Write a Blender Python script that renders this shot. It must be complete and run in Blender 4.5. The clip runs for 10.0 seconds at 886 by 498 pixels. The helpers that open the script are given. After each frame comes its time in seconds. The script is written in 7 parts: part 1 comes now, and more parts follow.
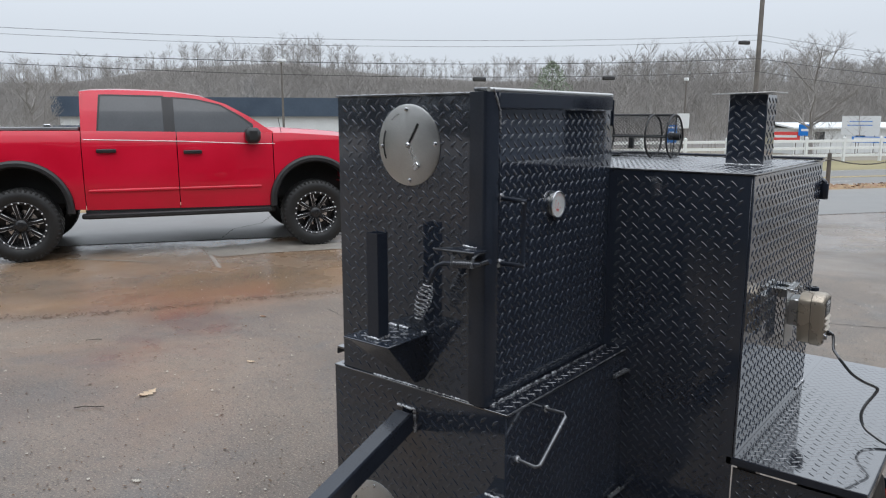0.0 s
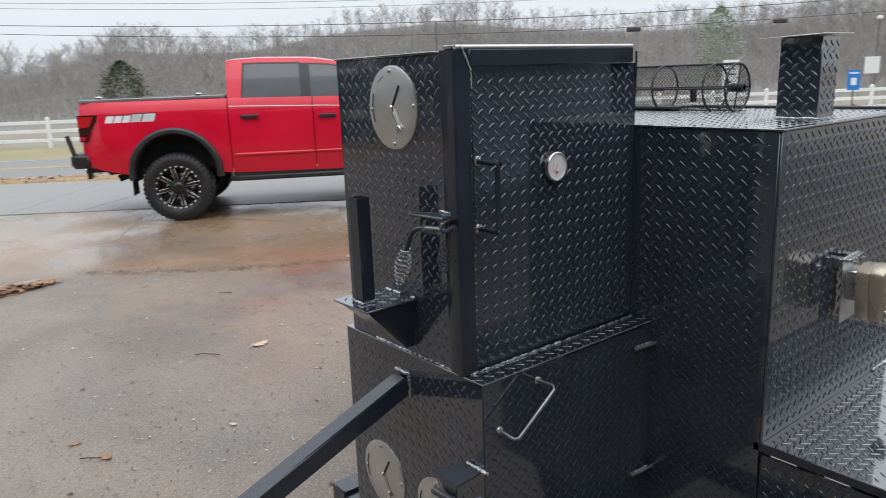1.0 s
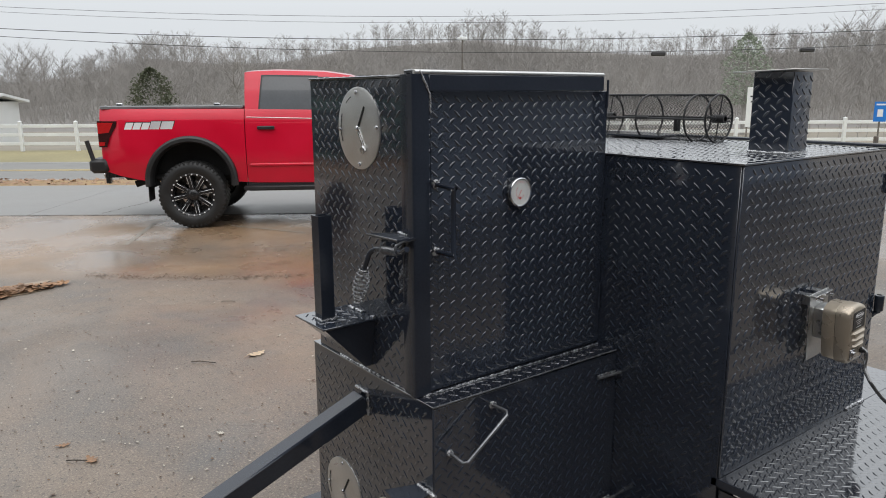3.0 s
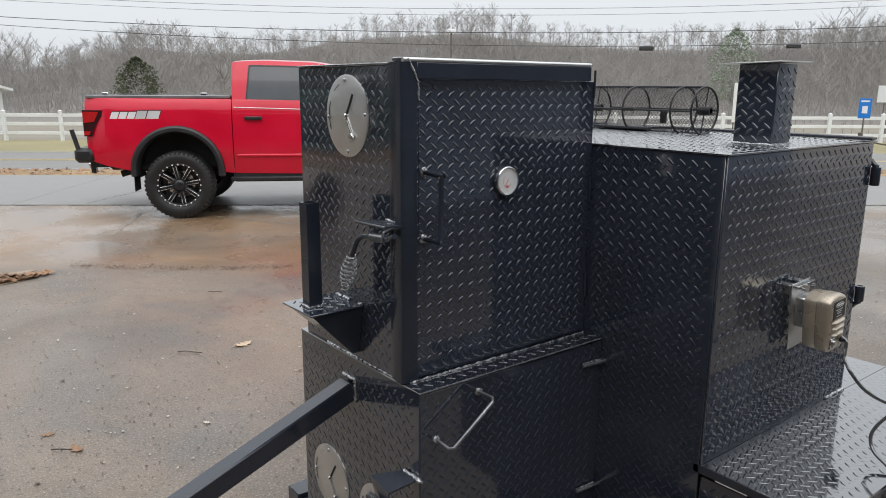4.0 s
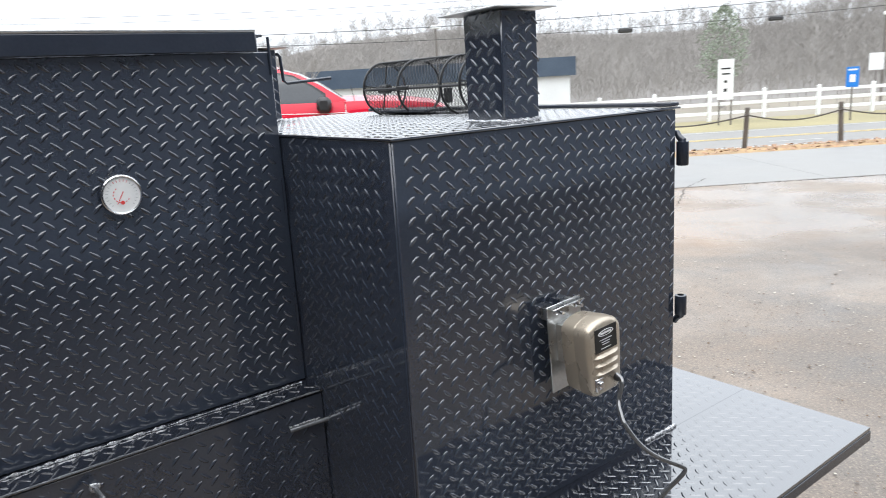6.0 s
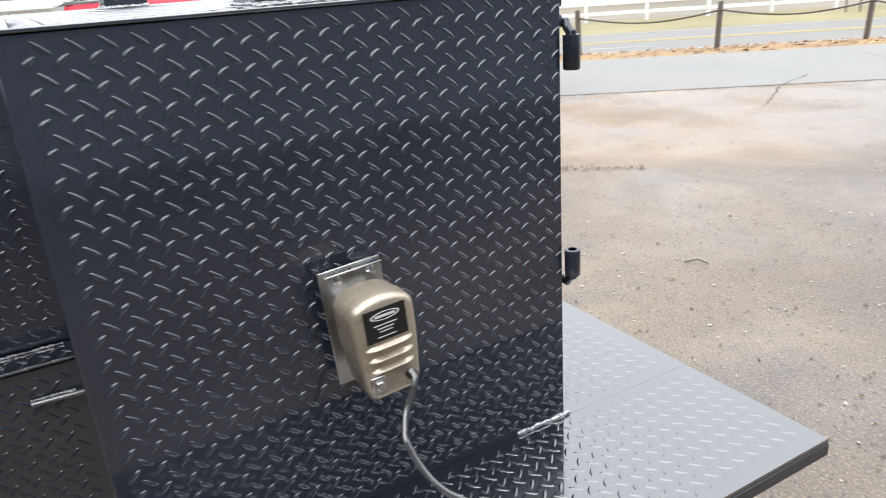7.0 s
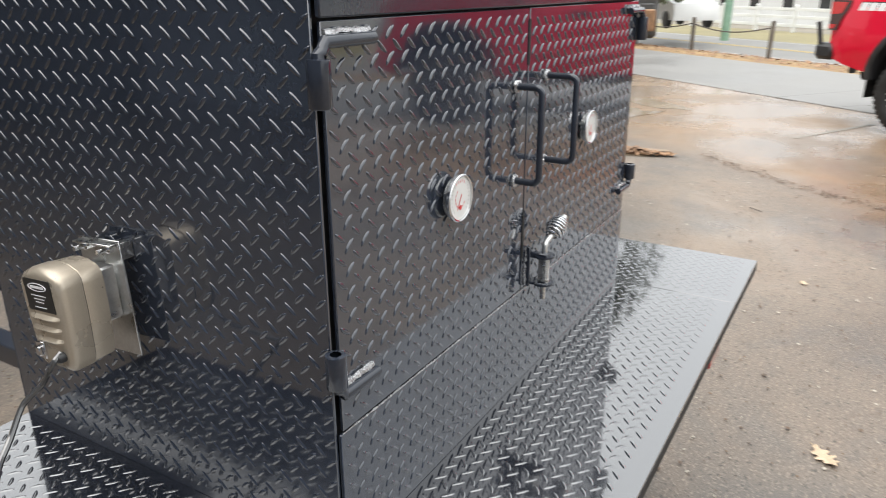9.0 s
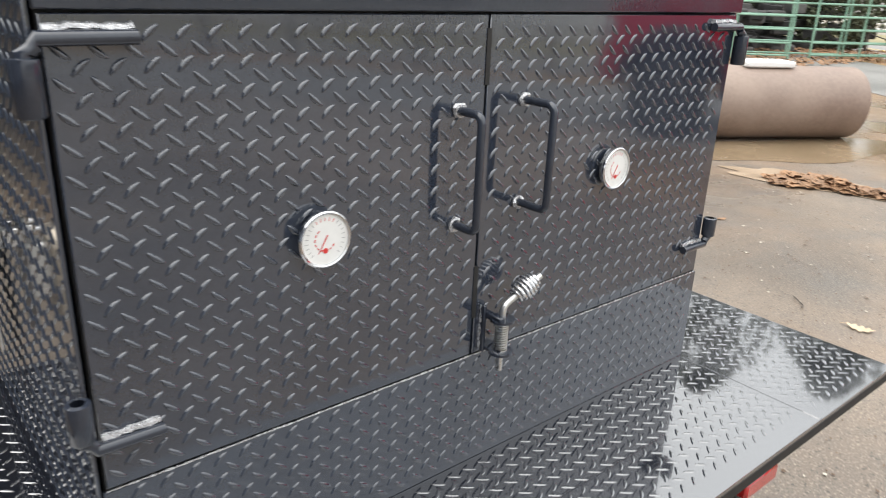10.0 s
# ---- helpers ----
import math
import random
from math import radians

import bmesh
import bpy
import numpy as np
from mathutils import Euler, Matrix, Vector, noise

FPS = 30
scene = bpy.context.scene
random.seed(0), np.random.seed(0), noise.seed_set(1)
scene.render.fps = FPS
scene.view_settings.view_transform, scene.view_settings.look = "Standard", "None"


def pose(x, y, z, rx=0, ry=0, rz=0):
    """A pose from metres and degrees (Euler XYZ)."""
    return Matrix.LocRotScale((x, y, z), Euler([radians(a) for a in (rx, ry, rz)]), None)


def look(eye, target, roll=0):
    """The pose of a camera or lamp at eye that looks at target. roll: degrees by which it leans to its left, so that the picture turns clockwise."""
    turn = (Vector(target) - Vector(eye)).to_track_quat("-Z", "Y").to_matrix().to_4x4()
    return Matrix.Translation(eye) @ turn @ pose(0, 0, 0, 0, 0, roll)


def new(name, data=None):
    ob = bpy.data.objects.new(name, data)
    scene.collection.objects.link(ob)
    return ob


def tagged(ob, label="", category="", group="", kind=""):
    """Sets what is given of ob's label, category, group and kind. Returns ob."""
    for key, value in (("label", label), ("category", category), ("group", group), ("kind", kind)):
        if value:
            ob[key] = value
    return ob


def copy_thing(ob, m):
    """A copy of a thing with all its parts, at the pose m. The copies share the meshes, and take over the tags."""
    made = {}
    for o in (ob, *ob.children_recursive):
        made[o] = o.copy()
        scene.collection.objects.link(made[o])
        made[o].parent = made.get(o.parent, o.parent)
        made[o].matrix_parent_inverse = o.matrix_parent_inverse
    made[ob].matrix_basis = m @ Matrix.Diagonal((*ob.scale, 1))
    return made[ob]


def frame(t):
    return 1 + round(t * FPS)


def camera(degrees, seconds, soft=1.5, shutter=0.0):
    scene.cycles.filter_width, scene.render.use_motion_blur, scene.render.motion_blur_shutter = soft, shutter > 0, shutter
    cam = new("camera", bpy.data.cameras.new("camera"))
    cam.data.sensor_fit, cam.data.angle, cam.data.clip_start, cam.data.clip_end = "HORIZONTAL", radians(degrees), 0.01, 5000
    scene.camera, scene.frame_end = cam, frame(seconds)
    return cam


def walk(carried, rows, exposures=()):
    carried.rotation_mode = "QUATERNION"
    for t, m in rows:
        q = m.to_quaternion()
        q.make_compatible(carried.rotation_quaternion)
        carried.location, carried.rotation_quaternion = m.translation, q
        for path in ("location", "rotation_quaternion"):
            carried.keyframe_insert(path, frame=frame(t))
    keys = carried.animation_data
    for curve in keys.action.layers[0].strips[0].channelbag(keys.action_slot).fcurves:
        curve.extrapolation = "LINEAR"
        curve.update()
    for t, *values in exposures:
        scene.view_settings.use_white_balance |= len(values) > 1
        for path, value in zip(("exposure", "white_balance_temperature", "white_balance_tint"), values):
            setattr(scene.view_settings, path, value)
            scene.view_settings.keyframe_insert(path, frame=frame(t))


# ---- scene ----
cam = camera(62.7, 10.0, soft=1.0, shutter=0.25)
PATH = [
    (0, (0.257, 0.408, 1.716), (-0.976, 1.942, 1.357), -0.0),
    (0.5, (0.318, 0.576, 1.704), (-0.906, 2.087, 1.235), -0.3),
    (1, (0.511, 0.716, 1.716), (-1.011, 1.928, 1.254), -2.2),
    (1.5, (0.59, 0.778, 1.724), (-1.004, 1.896, 1.265), -1.7),
    (2, (0.592, 0.809, 1.737), (-1.001, 1.934, 1.295), -1.3),
    (2.5, (0.595, 0.822, 1.732), (-0.982, 1.98, 1.316), -0.8),
    (4, (0.612, 0.812, 1.718), (-0.926, 2.013, 1.282), 0.3),
    (4.5, (0.608, 0.893, 1.698), (-0.91, 2.11, 1.234), -0.8),
    (4.8, (0.57, 1.044, 1.676), (-0.924, 2.279, 1.184), -2.0),
    (5, (0.531, 1.107, 1.671), (-0.864, 2.448, 1.163), -1.1),
    (5.2, (0.509, 1.188, 1.672), (-0.753, 2.655, 1.167), 0.1),
    (6.3, (0.714, 1.843, 1.629), (-0.911, 2.898, 1.135), -4.3),
    (6.5, (0.634, 1.956, 1.609), (-0.952, 3.002, 0.982), -3.6),
    (7, (0.633, 2.313, 1.598), (-1.006, 3.218, 0.893), -4.1),
    (7.5, (0.7, 2.664, 1.615), (-1.15, 2.98, 0.925), -4.0),
    (8, (0.569, 2.989, 1.566), (-1.307, 2.967, 0.871), -2.5),
    (8.5, (0.476, 3.307, 1.574), (-1.358, 2.878, 0.901), -2.1),
    (8.8, (0.419, 3.494, 1.588), (-1.318, 2.778, 0.902), 1.0),
    (9, (0.351, 3.57, 1.573), (-1.268, 2.615, 0.892), -0.2),
    (9.5, (0.117, 3.691, 1.566), (-1.353, 2.515, 0.892), 1.2),
    (9.6, (0.082, 3.719, 1.583), (-1.335, 2.483, 0.902), 0.9),
    (10, (-0.128, 3.792, 1.579), (-1.341, 2.361, 0.884), 2.3),
]
EXPOSURES = [
    (0.0, 0.38, 6250, 10), (0.5, 0.74, 6250, 10), (1.0, 0.62, 6400, 10), (2.0, 0.54, 6600, 10), (2.5, 0.40, 6650, 10), (4.0, 0.55, 6600, 10),
    (4.5, 0.63, 6600, 10), (5.0, 0.93, 6350, 10), (5.2, 1.02, 6350, 10), (6.3, 1.37, 6450, 10), (6.6, 1.37, 6500, 10), (7.0, 1.30, 6600, 10), (7.5, 1.28, 6600, 10),
    (8.0, 1.34, 6600, 10), (8.5, 1.34, 6750, 10), (9.0, 1.14, 6850, 10), (10.0, 1.32, 6900, 10),
]
walk(cam, [(t, look(eye, target, roll)) for t, eye, target, roll in PATH], EXPOSURES)

# ---- world and light: a rainy overcast day ----
world = bpy.data.worlds.new("overcast")
scene.world = world
world.use_nodes = True
wn, wl = world.node_tree.nodes, world.node_tree.links
wn.clear()
sky = wn.new("ShaderNodeTexSky")
sky.sky_type, sky.sun_disc = "NISHITA", False
sky.sun_elevation, sky.sun_rotation = radians(50), radians(120)
sky.dust_density, sky.air_density = 4.0, 1.0
pale = wn.new("ShaderNodeHueSaturation")
pale.inputs["Saturation"].default_value = 0.3
pale.inputs["Value"].default_value = 0.10
cloud = wn.new("ShaderNodeMix")
cloud.data_type = "RGBA"
cloud.inputs[0].default_value = 0.86
cloud.inputs[7].default_value = (0.80, 0.85, 0.905, 1)
back = wn.new("ShaderNodeBackground")
wout = wn.new("ShaderNodeOutputWorld")
wl.new(sky.outputs[0], pale.inputs["Color"])
wl.new(pale.outputs[0], cloud.inputs[6])
# an overcast sky is about twice as bright overhead as at the horizon
way = wn.new("ShaderNodeTexCoord")
height = wn.new("ShaderNodeSeparateXYZ")
rise = wn.new("ShaderNodeMapRange")
rise.inputs["From Min"].default_value, rise.inputs["From Max"].default_value = 0.10, 1.0
rise.inputs["To Min"].default_value, rise.inputs["To Max"].default_value = 0.73, 1.65
wl.new(way.outputs["Generated"], height.inputs[0])
wl.new(height.outputs[2], rise.inputs["Value"])
wl.new(rise.outputs[0], back.inputs[1])
wl.new(cloud.outputs[2], back.inputs[0])
wl.new(back.outputs[0], wout.inputs[0])
sun = new("sun", bpy.data.lights.new("sun", "SUN"))
sun.data.energy, sun.data.angle, sun.data.color = 0.6, radians(75), (1.0, 0.99, 0.98)
sun.matrix_world = look((0, 0, 30), (-5, 3, 0))

# ---- materials ----
def node_mat(name):
    m = bpy.data.materials.new(name)
    m.use_nodes = True
    nt = m.node_tree
    return m, nt, nt.nodes["Principled BSDF"]


def surface(name, dark, light, rough=(0.3, 0.5), metal=0.0, fine=60.0, coarse=3.0, bump=0.1, bump_size=None, coat=0.0, vary=0.0, spec=0.5, distance=0.002):
    """A two-scale material: coarse and fine noise drive colour and gloss, fine noise the relief."""
    m, nt, bsdf = node_mat(name)
    n, l = nt.nodes, nt.links
    co = n.new("ShaderNodeTexCoord")
    big, small = n.new("ShaderNodeTexNoise"), n.new("ShaderNodeTexNoise")
    big.inputs["Scale"].default_value, big.inputs["Detail"].default_value = coarse, 5
    small.inputs["Scale"].default_value, small.inputs["Detail"].default_value = fine, 4
    for t in (big, small):
        l.new(co.outputs["Object"], t.inputs["Vector"])
    add = n.new("ShaderNodeMath")
    add.operation = "MULTIPLY_ADD"
    l.new(big.outputs["Fac"], add.inputs[0])
    add.inputs[1].default_value = 0.65
    half = n.new("ShaderNodeMath")
    half.operation = "MULTIPLY"
    half.inputs[1].default_value = 0.35
    l.new(small.outputs["Fac"], half.inputs[0])
    l.new(half.outputs[0], add.inputs[2])
    ramp = n.new("ShaderNodeMapRange")
    ramp.inputs["From Min"].default_value, ramp.inputs["From Max"].default_value = 0.35, 0.65
    l.new(add.outputs[0], ramp.inputs["Value"])
    mix = n.new("ShaderNodeMix")
    mix.data_type = "RGBA"
    mix.inputs[6].default_value, mix.inputs[7].default_value = (*dark, 1), (*light, 1)
    l.new(ramp.outputs[0], mix.inputs[0])
    colour = mix.outputs[2]
    if vary:
        info, hsv, span = n.new("ShaderNodeObjectInfo"), n.new("ShaderNodeHueSaturation"), n.new("ShaderNodeMapRange")
        span.inputs["To Min"].default_value, span.inputs["To Max"].default_value = 1 - vary, 1 + vary
        l.new(info.outputs["Random"], span.inputs["Value"])
        l.new(span.outputs[0], hsv.inputs["Value"])
        l.new(colour, hsv.inputs["Color"])
        colour = hsv.outputs[0]
    l.new(colour, bsdf.inputs["Base Color"])
    gloss = n.new("ShaderNodeMapRange")
    gloss.inputs["From Min"].default_value, gloss.inputs["From Max"].default_value = 0.35, 0.65
    gloss.inputs["To Min"].default_value, gloss.inputs["To Max"].default_value = rough
    l.new(big.outputs["Fac"], gloss.inputs["Value"])
    l.new(gloss.outputs[0], bsdf.inputs["Roughness"])
    bsdf.inputs["Metallic"].default_value = metal
    bsdf.inputs["Specular IOR Level"].default_value = spec
    bsdf.inputs["Coat Weight"].default_value = coat
    bsdf.inputs["Coat Roughness"].default_value = 0.04
    if bump:
        relief, b = small, n.new("ShaderNodeBump")
        if bump_size:
            relief = n.new("ShaderNodeTexNoise")
            relief.inputs["Scale"].default_value, relief.inputs["Detail"].default_value = bump_size, 2
            l.new(co.outputs["Object"], relief.inputs["Vector"])
        b.inputs["Strength"].default_value, b.inputs["Distance"].default_value = bump, distance
        l.new(relief.outputs["Fac"], b.inputs["Height"])
        l.new(b.outputs[0], bsdf.inputs["Normal"])
    return m


BLACK = surface("black_gloss_paint", (0.0235, 0.0292, 0.0430), (0.0335, 0.0415, 0.0590), (0.04, 0.10), fine=220, coarse=5, bump=0.32, bump_size=16, coat=1.0, spec=0.4, distance=0.0015)
BLACK.node_tree.nodes["Principled BSDF"].inputs["Coat IOR"].default_value = 1.66
BLACK.node_tree.nodes["Principled BSDF"].inputs["Coat Roughness"].default_value = 0.065
# Copy of BLACK for up-facing plates; coat beyond water's to lift sky sheen.
BLACK_WET_SHEEN = surface("wet_black_paint_lifted_sheen", (0.012, 0.014, 0.020), (0.018, 0.020, 0.027), (0.06, 0.16), fine=220, coarse=5, bump=0.22, bump_size=14, coat=1.0, spec=1.0, distance=0.0015)
BLACK_WET_SHEEN.node_tree.nodes["Principled BSDF"].inputs["Coat IOR"].default_value = 2.05
BLACK_BAR = surface("black_bar_paint", (0.020, 0.0245, 0.036), (0.029, 0.035, 0.049), (0.10, 0.22), fine=180, coarse=9, bump=0.08, coat=0.3)
# Pale base puts the bright glints of the beads into the colour.
WELD = surface("weld_with_glints", (0.32, 0.32, 0.33), (0.70, 0.70, 0.71), (0.18, 0.34), metal=0.75, fine=500, coarse=120, bump=0.6)
BAR_STEEL = surface("grey_bar_metal", (0.16, 0.165, 0.175), (0.30, 0.305, 0.32), (0.16, 0.30), metal=0.6, fine=200, coarse=14, bump=0.1)
STEEL = surface("brushed_steel", (0.62, 0.61, 0.59), (0.76, 0.75, 0.73), (0.34, 0.46), metal=1.0, fine=300, coarse=12, bump=0.05)
ZINC = surface("zinc_bracket", (0.55, 0.55, 0.54), (0.72, 0.72, 0.71), (0.22, 0.4), metal=1.0, fine=200, coarse=20, bump=0.1)
TAN = surface("champagne_motor_paint", (0.44, 0.375, 0.295), (0.50, 0.435, 0.35), (0.24, 0.34), metal=0.5, fine=400, coarse=15, bump=0.05)
LABEL_BLACK = surface("label_black", (0.012, 0.012, 0.012), (0.02, 0.02, 0.02), (0.3, 0.4), bump=0)
WHITE_INK = surface("white_ink", (0.72, 0.72, 0.72), (0.8, 0.8, 0.8), (0.4, 0.5), bump=0)
GREY_INK = surface("grey_ink", (0.30, 0.30, 0.30), (0.42, 0.42, 0.42), (0.4, 0.5), bump=0)
RED_INK = surface("red_ink", (0.6, 0.04, 0.04), (0.7, 0.06, 0.05), (0.4, 0.5), bump=0)
DIAL = surface("dial_face", (0.72, 0.72, 0.70), (0.82, 0.82, 0.80), (0.12, 0.2), fine=90, coarse=20, bump=0, coat=0.5)
# Black cord; its base is lifted to stand for sky sheen.
CORD = surface("cord_with_sheen", (0.05, 0.05, 0.051), (0.08, 0.08, 0.081), (0.08, 0.16), fine=300, bump=0.05, coat=1.0, spec=1.0)
RUBBER = surface("tyre_rubber", (0.009, 0.009, 0.009), (0.018, 0.0175, 0.017), (0.45, 0.65), fine=120, coarse=14, bump=0.25)
TRIM = surface("black_plastic_trim", (0.014, 0.014, 0.015), (0.026, 0.026, 0.027), (0.35, 0.5), fine=160, coarse=8, bump=0.2)
RED = surface("red_car_paint", (0.56, 0.003, 0.024), (0.66, 0.004, 0.034), (0.3, 0.4), fine=500, coarse=2.5, bump=0.02, coat=0.8, spec=0.2, distance=0.0006)
GLASS_TINT = surface("tinted_glass", (0.022, 0.027, 0.033), (0.034, 0.040, 0.047), (0.02, 0.05), fine=40, coarse=3, bump=0, spec=0.7)
CHROME = surface("bright_metal", (0.62, 0.62, 0.63), (0.78, 0.78, 0.79), (0.12, 0.25), metal=1.0, bump=0)
MILLED = surface("milled_aluminium", (0.75, 0.75, 0.76), (0.86, 0.86, 0.87), (0.4, 0.5), metal=0.6, bump=0)
RIM_BLACK = surface("rim_black", (0.012, 0.012, 0.013), (0.022, 0.022, 0.023), (0.18, 0.3), coarse=20, bump=0.03)
DARK = surface("underbody_black", (0.008, 0.008, 0.008), (0.02, 0.019, 0.018), (0.6, 0.85), coarse=8, bump=0.2)
LAMP_RED = surface("red_lens", (0.42, 0.01, 0.012), (0.55, 0.02, 0.02), (0.08, 0.15), bump=0, coat=1.0)
LAMP_SMOKE = surface("smoked_lens", (0.03, 0.008, 0.008), (0.05, 0.012, 0.012), (0.06, 0.12), bump=0, coat=1.0)
LAMP_CLEAR = surface("clear_lens", (0.5, 0.5, 0.5), (0.75, 0.75, 0.75), (0.06, 0.15), metal=0.4, bump=0)
# Grey base carries the sky sheen of the wet black cover.
VINYL = surface("bed_cover_with_sheen", (0.13, 0.135, 0.14), (0.20, 0.205, 0.21), (0.15, 0.3), fine=300, bump=0.1, coat=1.0)
WHITE_PAINT = surface("white_vinyl_fence", (0.70, 0.71, 0.70), (0.80, 0.81, 0.80), (0.4, 0.55), coarse=1.2, bump=0.05)
SIDING = surface("white_metal_siding", (0.66, 0.67, 0.66), (0.74, 0.75, 0.74), (0.45, 0.6), coarse=0.6, fine=12, bump=0.1)
BLUE_ROOF = surface("blue_metal_roof", (0.035, 0.055, 0.085), (0.055, 0.08, 0.115), (0.4, 0.55), coarse=0.6, fine=8, bump=0.1)
# Tones of the unseen walls, set by how the plates mirror them.
UNSEEN_DARK = surface("unseen_dark_siding", (0.045, 0.05, 0.058), (0.075, 0.08, 0.09), (0.5, 0.65), coarse=0.6, fine=12, bump=0.1)
UNSEEN_WALL = surface("unseen_wall_siding", (0.34, 0.40, 0.50), (0.42, 0.485, 0.60), (0.4, 0.55), coarse=0.6, fine=12, bump=0.1)
WINDOW_DARK = surface("dark_window_pane", (0.02, 0.024, 0.028), (0.04, 0.045, 0.05), (0.05, 0.1), bump=0)
WOOD_POST = surface("weathered_post", (0.06, 0.05, 0.042), (0.13, 0.11, 0.09), (0.7, 0.9), coarse=4, fine=60, bump=0.4)
POLE_WOOD = surface("utility_pole_wood", (0.10, 0.09, 0.08), (0.19, 0.17, 0.15), (0.75, 0.9), coarse=2, fine=30, bump=0.4)
ROPE = surface("dark_rope", (0.05, 0.045, 0.04), (0.10, 0.09, 0.08), (0.8, 0.9), fine=200, bump=0.3)
WIRE = surface("overhead_wire", (0.02, 0.02, 0.02), (0.035, 0.035, 0.035), (0.5, 0.7), bump=0)
SIGN_BLUE = surface("blue_sign", (0.01, 0.16, 0.55), (0.015, 0.2, 0.62), (0.3, 0.4), bump=0)
SIGN_RED = surface("red_sign", (0.62, 0.05, 0.05), (0.7, 0.08, 0.07), (0.3, 0.4), bump=0)
GREEN_PAINT = surface("pale_green_panel_paint", (0.16, 0.30, 0.22), (0.24, 0.40, 0.31), (0.4, 0.6), coarse=5, bump=0.1)
PIPE_TAN = surface("tan_steel_pipe", (0.20, 0.145, 0.118), (0.29, 0.222, 0.182), (0.5, 0.7), coarse=2.2, fine=24, bump=0.25)
SCRAP = surface("dark_scrap_metal", (0.03, 0.032, 0.034), (0.09, 0.085, 0.08), (0.5, 0.8), coarse=3, fine=30, bump=0.3, vary=0.4)
BARK = surface("grey_bark", (0.20, 0.185, 0.17), (0.34, 0.32, 0.30), (0.8, 0.95), coarse=0.8, fine=12, bump=0.3)
# Needles lightened and greyed to imitate haze in front of the pine.
PINE = surface("hazed_pine_needles", (0.25, 0.29, 0.22), (0.34, 0.375, 0.30), (0.7, 0.9), coarse=0.8, fine=10, bump=0)
EVERGREEN = surface("evergreen_needles", (0.06, 0.072, 0.042), (0.13, 0.14, 0.085), (0.6, 0.8), coarse=1.5, fine=20, bump=0)
LEAF_TAN = surface("dry_oak_leaf", (0.44, 0.315, 0.20), (0.60, 0.46, 0.32), (0.45, 0.6), coarse=20, fine=150, bump=0.2)
GRIT = surface("dark_leaf_grit", (0.07, 0.045, 0.03), (0.19, 0.12, 0.075), (0.5, 0.75), coarse=6, fine=60, bump=0.2)
LEAF_BROWN = surface("brown_leaf_litter", (0.16, 0.09, 0.05), (0.38, 0.215, 0.115), (0.5, 0.75), coarse=6, fine=60, bump=0.2)
CHIP = surface("pale_chips", (0.38, 0.34, 0.28), (0.55, 0.5, 0.42), (0.6, 0.8), coarse=9, bump=0)
LINE_WHITE = surface("worn_white_paint", (0.26, 0.25, 0.23), (0.56, 0.55, 0.53), (0.4, 0.6), coarse=6, fine=40, bump=0.1)
LINE_YELLOW = surface("worn_yellow_paint", (0.52, 0.36, 0.08), (0.66, 0.48, 0.13), (0.4, 0.6), coarse=3, fine=40, bump=0.1)
ROAD = surface("road_asphalt", (0.145, 0.138, 0.128), (0.205, 0.197, 0.183), (0.45, 0.65), coarse=0.4, fine=40, bump=0.3)
LITTER = surface("leaf_strewn_verge", (0.20, 0.125, 0.06), (0.40, 0.27, 0.135), (0.75, 0.95), coarse=0.9, fine=14, bump=0.5, distance=0.03)
GRASS = surface("winter_grass", (0.19, 0.165, 0.085), (0.30, 0.26, 0.14), (0.8, 0.95), coarse=0.25, fine=8, bump=0.5, distance=0.04)
FIELD = surface("winter_field", (0.17, 0.15, 0.115), (0.25, 0.22, 0.175), (0.8, 0.95), coarse=0.08, fine=2, bump=0.3)
# Floor toned so mist-paled trees show little contrast against it.
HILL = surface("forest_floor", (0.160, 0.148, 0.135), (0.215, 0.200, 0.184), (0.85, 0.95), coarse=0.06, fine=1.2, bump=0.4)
SAND = surface("tan_sediment", (0.25, 0.18, 0.12), (0.36, 0.265, 0.18), (0.35, 0.6), coarse=3, fine=60, bump=0.2)
WATER = surface("puddle_water", (0.20, 0.145, 0.09), (0.27, 0.20, 0.13), (0.05, 0.22), coarse=1.5, bump=0.03)
FADED = surface("faded_line_paint", (0.21, 0.185, 0.155), (0.34, 0.31, 0.27), (0.4, 0.6), coarse=5, fine=50, bump=0.1)
CONCRETE = surface("wet_grey_concrete", (0.165, 0.16, 0.152), (0.24, 0.232, 0.22), (0.36, 0.58), coarse=0.5, fine=50, bump=0.12)
CRACK = surface("crack_fill", (0.045, 0.04, 0.035), (0.085, 0.076, 0.066), (0.7, 0.9), coarse=20, bump=0.2)


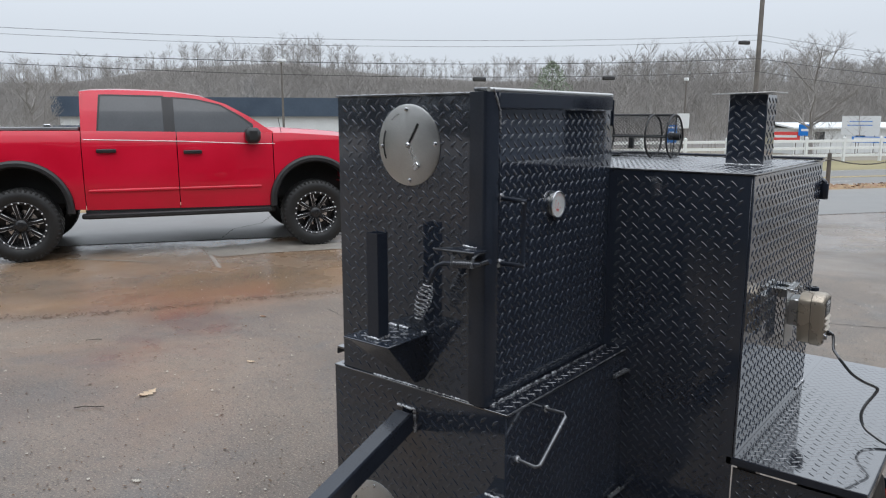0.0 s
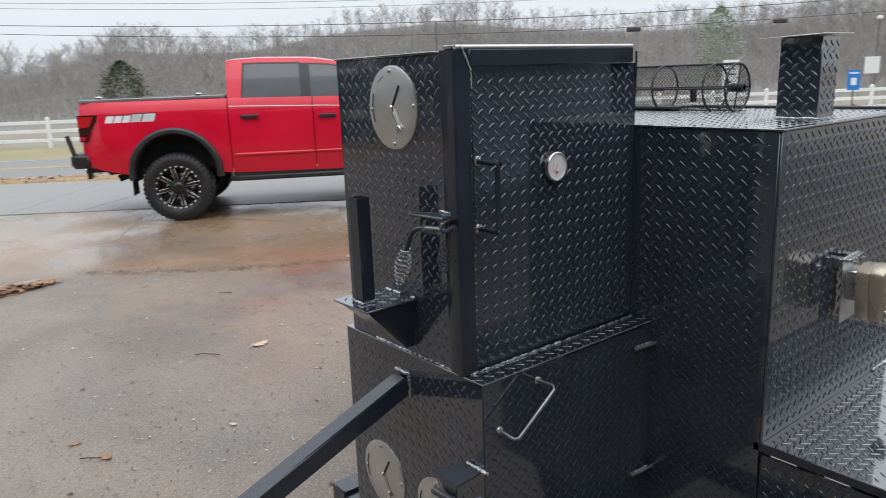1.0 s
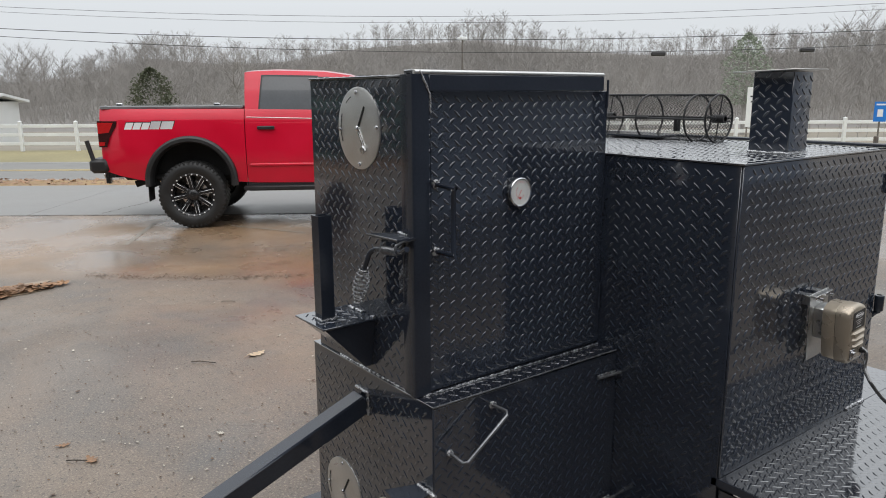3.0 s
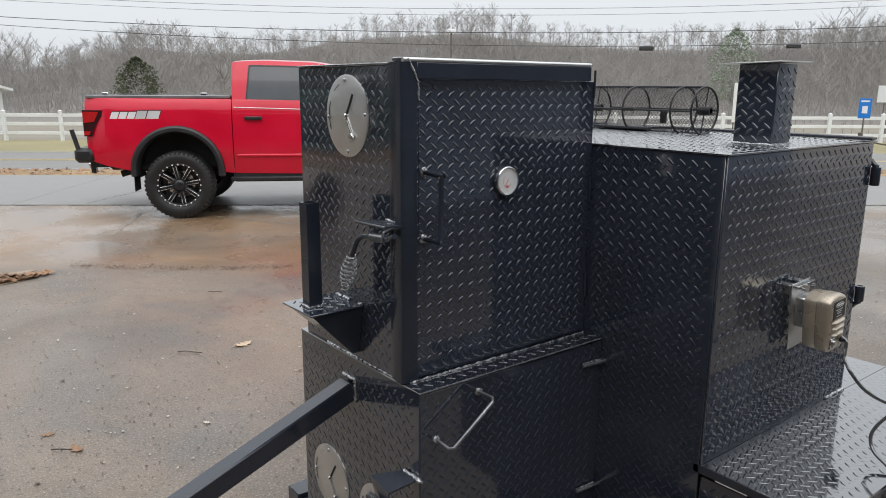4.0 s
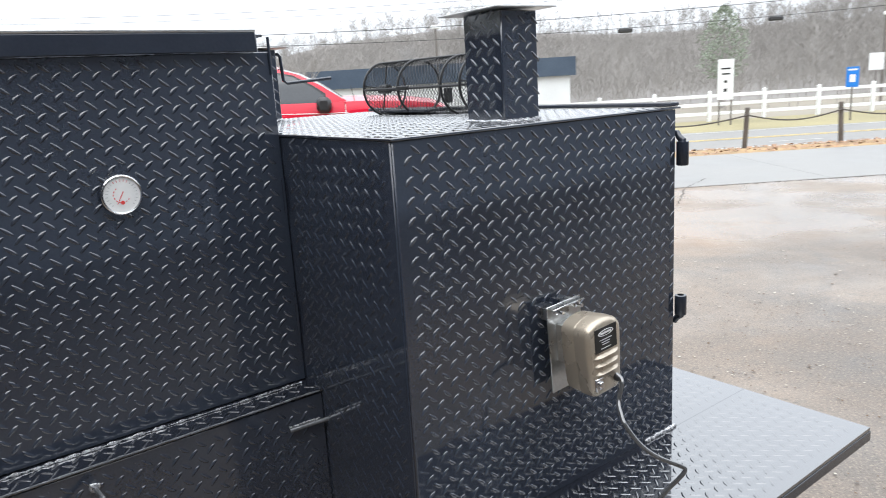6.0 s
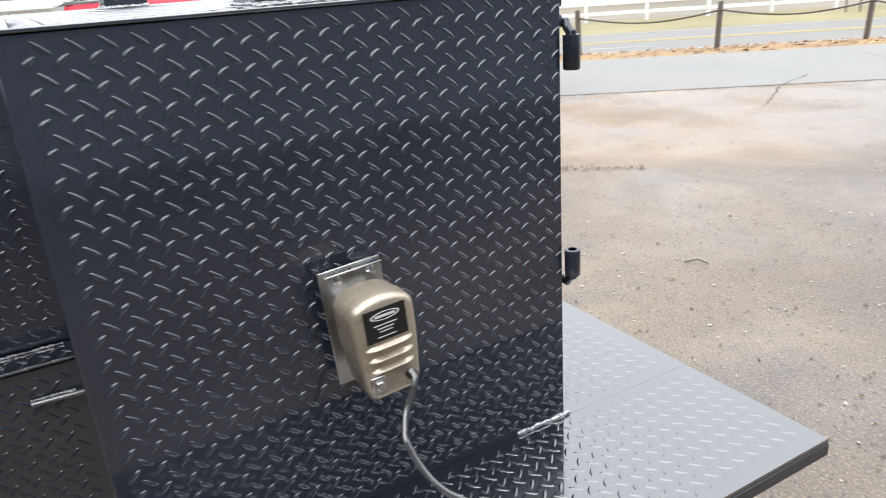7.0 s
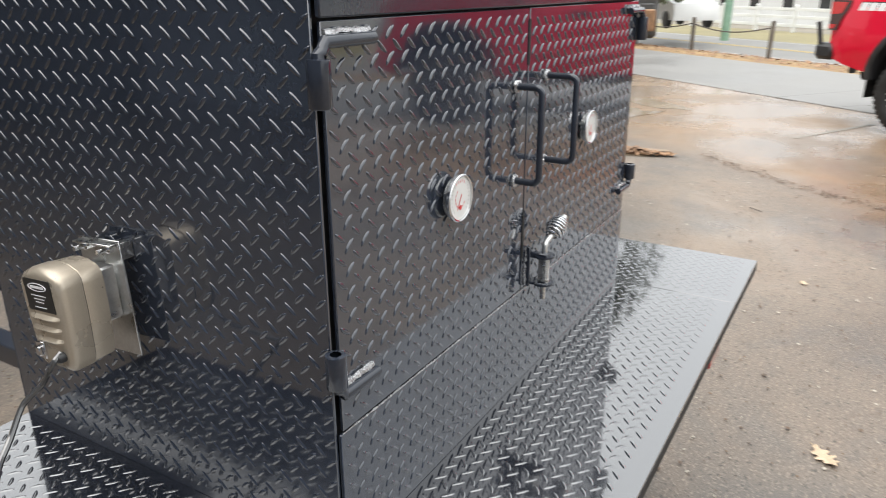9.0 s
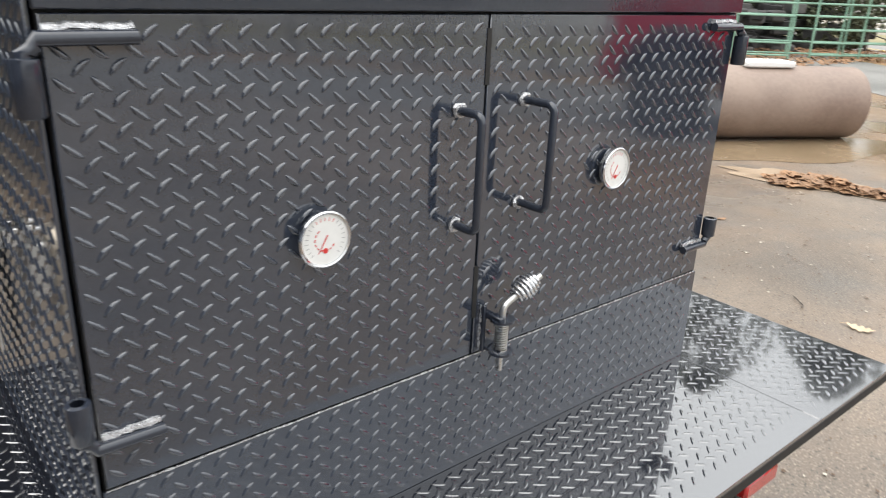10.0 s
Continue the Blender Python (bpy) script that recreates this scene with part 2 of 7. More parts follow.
def lot_material():
    """Wet asphalt with pale aggregate, ochre run-off stains and glossy wet patches."""
    m, nt, bsdf = node_mat("wet_stained_asphalt")
    n, l = nt.nodes, nt.links
    co = n.new("ShaderNodeTexCoord")

    def noise_at(scale, detail=4, rough=0.55, distortion=0.0):
        t = n.new("ShaderNodeTexNoise")
        t.inputs["Scale"].default_value, t.inputs["Detail"].default_value = scale, detail
        t.inputs["Roughness"].default_value, t.inputs["Distortion"].default_value = rough, distortion
        l.new(co.outputs["Object"], t.inputs["Vector"])
        return t.outputs["Fac"]

    def span(value, a, b, c=0.0, d=1.0):
        r = n.new("ShaderNodeMapRange")
        for key, v in zip(("From Min", "From Max", "To Min", "To Max"), (a, b, c, d)):
            r.inputs[key].default_value = v
        l.new(value, r.inputs["Value"])
        return r.outputs[0]

    def blend(fac, a, b):
        x = n.new("ShaderNodeMix")
        x.data_type = "RGBA"
        l.new(fac, x.inputs[0])
        for v, i in ((a, 6), (b, 7)):
            if isinstance(v, tuple):
                x.inputs[i].default_value = (*v, 1)
            else:
                l.new(v, x.inputs[i])
        return x.outputs[2]

    def times(a, b):
        x = n.new("ShaderNodeMath")
        x.operation = "MULTIPLY"
        l.new(a, x.inputs[0])
        l.new(b, x.inputs[1])
        return x.outputs[0]

    base = blend(span(noise_at(0.55), 0.38, 0.62), (0.132, 0.105, 0.084), (0.220, 0.172, 0.132))
    base = blend(span(noise_at(1.7, 6, 0.6, 0.4), 0.56, 0.72, 0, 0.55), base, (0.10, 0.10, 0.102))
    base = blend(span(noise_at(0.9, 5, 0.6, 0.8), 0.50, 0.68, 0, 0.75), base, (0.115, 0.107, 0.098))
    base = blend(span(noise_at(9, 6, 0.7), 0.50, 0.66, 0, 0.5), base, (0.115, 0.100, 0.085))
    base = blend(span(noise_at(80, 3), 0.53, 0.65, 0, 0.45), base, (0.42, 0.345, 0.26))
    base = blend(span(noise_at(38, 2), 0.62, 0.72, 0, 0.30), base, (0.38, 0.32, 0.25))
    base = blend(span(noise_at(140, 2), 0.53, 0.64, 0, 0.50), base, (0.040, 0.036, 0.032))
    base = blend(span(noise_at(45, 3), 0.60, 0.66, 0, 0.8), base, (0.055, 0.048, 0.04))
    # the run-off area lies beyond the dirt line, across the lot
    across = n.new("ShaderNodeVectorMath")
    across.operation = "DOT_PRODUCT"
    across.inputs[1].default_value = (-0.807, 0.590, 0.0)
    l.new(co.outputs["Object"], across.inputs[0])
    wob = n.new("ShaderNodeMath")
    wob.operation = "MULTIPLY_ADD"
    wob.inputs[1].default_value = 1.6
    l.new(noise_at(0.45, 5), wob.inputs[0])
    l.new(across.outputs["Value"], wob.inputs[2])
    zone = span(wob.outputs[0], 7.5, 8.2)
    run = n.new("ShaderNodeVectorMath")
    run.operation = "DOT_PRODUCT"
    run.inputs[1].default_value = (0.590, 0.807, 0.0)
    l.new(co.outputs["Object"], run.inputs[0])
    stained = times(zone, span(run.outputs["Value"], 3.0, 6.5, 1.0, 0.12))
    ochre = times(stained, span(noise_at(0.5, 5, 0.6), 0.36, 0.58, 0.12, 0.7))
    base = blend(ochre, base, (0.29, 0.18, 0.098))
    spots = times(span(noise_at(0.35, 5, 0.6, 0.6), 0.58, 0.70, 0, 0.5), span(run.outputs["Value"], 3.0, 6.5, 1.0, 0.1))
    base = blend(spots, base, (0.27, 0.17, 0.10))
    l.new(base, bsdf.inputs["Base Color"])
    wet = n.new("ShaderNodeMath")
    wet.operation = "MAXIMUM"
    l.new(times(zone, span(noise_at(0.7, 4), 0.36, 0.56)), wet.inputs[0])
    l.new(span(noise_at(0.42, 5, 0.55, 0.5), 0.5, 0.68), wet.inputs[1])
    l.new(span(wet.outputs[0], 0, 1, 0.50, 0.16), bsdf.inputs["Roughness"])
    b = n.new("ShaderNodeBump")
    b.inputs["Distance"].default_value = 0.004
    l.new(span(wet.outputs[0], 0, 1, 0.5, 0.08), b.inputs["Strength"])
    l.new(noise_at(110, 4, 0.7), b.inputs["Height"])
    l.new(b.outputs[0], bsdf.inputs["Normal"])
    return m


LOT = lot_material()


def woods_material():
    # Bark grey is paled to stand in for mist over the hill.
    m = surface("mist_paled_woods", (0.245, 0.228, 0.211), (0.315, 0.296, 0.276), (0.85, 0.95), coarse=0.08, fine=1.5, bump=0)
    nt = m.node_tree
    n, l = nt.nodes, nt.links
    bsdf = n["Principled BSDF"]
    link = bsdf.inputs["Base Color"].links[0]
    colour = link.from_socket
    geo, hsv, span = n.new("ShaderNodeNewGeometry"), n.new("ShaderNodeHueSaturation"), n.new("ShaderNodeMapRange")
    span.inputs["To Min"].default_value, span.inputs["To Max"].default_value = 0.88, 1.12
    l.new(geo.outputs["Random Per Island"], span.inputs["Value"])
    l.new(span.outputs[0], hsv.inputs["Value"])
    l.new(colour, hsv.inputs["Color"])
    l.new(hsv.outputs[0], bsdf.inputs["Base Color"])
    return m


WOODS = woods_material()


# ---- building helpers ----
class Shape:
    """Gathers vertices and faces of one mesh."""

    def __init__(self):
        self.v, self.f, self.k, self.domes = [], [], [], []

    def add(self, verts, faces, slot=0):
        o = len(self.v)
        self.v.extend(tuple(p) for p in verts)
        self.f.extend(tuple(i + o for i in f) for f in faces)
        self.k.extend([slot] * len(faces))
        return self

    def box(self, x0, x1, y0, y1, z0, z1, bevel=0.0, m=None):
        c = Vector(((x0 + x1) / 2, (y0 + y1) / 2, (z0 + z1) / 2))
        h = Vector((abs(x1 - x0) / 2, abs(y1 - y0) / 2, abs(z1 - z0) / 2))
        b = min(bevel, 0.45 * min(h))
        if b <= 0:
            pts = [Vector((sx * h.x, sy * h.y, sz * h.z)) + c for sx in (-1, 1) for sy in (-1, 1) for sz in (-1, 1)]
            fs = [(0, 1, 3, 2), (4, 6, 7, 5), (0, 4, 5, 1), (2, 3, 7, 6), (0, 2, 6, 4), (1, 5, 7, 3)]
        else:
            pts, at = [], {}
            for sx in (-1, 1):
                for sy in (-1, 1):
                    for sz in (-1, 1):
                        for ax in range(3):
                            q = [h.x - b, h.y - b, h.z - b]
                            q[ax] = h[ax]
                            at[(sx, sy, sz, ax)] = len(pts)
                            pts.append(Vector((sx * q[0], sy * q[1], sz * q[2])) + c)
            fs = []
            for ax in range(3):
                for s in (-1, 1):
                    ring = []
                    for a, d in ((-1, -1), (1, -1), (1, 1), (-1, 1)):
                        key = [0, 0, 0]
                        key[ax], key[(ax + 1) % 3], key[(ax + 2) % 3] = s, a, d
                        ring.append(at[(*key, ax)])
                    fs.append(tuple(ring if s > 0 else ring[::-1]))
            for ax in range(3):
                a1, a2 = (ax + 1) % 3, (ax + 2) % 3
                for s1 in (-1, 1):
                    for s2 in (-1, 1):
                        lo, hi = [0, 0, 0], [0, 0, 0]
                        lo[ax], hi[ax], lo[a1], hi[a1], lo[a2], hi[a2] = -1, 1, s1, s1, s2, s2
                        q = (at[(*lo, a1)], at[(*hi, a1)], at[(*hi, a2)], at[(*lo, a2)])
                        fs.append(q if s1 * s2 < 0 else q[::-1])
            for sx in (-1, 1):
                for sy in (-1, 1):
                    for sz in (-1, 1):
                        q = tuple(at[(sx, sy, sz, ax)] for ax in range(3))
                        fs.append(q if sx * sy * sz > 0 else q[::-1])
        if m is not None:
            pts = [m @ p for p in pts]
        return self.add(pts, fs)

    def tube(self, pts, r, seg=10, caps=True, closed=False):
        """A round bar along the points; r a number or one a point."""
        pts = [Vector(p) for p in pts]
        k = len(pts)
        rs = r if isinstance(r, (list, tuple)) else [r] * k
        verts, faces, side = [], [], None
        for i, p in enumerate(pts):
            if closed:
                way = pts[(i + 1) % k] - pts[i - 1]
            else:
                way = pts[min(i + 1, k - 1)] - pts[max(i - 1, 0)]
            way.normalize()
            if side is None:
                side = way.orthogonal().normalized()
            side = (side - way * side.dot(way)).normalized()
            up = way.cross(side)
            for j in range(seg):
                a = 2 * math.pi * j / seg
                verts.append(p + (side * math.cos(a) + up * math.sin(a)) * rs[i])
        for i in range(k if closed else k - 1):
            o, q = i * seg, ((i + 1) % k) * seg
            faces += [(o + j, o + (j + 1) % seg, q + (j + 1) % seg, q + j) for j in range(seg)]
        if caps and not closed:
            faces += [tuple(range(seg))[::-1], tuple(range((k - 1) * seg, k * seg))]
        return self.add(verts, faces)

    def lathe(self, profile, m=None, seg=32, closed=False):
        """Profile points (radius, height) turned round local z."""
        verts, faces, k = [], [], len(profile)
        for j in range(seg):
            a = 2 * math.pi * j / seg
            verts += [Vector((r * math.cos(a), r * math.sin(a), z)) for r, z in profile]
        for j in range(seg):
            o, q = j * k, ((j + 1) % seg) * k
            faces += [(o + i, q + i, q + (i + 1) % k, o + (i + 1) % k) for i in range(k if closed else k - 1)]
        if m is not None:
            verts = [m @ p for p in verts]
        return self.add(verts, faces)

    def prism(self, outline, h, m=None):
        """A flat outline (x, y) raised by h along local z."""
        k = len(outline)
        verts = [Vector((x, y, 0)) for x, y in outline] + [Vector((x, y, h)) for x, y in outline]
        faces = [tuple(range(k))[::-1], tuple(range(k, 2 * k))] + [(i, (i + 1) % k, (i + 1) % k + k, i + k) for i in range(k)]
        if m is not None:
            verts = [m @ p for p in verts]
        return self.add(verts, faces)

    def grid(self, fun, nu, nv, slot=0):
        """fun(u, v) with u and v from 0 to 1."""
        verts = [fun(i / nu, j / nv) for i in range(nu + 1) for j in range(nv + 1)]
        faces = [(i * (nv + 1) + j, (i + 1) * (nv + 1) + j, (i + 1) * (nv + 1) + j + 1, i * (nv + 1) + j + 1) for i in range(nu) for j in range(nv)]
        return self.add(verts, faces, slot)

    def mesh(self, name, *mats, angle=38):
        me = bpy.data.meshes.new(name)
        me.from_pydata([tuple(p) for p in self.v], [], self.f)
        for m in mats:
            me.materials.append(m)
        if len(mats) > 1:
            me.polygons.foreach_set("material_index", self.k)
        me.polygons.foreach_set("use_smooth", [True] * len(self.f))
        me.set_sharp_from_angle(angle=radians(angle))
        if self.domes:
            # raised bars stay rounded
            start, total = np.empty(len(self.f), int), np.empty(len(self.f), int)
            me.polygons.foreach_get("loop_start", start)
            me.polygons.foreach_get("loop_total", total)
            edge = np.empty(len(me.loops), int)
            me.loops.foreach_get("edge_index", edge)
            sharp = np.empty(len(me.edges), bool)
            me.edges.foreach_get("use_edge_sharp", sharp)
            for a, b in self.domes:
                sharp[edge[start[a]:start[b - 1] + total[b - 1]]] = False
            me.edges.foreach_set("use_edge_sharp", sharp)
        me.update()
        return me


def part(name, shape, material, parent, label="", angle=38):
    mats = material if isinstance(material, (list, tuple)) else (material,)
    ob = new(name, shape.mesh(name, *mats, angle=angle))
    ob.parent = parent
    if parent.parent is None:
        ob.matrix_parent_inverse = Matrix.Translation(-parent.location)
    return tagged(ob, label)


def local_part(name, shape, material, parent, label="", angle=38):
    """A part whose shape is given in its thing's own axes."""
    mats = material if isinstance(material, (list, tuple)) else (material,)
    ob = new(name, shape.mesh(name, *mats, angle=angle))
    ob.parent = parent
    return tagged(ob, label)


def thing(name, shape=None, material=None, label="", category="", group="", kind="", at=None, angle=38):
    if shape is None:
        ob = new(name)
        ob.empty_display_size = 0.1
    else:
        mats = material if isinstance(material, (list, tuple)) else (material,)
        ob = new(name, shape.mesh(name, *mats, angle=angle))
    if at is not None:
        ob.location = at
    return tagged(ob, label, category, group, kind)


def smooth(a, b, x):
    t = min(1.0, max(0.0, (x - a) / (b - a)))
    return t * t * (3 - 2 * t)


def along(points, x):
    """Straight-line interpolation through (x, value) points."""
    for (xa, va), (xb, vb) in zip(points, points[1:]):
        if x <= xb:
            return va + (vb - va) * max(0.0, (x - xa) / (xb - xa))
    return points[-1][1]


# ---- plan: u runs along the road, s away from it ----
ALONG, ACROSS = Vector((0.590, 0.807, 0)), Vector((-0.807, 0.590, 0))
PROFILE = [(-400, 0), (14.3, 0), (16.5, -0.14), (19.5, -0.6), (32, -0.6), (60, -2.0), (78, -2.0), (100, 0.2), (130, 5.2), (160, 10.6), (172, 11.4), (182, 11.0), (215, 7.0), (450, 4.0)]


# height of the wooded ridge by direction
SKYLINE = [(-9, 8), (-0.58, 8.8), (-0.47, 9.8), (-0.41, 14.8), (-0.37, 15.6), (-0.32, 14.4), (-0.23, 14.0), (-0.17, 15.0), (-0.10, 17.4), (0.06, 19.2), (0.13, 17.9), (0.22, 16.5), (0.30, 15.7), (0.40, 15.8), (0.60, 16.6), (9, 16.6)]


def ground_z(u, s):
    z = along(PROFILE, s)
    if s > 78:
        z = -2.0 + (z + 2.0) * (along(SKYLINE, u / s) - 3.6) / 13.4
    return z


def spot(u, s, lift=0.0):
    p = ALONG * u + ACROSS * s
    return Vector((p.x, p.y, ground_z(u, s) + lift))


def bearing(degrees, s, eye=(0.5, 0.8)):
    """The place on the line s that lies at that bearing from the walk."""
    d = Vector((math.cos(radians(degrees)), math.sin(radians(degrees)), 0))
    e = Vector((*eye, 0))
    p = e + d * ((s - e.dot(ACROSS)) / d.dot(ACROSS))
    return p.dot(ALONG), s


# ---- ground ----
def build_ground():
    us = [-400, -250, -160, -110, -80, -60, -45, -34, -26, -20, -15, -11, -8, -5.5, -3.5, -2, -1, 0, 1, 2, 3.5, 5.5, 8, 11, 15, 20, 26, 34, 45, 60, 80, 110, 150, 200, 280, 400]
    ss = [-300, -180, -100, -60, -35, -20, -12, -7, -4, -2, 0, 1.5, 3, 4.5, 6, 7.5, 9, 10.6, 12, 13.2, 14.3, 15.4, 16.5, 18, 19.5, 20.2, 23, 26.2, 29, 32, 38, 48, 60, 78, 88, 100, 115, 130, 147, 165, 178, 190, 230, 300, 450]
    g = Shape()
    for u in us:
        for s in ss:
            g.v.append(tuple(spot(u, s)))
    k = len(ss)
    for i in range(len(us) - 1):
        for j in range(k - 1):
            g.f.append((i * k + j, (i + 1) * k + j, (i + 1) * k + j + 1, i * k + j + 1))
            mid = (ss[j] + ss[j + 1]) / 2
            g.k.append(0 if mid < 14.3 else 1 if mid < 20.2 else 2 if mid < 34 else 3 if mid < 78 else 4)
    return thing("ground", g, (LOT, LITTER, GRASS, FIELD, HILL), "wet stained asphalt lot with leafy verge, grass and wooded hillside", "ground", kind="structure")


build_ground()


def strip(u0, u1, s0, s1, lift, pieces=40, wobble=0.0, seed=1):
    g = Shape()
    rng = random.Random(seed)
    edge = [(rng.uniform(-wobble, wobble), rng.uniform(-wobble, wobble)) for _ in range(pieces + 1)]

    def at(a, b):
        i = round(a * pieces)
        s = s0 + edge[i][0] if b < 0.5 else s1 + edge[i][1]
        return spot(u0 + (u1 - u0) * a, s, lift)
    g.grid(at, pieces, 1)
    return g


def slab_strip():
    apron = thing("pavement", None, None, "wet grey concrete apron of large cracked slabs along the lot", "pavement", kind="structure")
    edges = [-60, -48, -36, -26, -17.5, -11.2, -4.95, 1.3, 7.6, 13.9, 20.2, 28, 38, 50, 62]
    for a, b in zip(edges, edges[1:]):
        g = Shape()
        m = Matrix(((ALONG.x, ACROSS.x, 0, 0), (ALONG.y, ACROSS.y, 0, 0), (0, 0, 1, 0), (0, 0, 0, 1)))
        g.box(a + 0.0035, b - 0.0035, 10.66, 14.28, -0.10, 0.006, 0.005, m)
        part("slab", g, CONCRETE, apron)


slab_strip()
thing("road", strip(-200, 200, 20.2, 26.2, 0.012, 80, 0.05), ROAD, "grey two-lane asphalt road, damp", "road", kind="structure")
lines = thing("trim", None, None, "worn painted lines on the road", "road marking", kind="structure")
part("edge_line", strip(-200, 200, 20.55, 20.67, 0.018, 80), LINE_WHITE, lines)
part("edge_line", strip(-200, 200, 25.75, 25.87, 0.018, 80), LINE_WHITE, lines)
part("centre_line", strip(-200, 200, 23.05, 23.15, 0.018, 80), LINE_YELLOW, lines)
part("centre_line", strip(-200, 200, 23.28, 23.38, 0.018, 80), LINE_YELLOW, lines)
for u in (4, 12, 20, 28):
    part("lane_dash", strip(u, u + 1.6, 21.6, 21.72, 0.018, 2), LINE_WHITE, lines)

# ---- the barbecue trailer ----
PITCH = 0.0325
LUG_L, LUG_W, LUG_H = 0.0124, 0.0037, 0.00185
LUG = []
for i in range(12):
    a = 2 * math.pi * i / 12
    LUG.append((LUG_L * math.cos(a), LUG_W * math.sin(a) * abs(math.sin(a)) ** 0.3))


def lugs(g, origin, ua, va, width, height, skip=(), margin=0.011, start=(0.0, 0.0), slot=0, pitch=(PITCH, PITCH), rise=1.0):
    """Raised tread-plate bars on a flat face: two crossing lattices. skip: (u0, u1, v0, v1) areas left bare."""
    o, ua, va = Vector(origin), Vector(ua), Vector(va)
    na = ua.cross(va)
    nu, nv = int(width / pitch[0]) + 2, int(height / pitch[1]) + 2
    first = len(g.f)
    for turn, off in ((radians(43), 0.0), (radians(-40), 0.5)):
        c, s = math.cos(turn), math.sin(turn)
        flip = 1 if turn > 0 else -1
        rings = []
        for kx, ky, h in ((1.0, 1.0, -0.10), (0.93, 0.76, 0.42), (0.80, 0.48, 0.80), (0.58, 0.18, 1.0)):
            for x, y in LUG:
                px = x * kx
                py = (y * ky + 0.0013 * (1 - (px / LUG_L) ** 2)) * flip
                rings.append((px * c - py * s, px * s + py * c, h * LUG_H * rise))
        faces = [(r * 12 + a, r * 12 + (a + 1) % 12, r * 12 + (a + 1) % 12 + 12, r * 12 + a + 12) for r in (0, 1, 2) for a in range(12)] + [tuple(range(36, 48))]
        if flip < 0:
            faces = [f[::-1] for f in faces]
        for i in range(-1, nu):
            for j in range(-1, nv):
                u, v = (i + off) * pitch[0] + start[0], (j + off) * pitch[1] + start[1]
                if not (margin < u < width - margin and margin < v < height - margin):
                    continue
                if any(a < u < b and e < v < f for a, b, e, f in skip):
                    continue
                p = o + ua * u + va * v
                g.add([p + ua * x + va * y + na * h for x, y, h in rings], faces, slot)
    if len(g.f) > first:
        g.domes.append((first, len(g.f)))


def bead(points, r=0.0035, step=0.006, seed=3, gaps=0.0):
    """A hand-laid weld: a lumpy ridge along straight stretches."""
    rng = random.Random(seed)
    g = Shape()
    run, rad = [], []
    for a, b in zip(points, points[1:]):
        a, b = Vector(a), Vector(b)
        k = max(2, int((b - a).length / step))
        for i in range(1 if run else 0, k + 1):
            thin = rng.random() < gaps
            run.append(a.lerp(b, i / k) + Vector([rng.uniform(-1, 1) * r * 0.25 for _ in range(3)]))
            rad.append(r * (0.25 if thin else rng.uniform(0.6, 1.15)))
    return g.tube(run, rad, 6)


def weld_ring(p, normal, ring_r, r, seed):
    """A lumpy weld round the foot of a bar."""
    rng = random.Random(seed)
    m = ring_m(p, normal)
    run = [m @ Vector((ring_r * math.cos(a), ring_r * math.sin(a), rng.uniform(0, r * 0.6))) for a in [2 * math.pi * i / 14 + rng.uniform(-0.15, 0.15) for i in range(14)]]
    return Shape().tube(run, [r * rng.uniform(0.6, 1.3) for _ in run], 7, closed=True)


def ring_m(p, normal, up=(0, 0, 1)):
    """A pose whose local z points along normal."""
    z = Vector(normal).normalized()
    y = (Vector(up) - z * Vector(up).dot(z)).normalized()
    x = y.cross(z)
    return Matrix(((x.x, y.x, z.x, p[0]), (x.y, y.y, z.y, p[1]), (x.z, y.z, z.z, p[2]), (0, 0, 0, 1)))


BASE = Vector((-0.85, 2.3, 0))
trailer = thing("barbecue_trailer", None, None, "black diamond-plate barbecue smoker trailer with rotisserie cabinet and firebox", "barbecue trailer", at=BASE)

# cabinet on the deck
CX0, CX1, CY0, CY1, CZ0, CZ1 = -1.462, -0.270, 2.298, 3.046, 0.823, 1.576


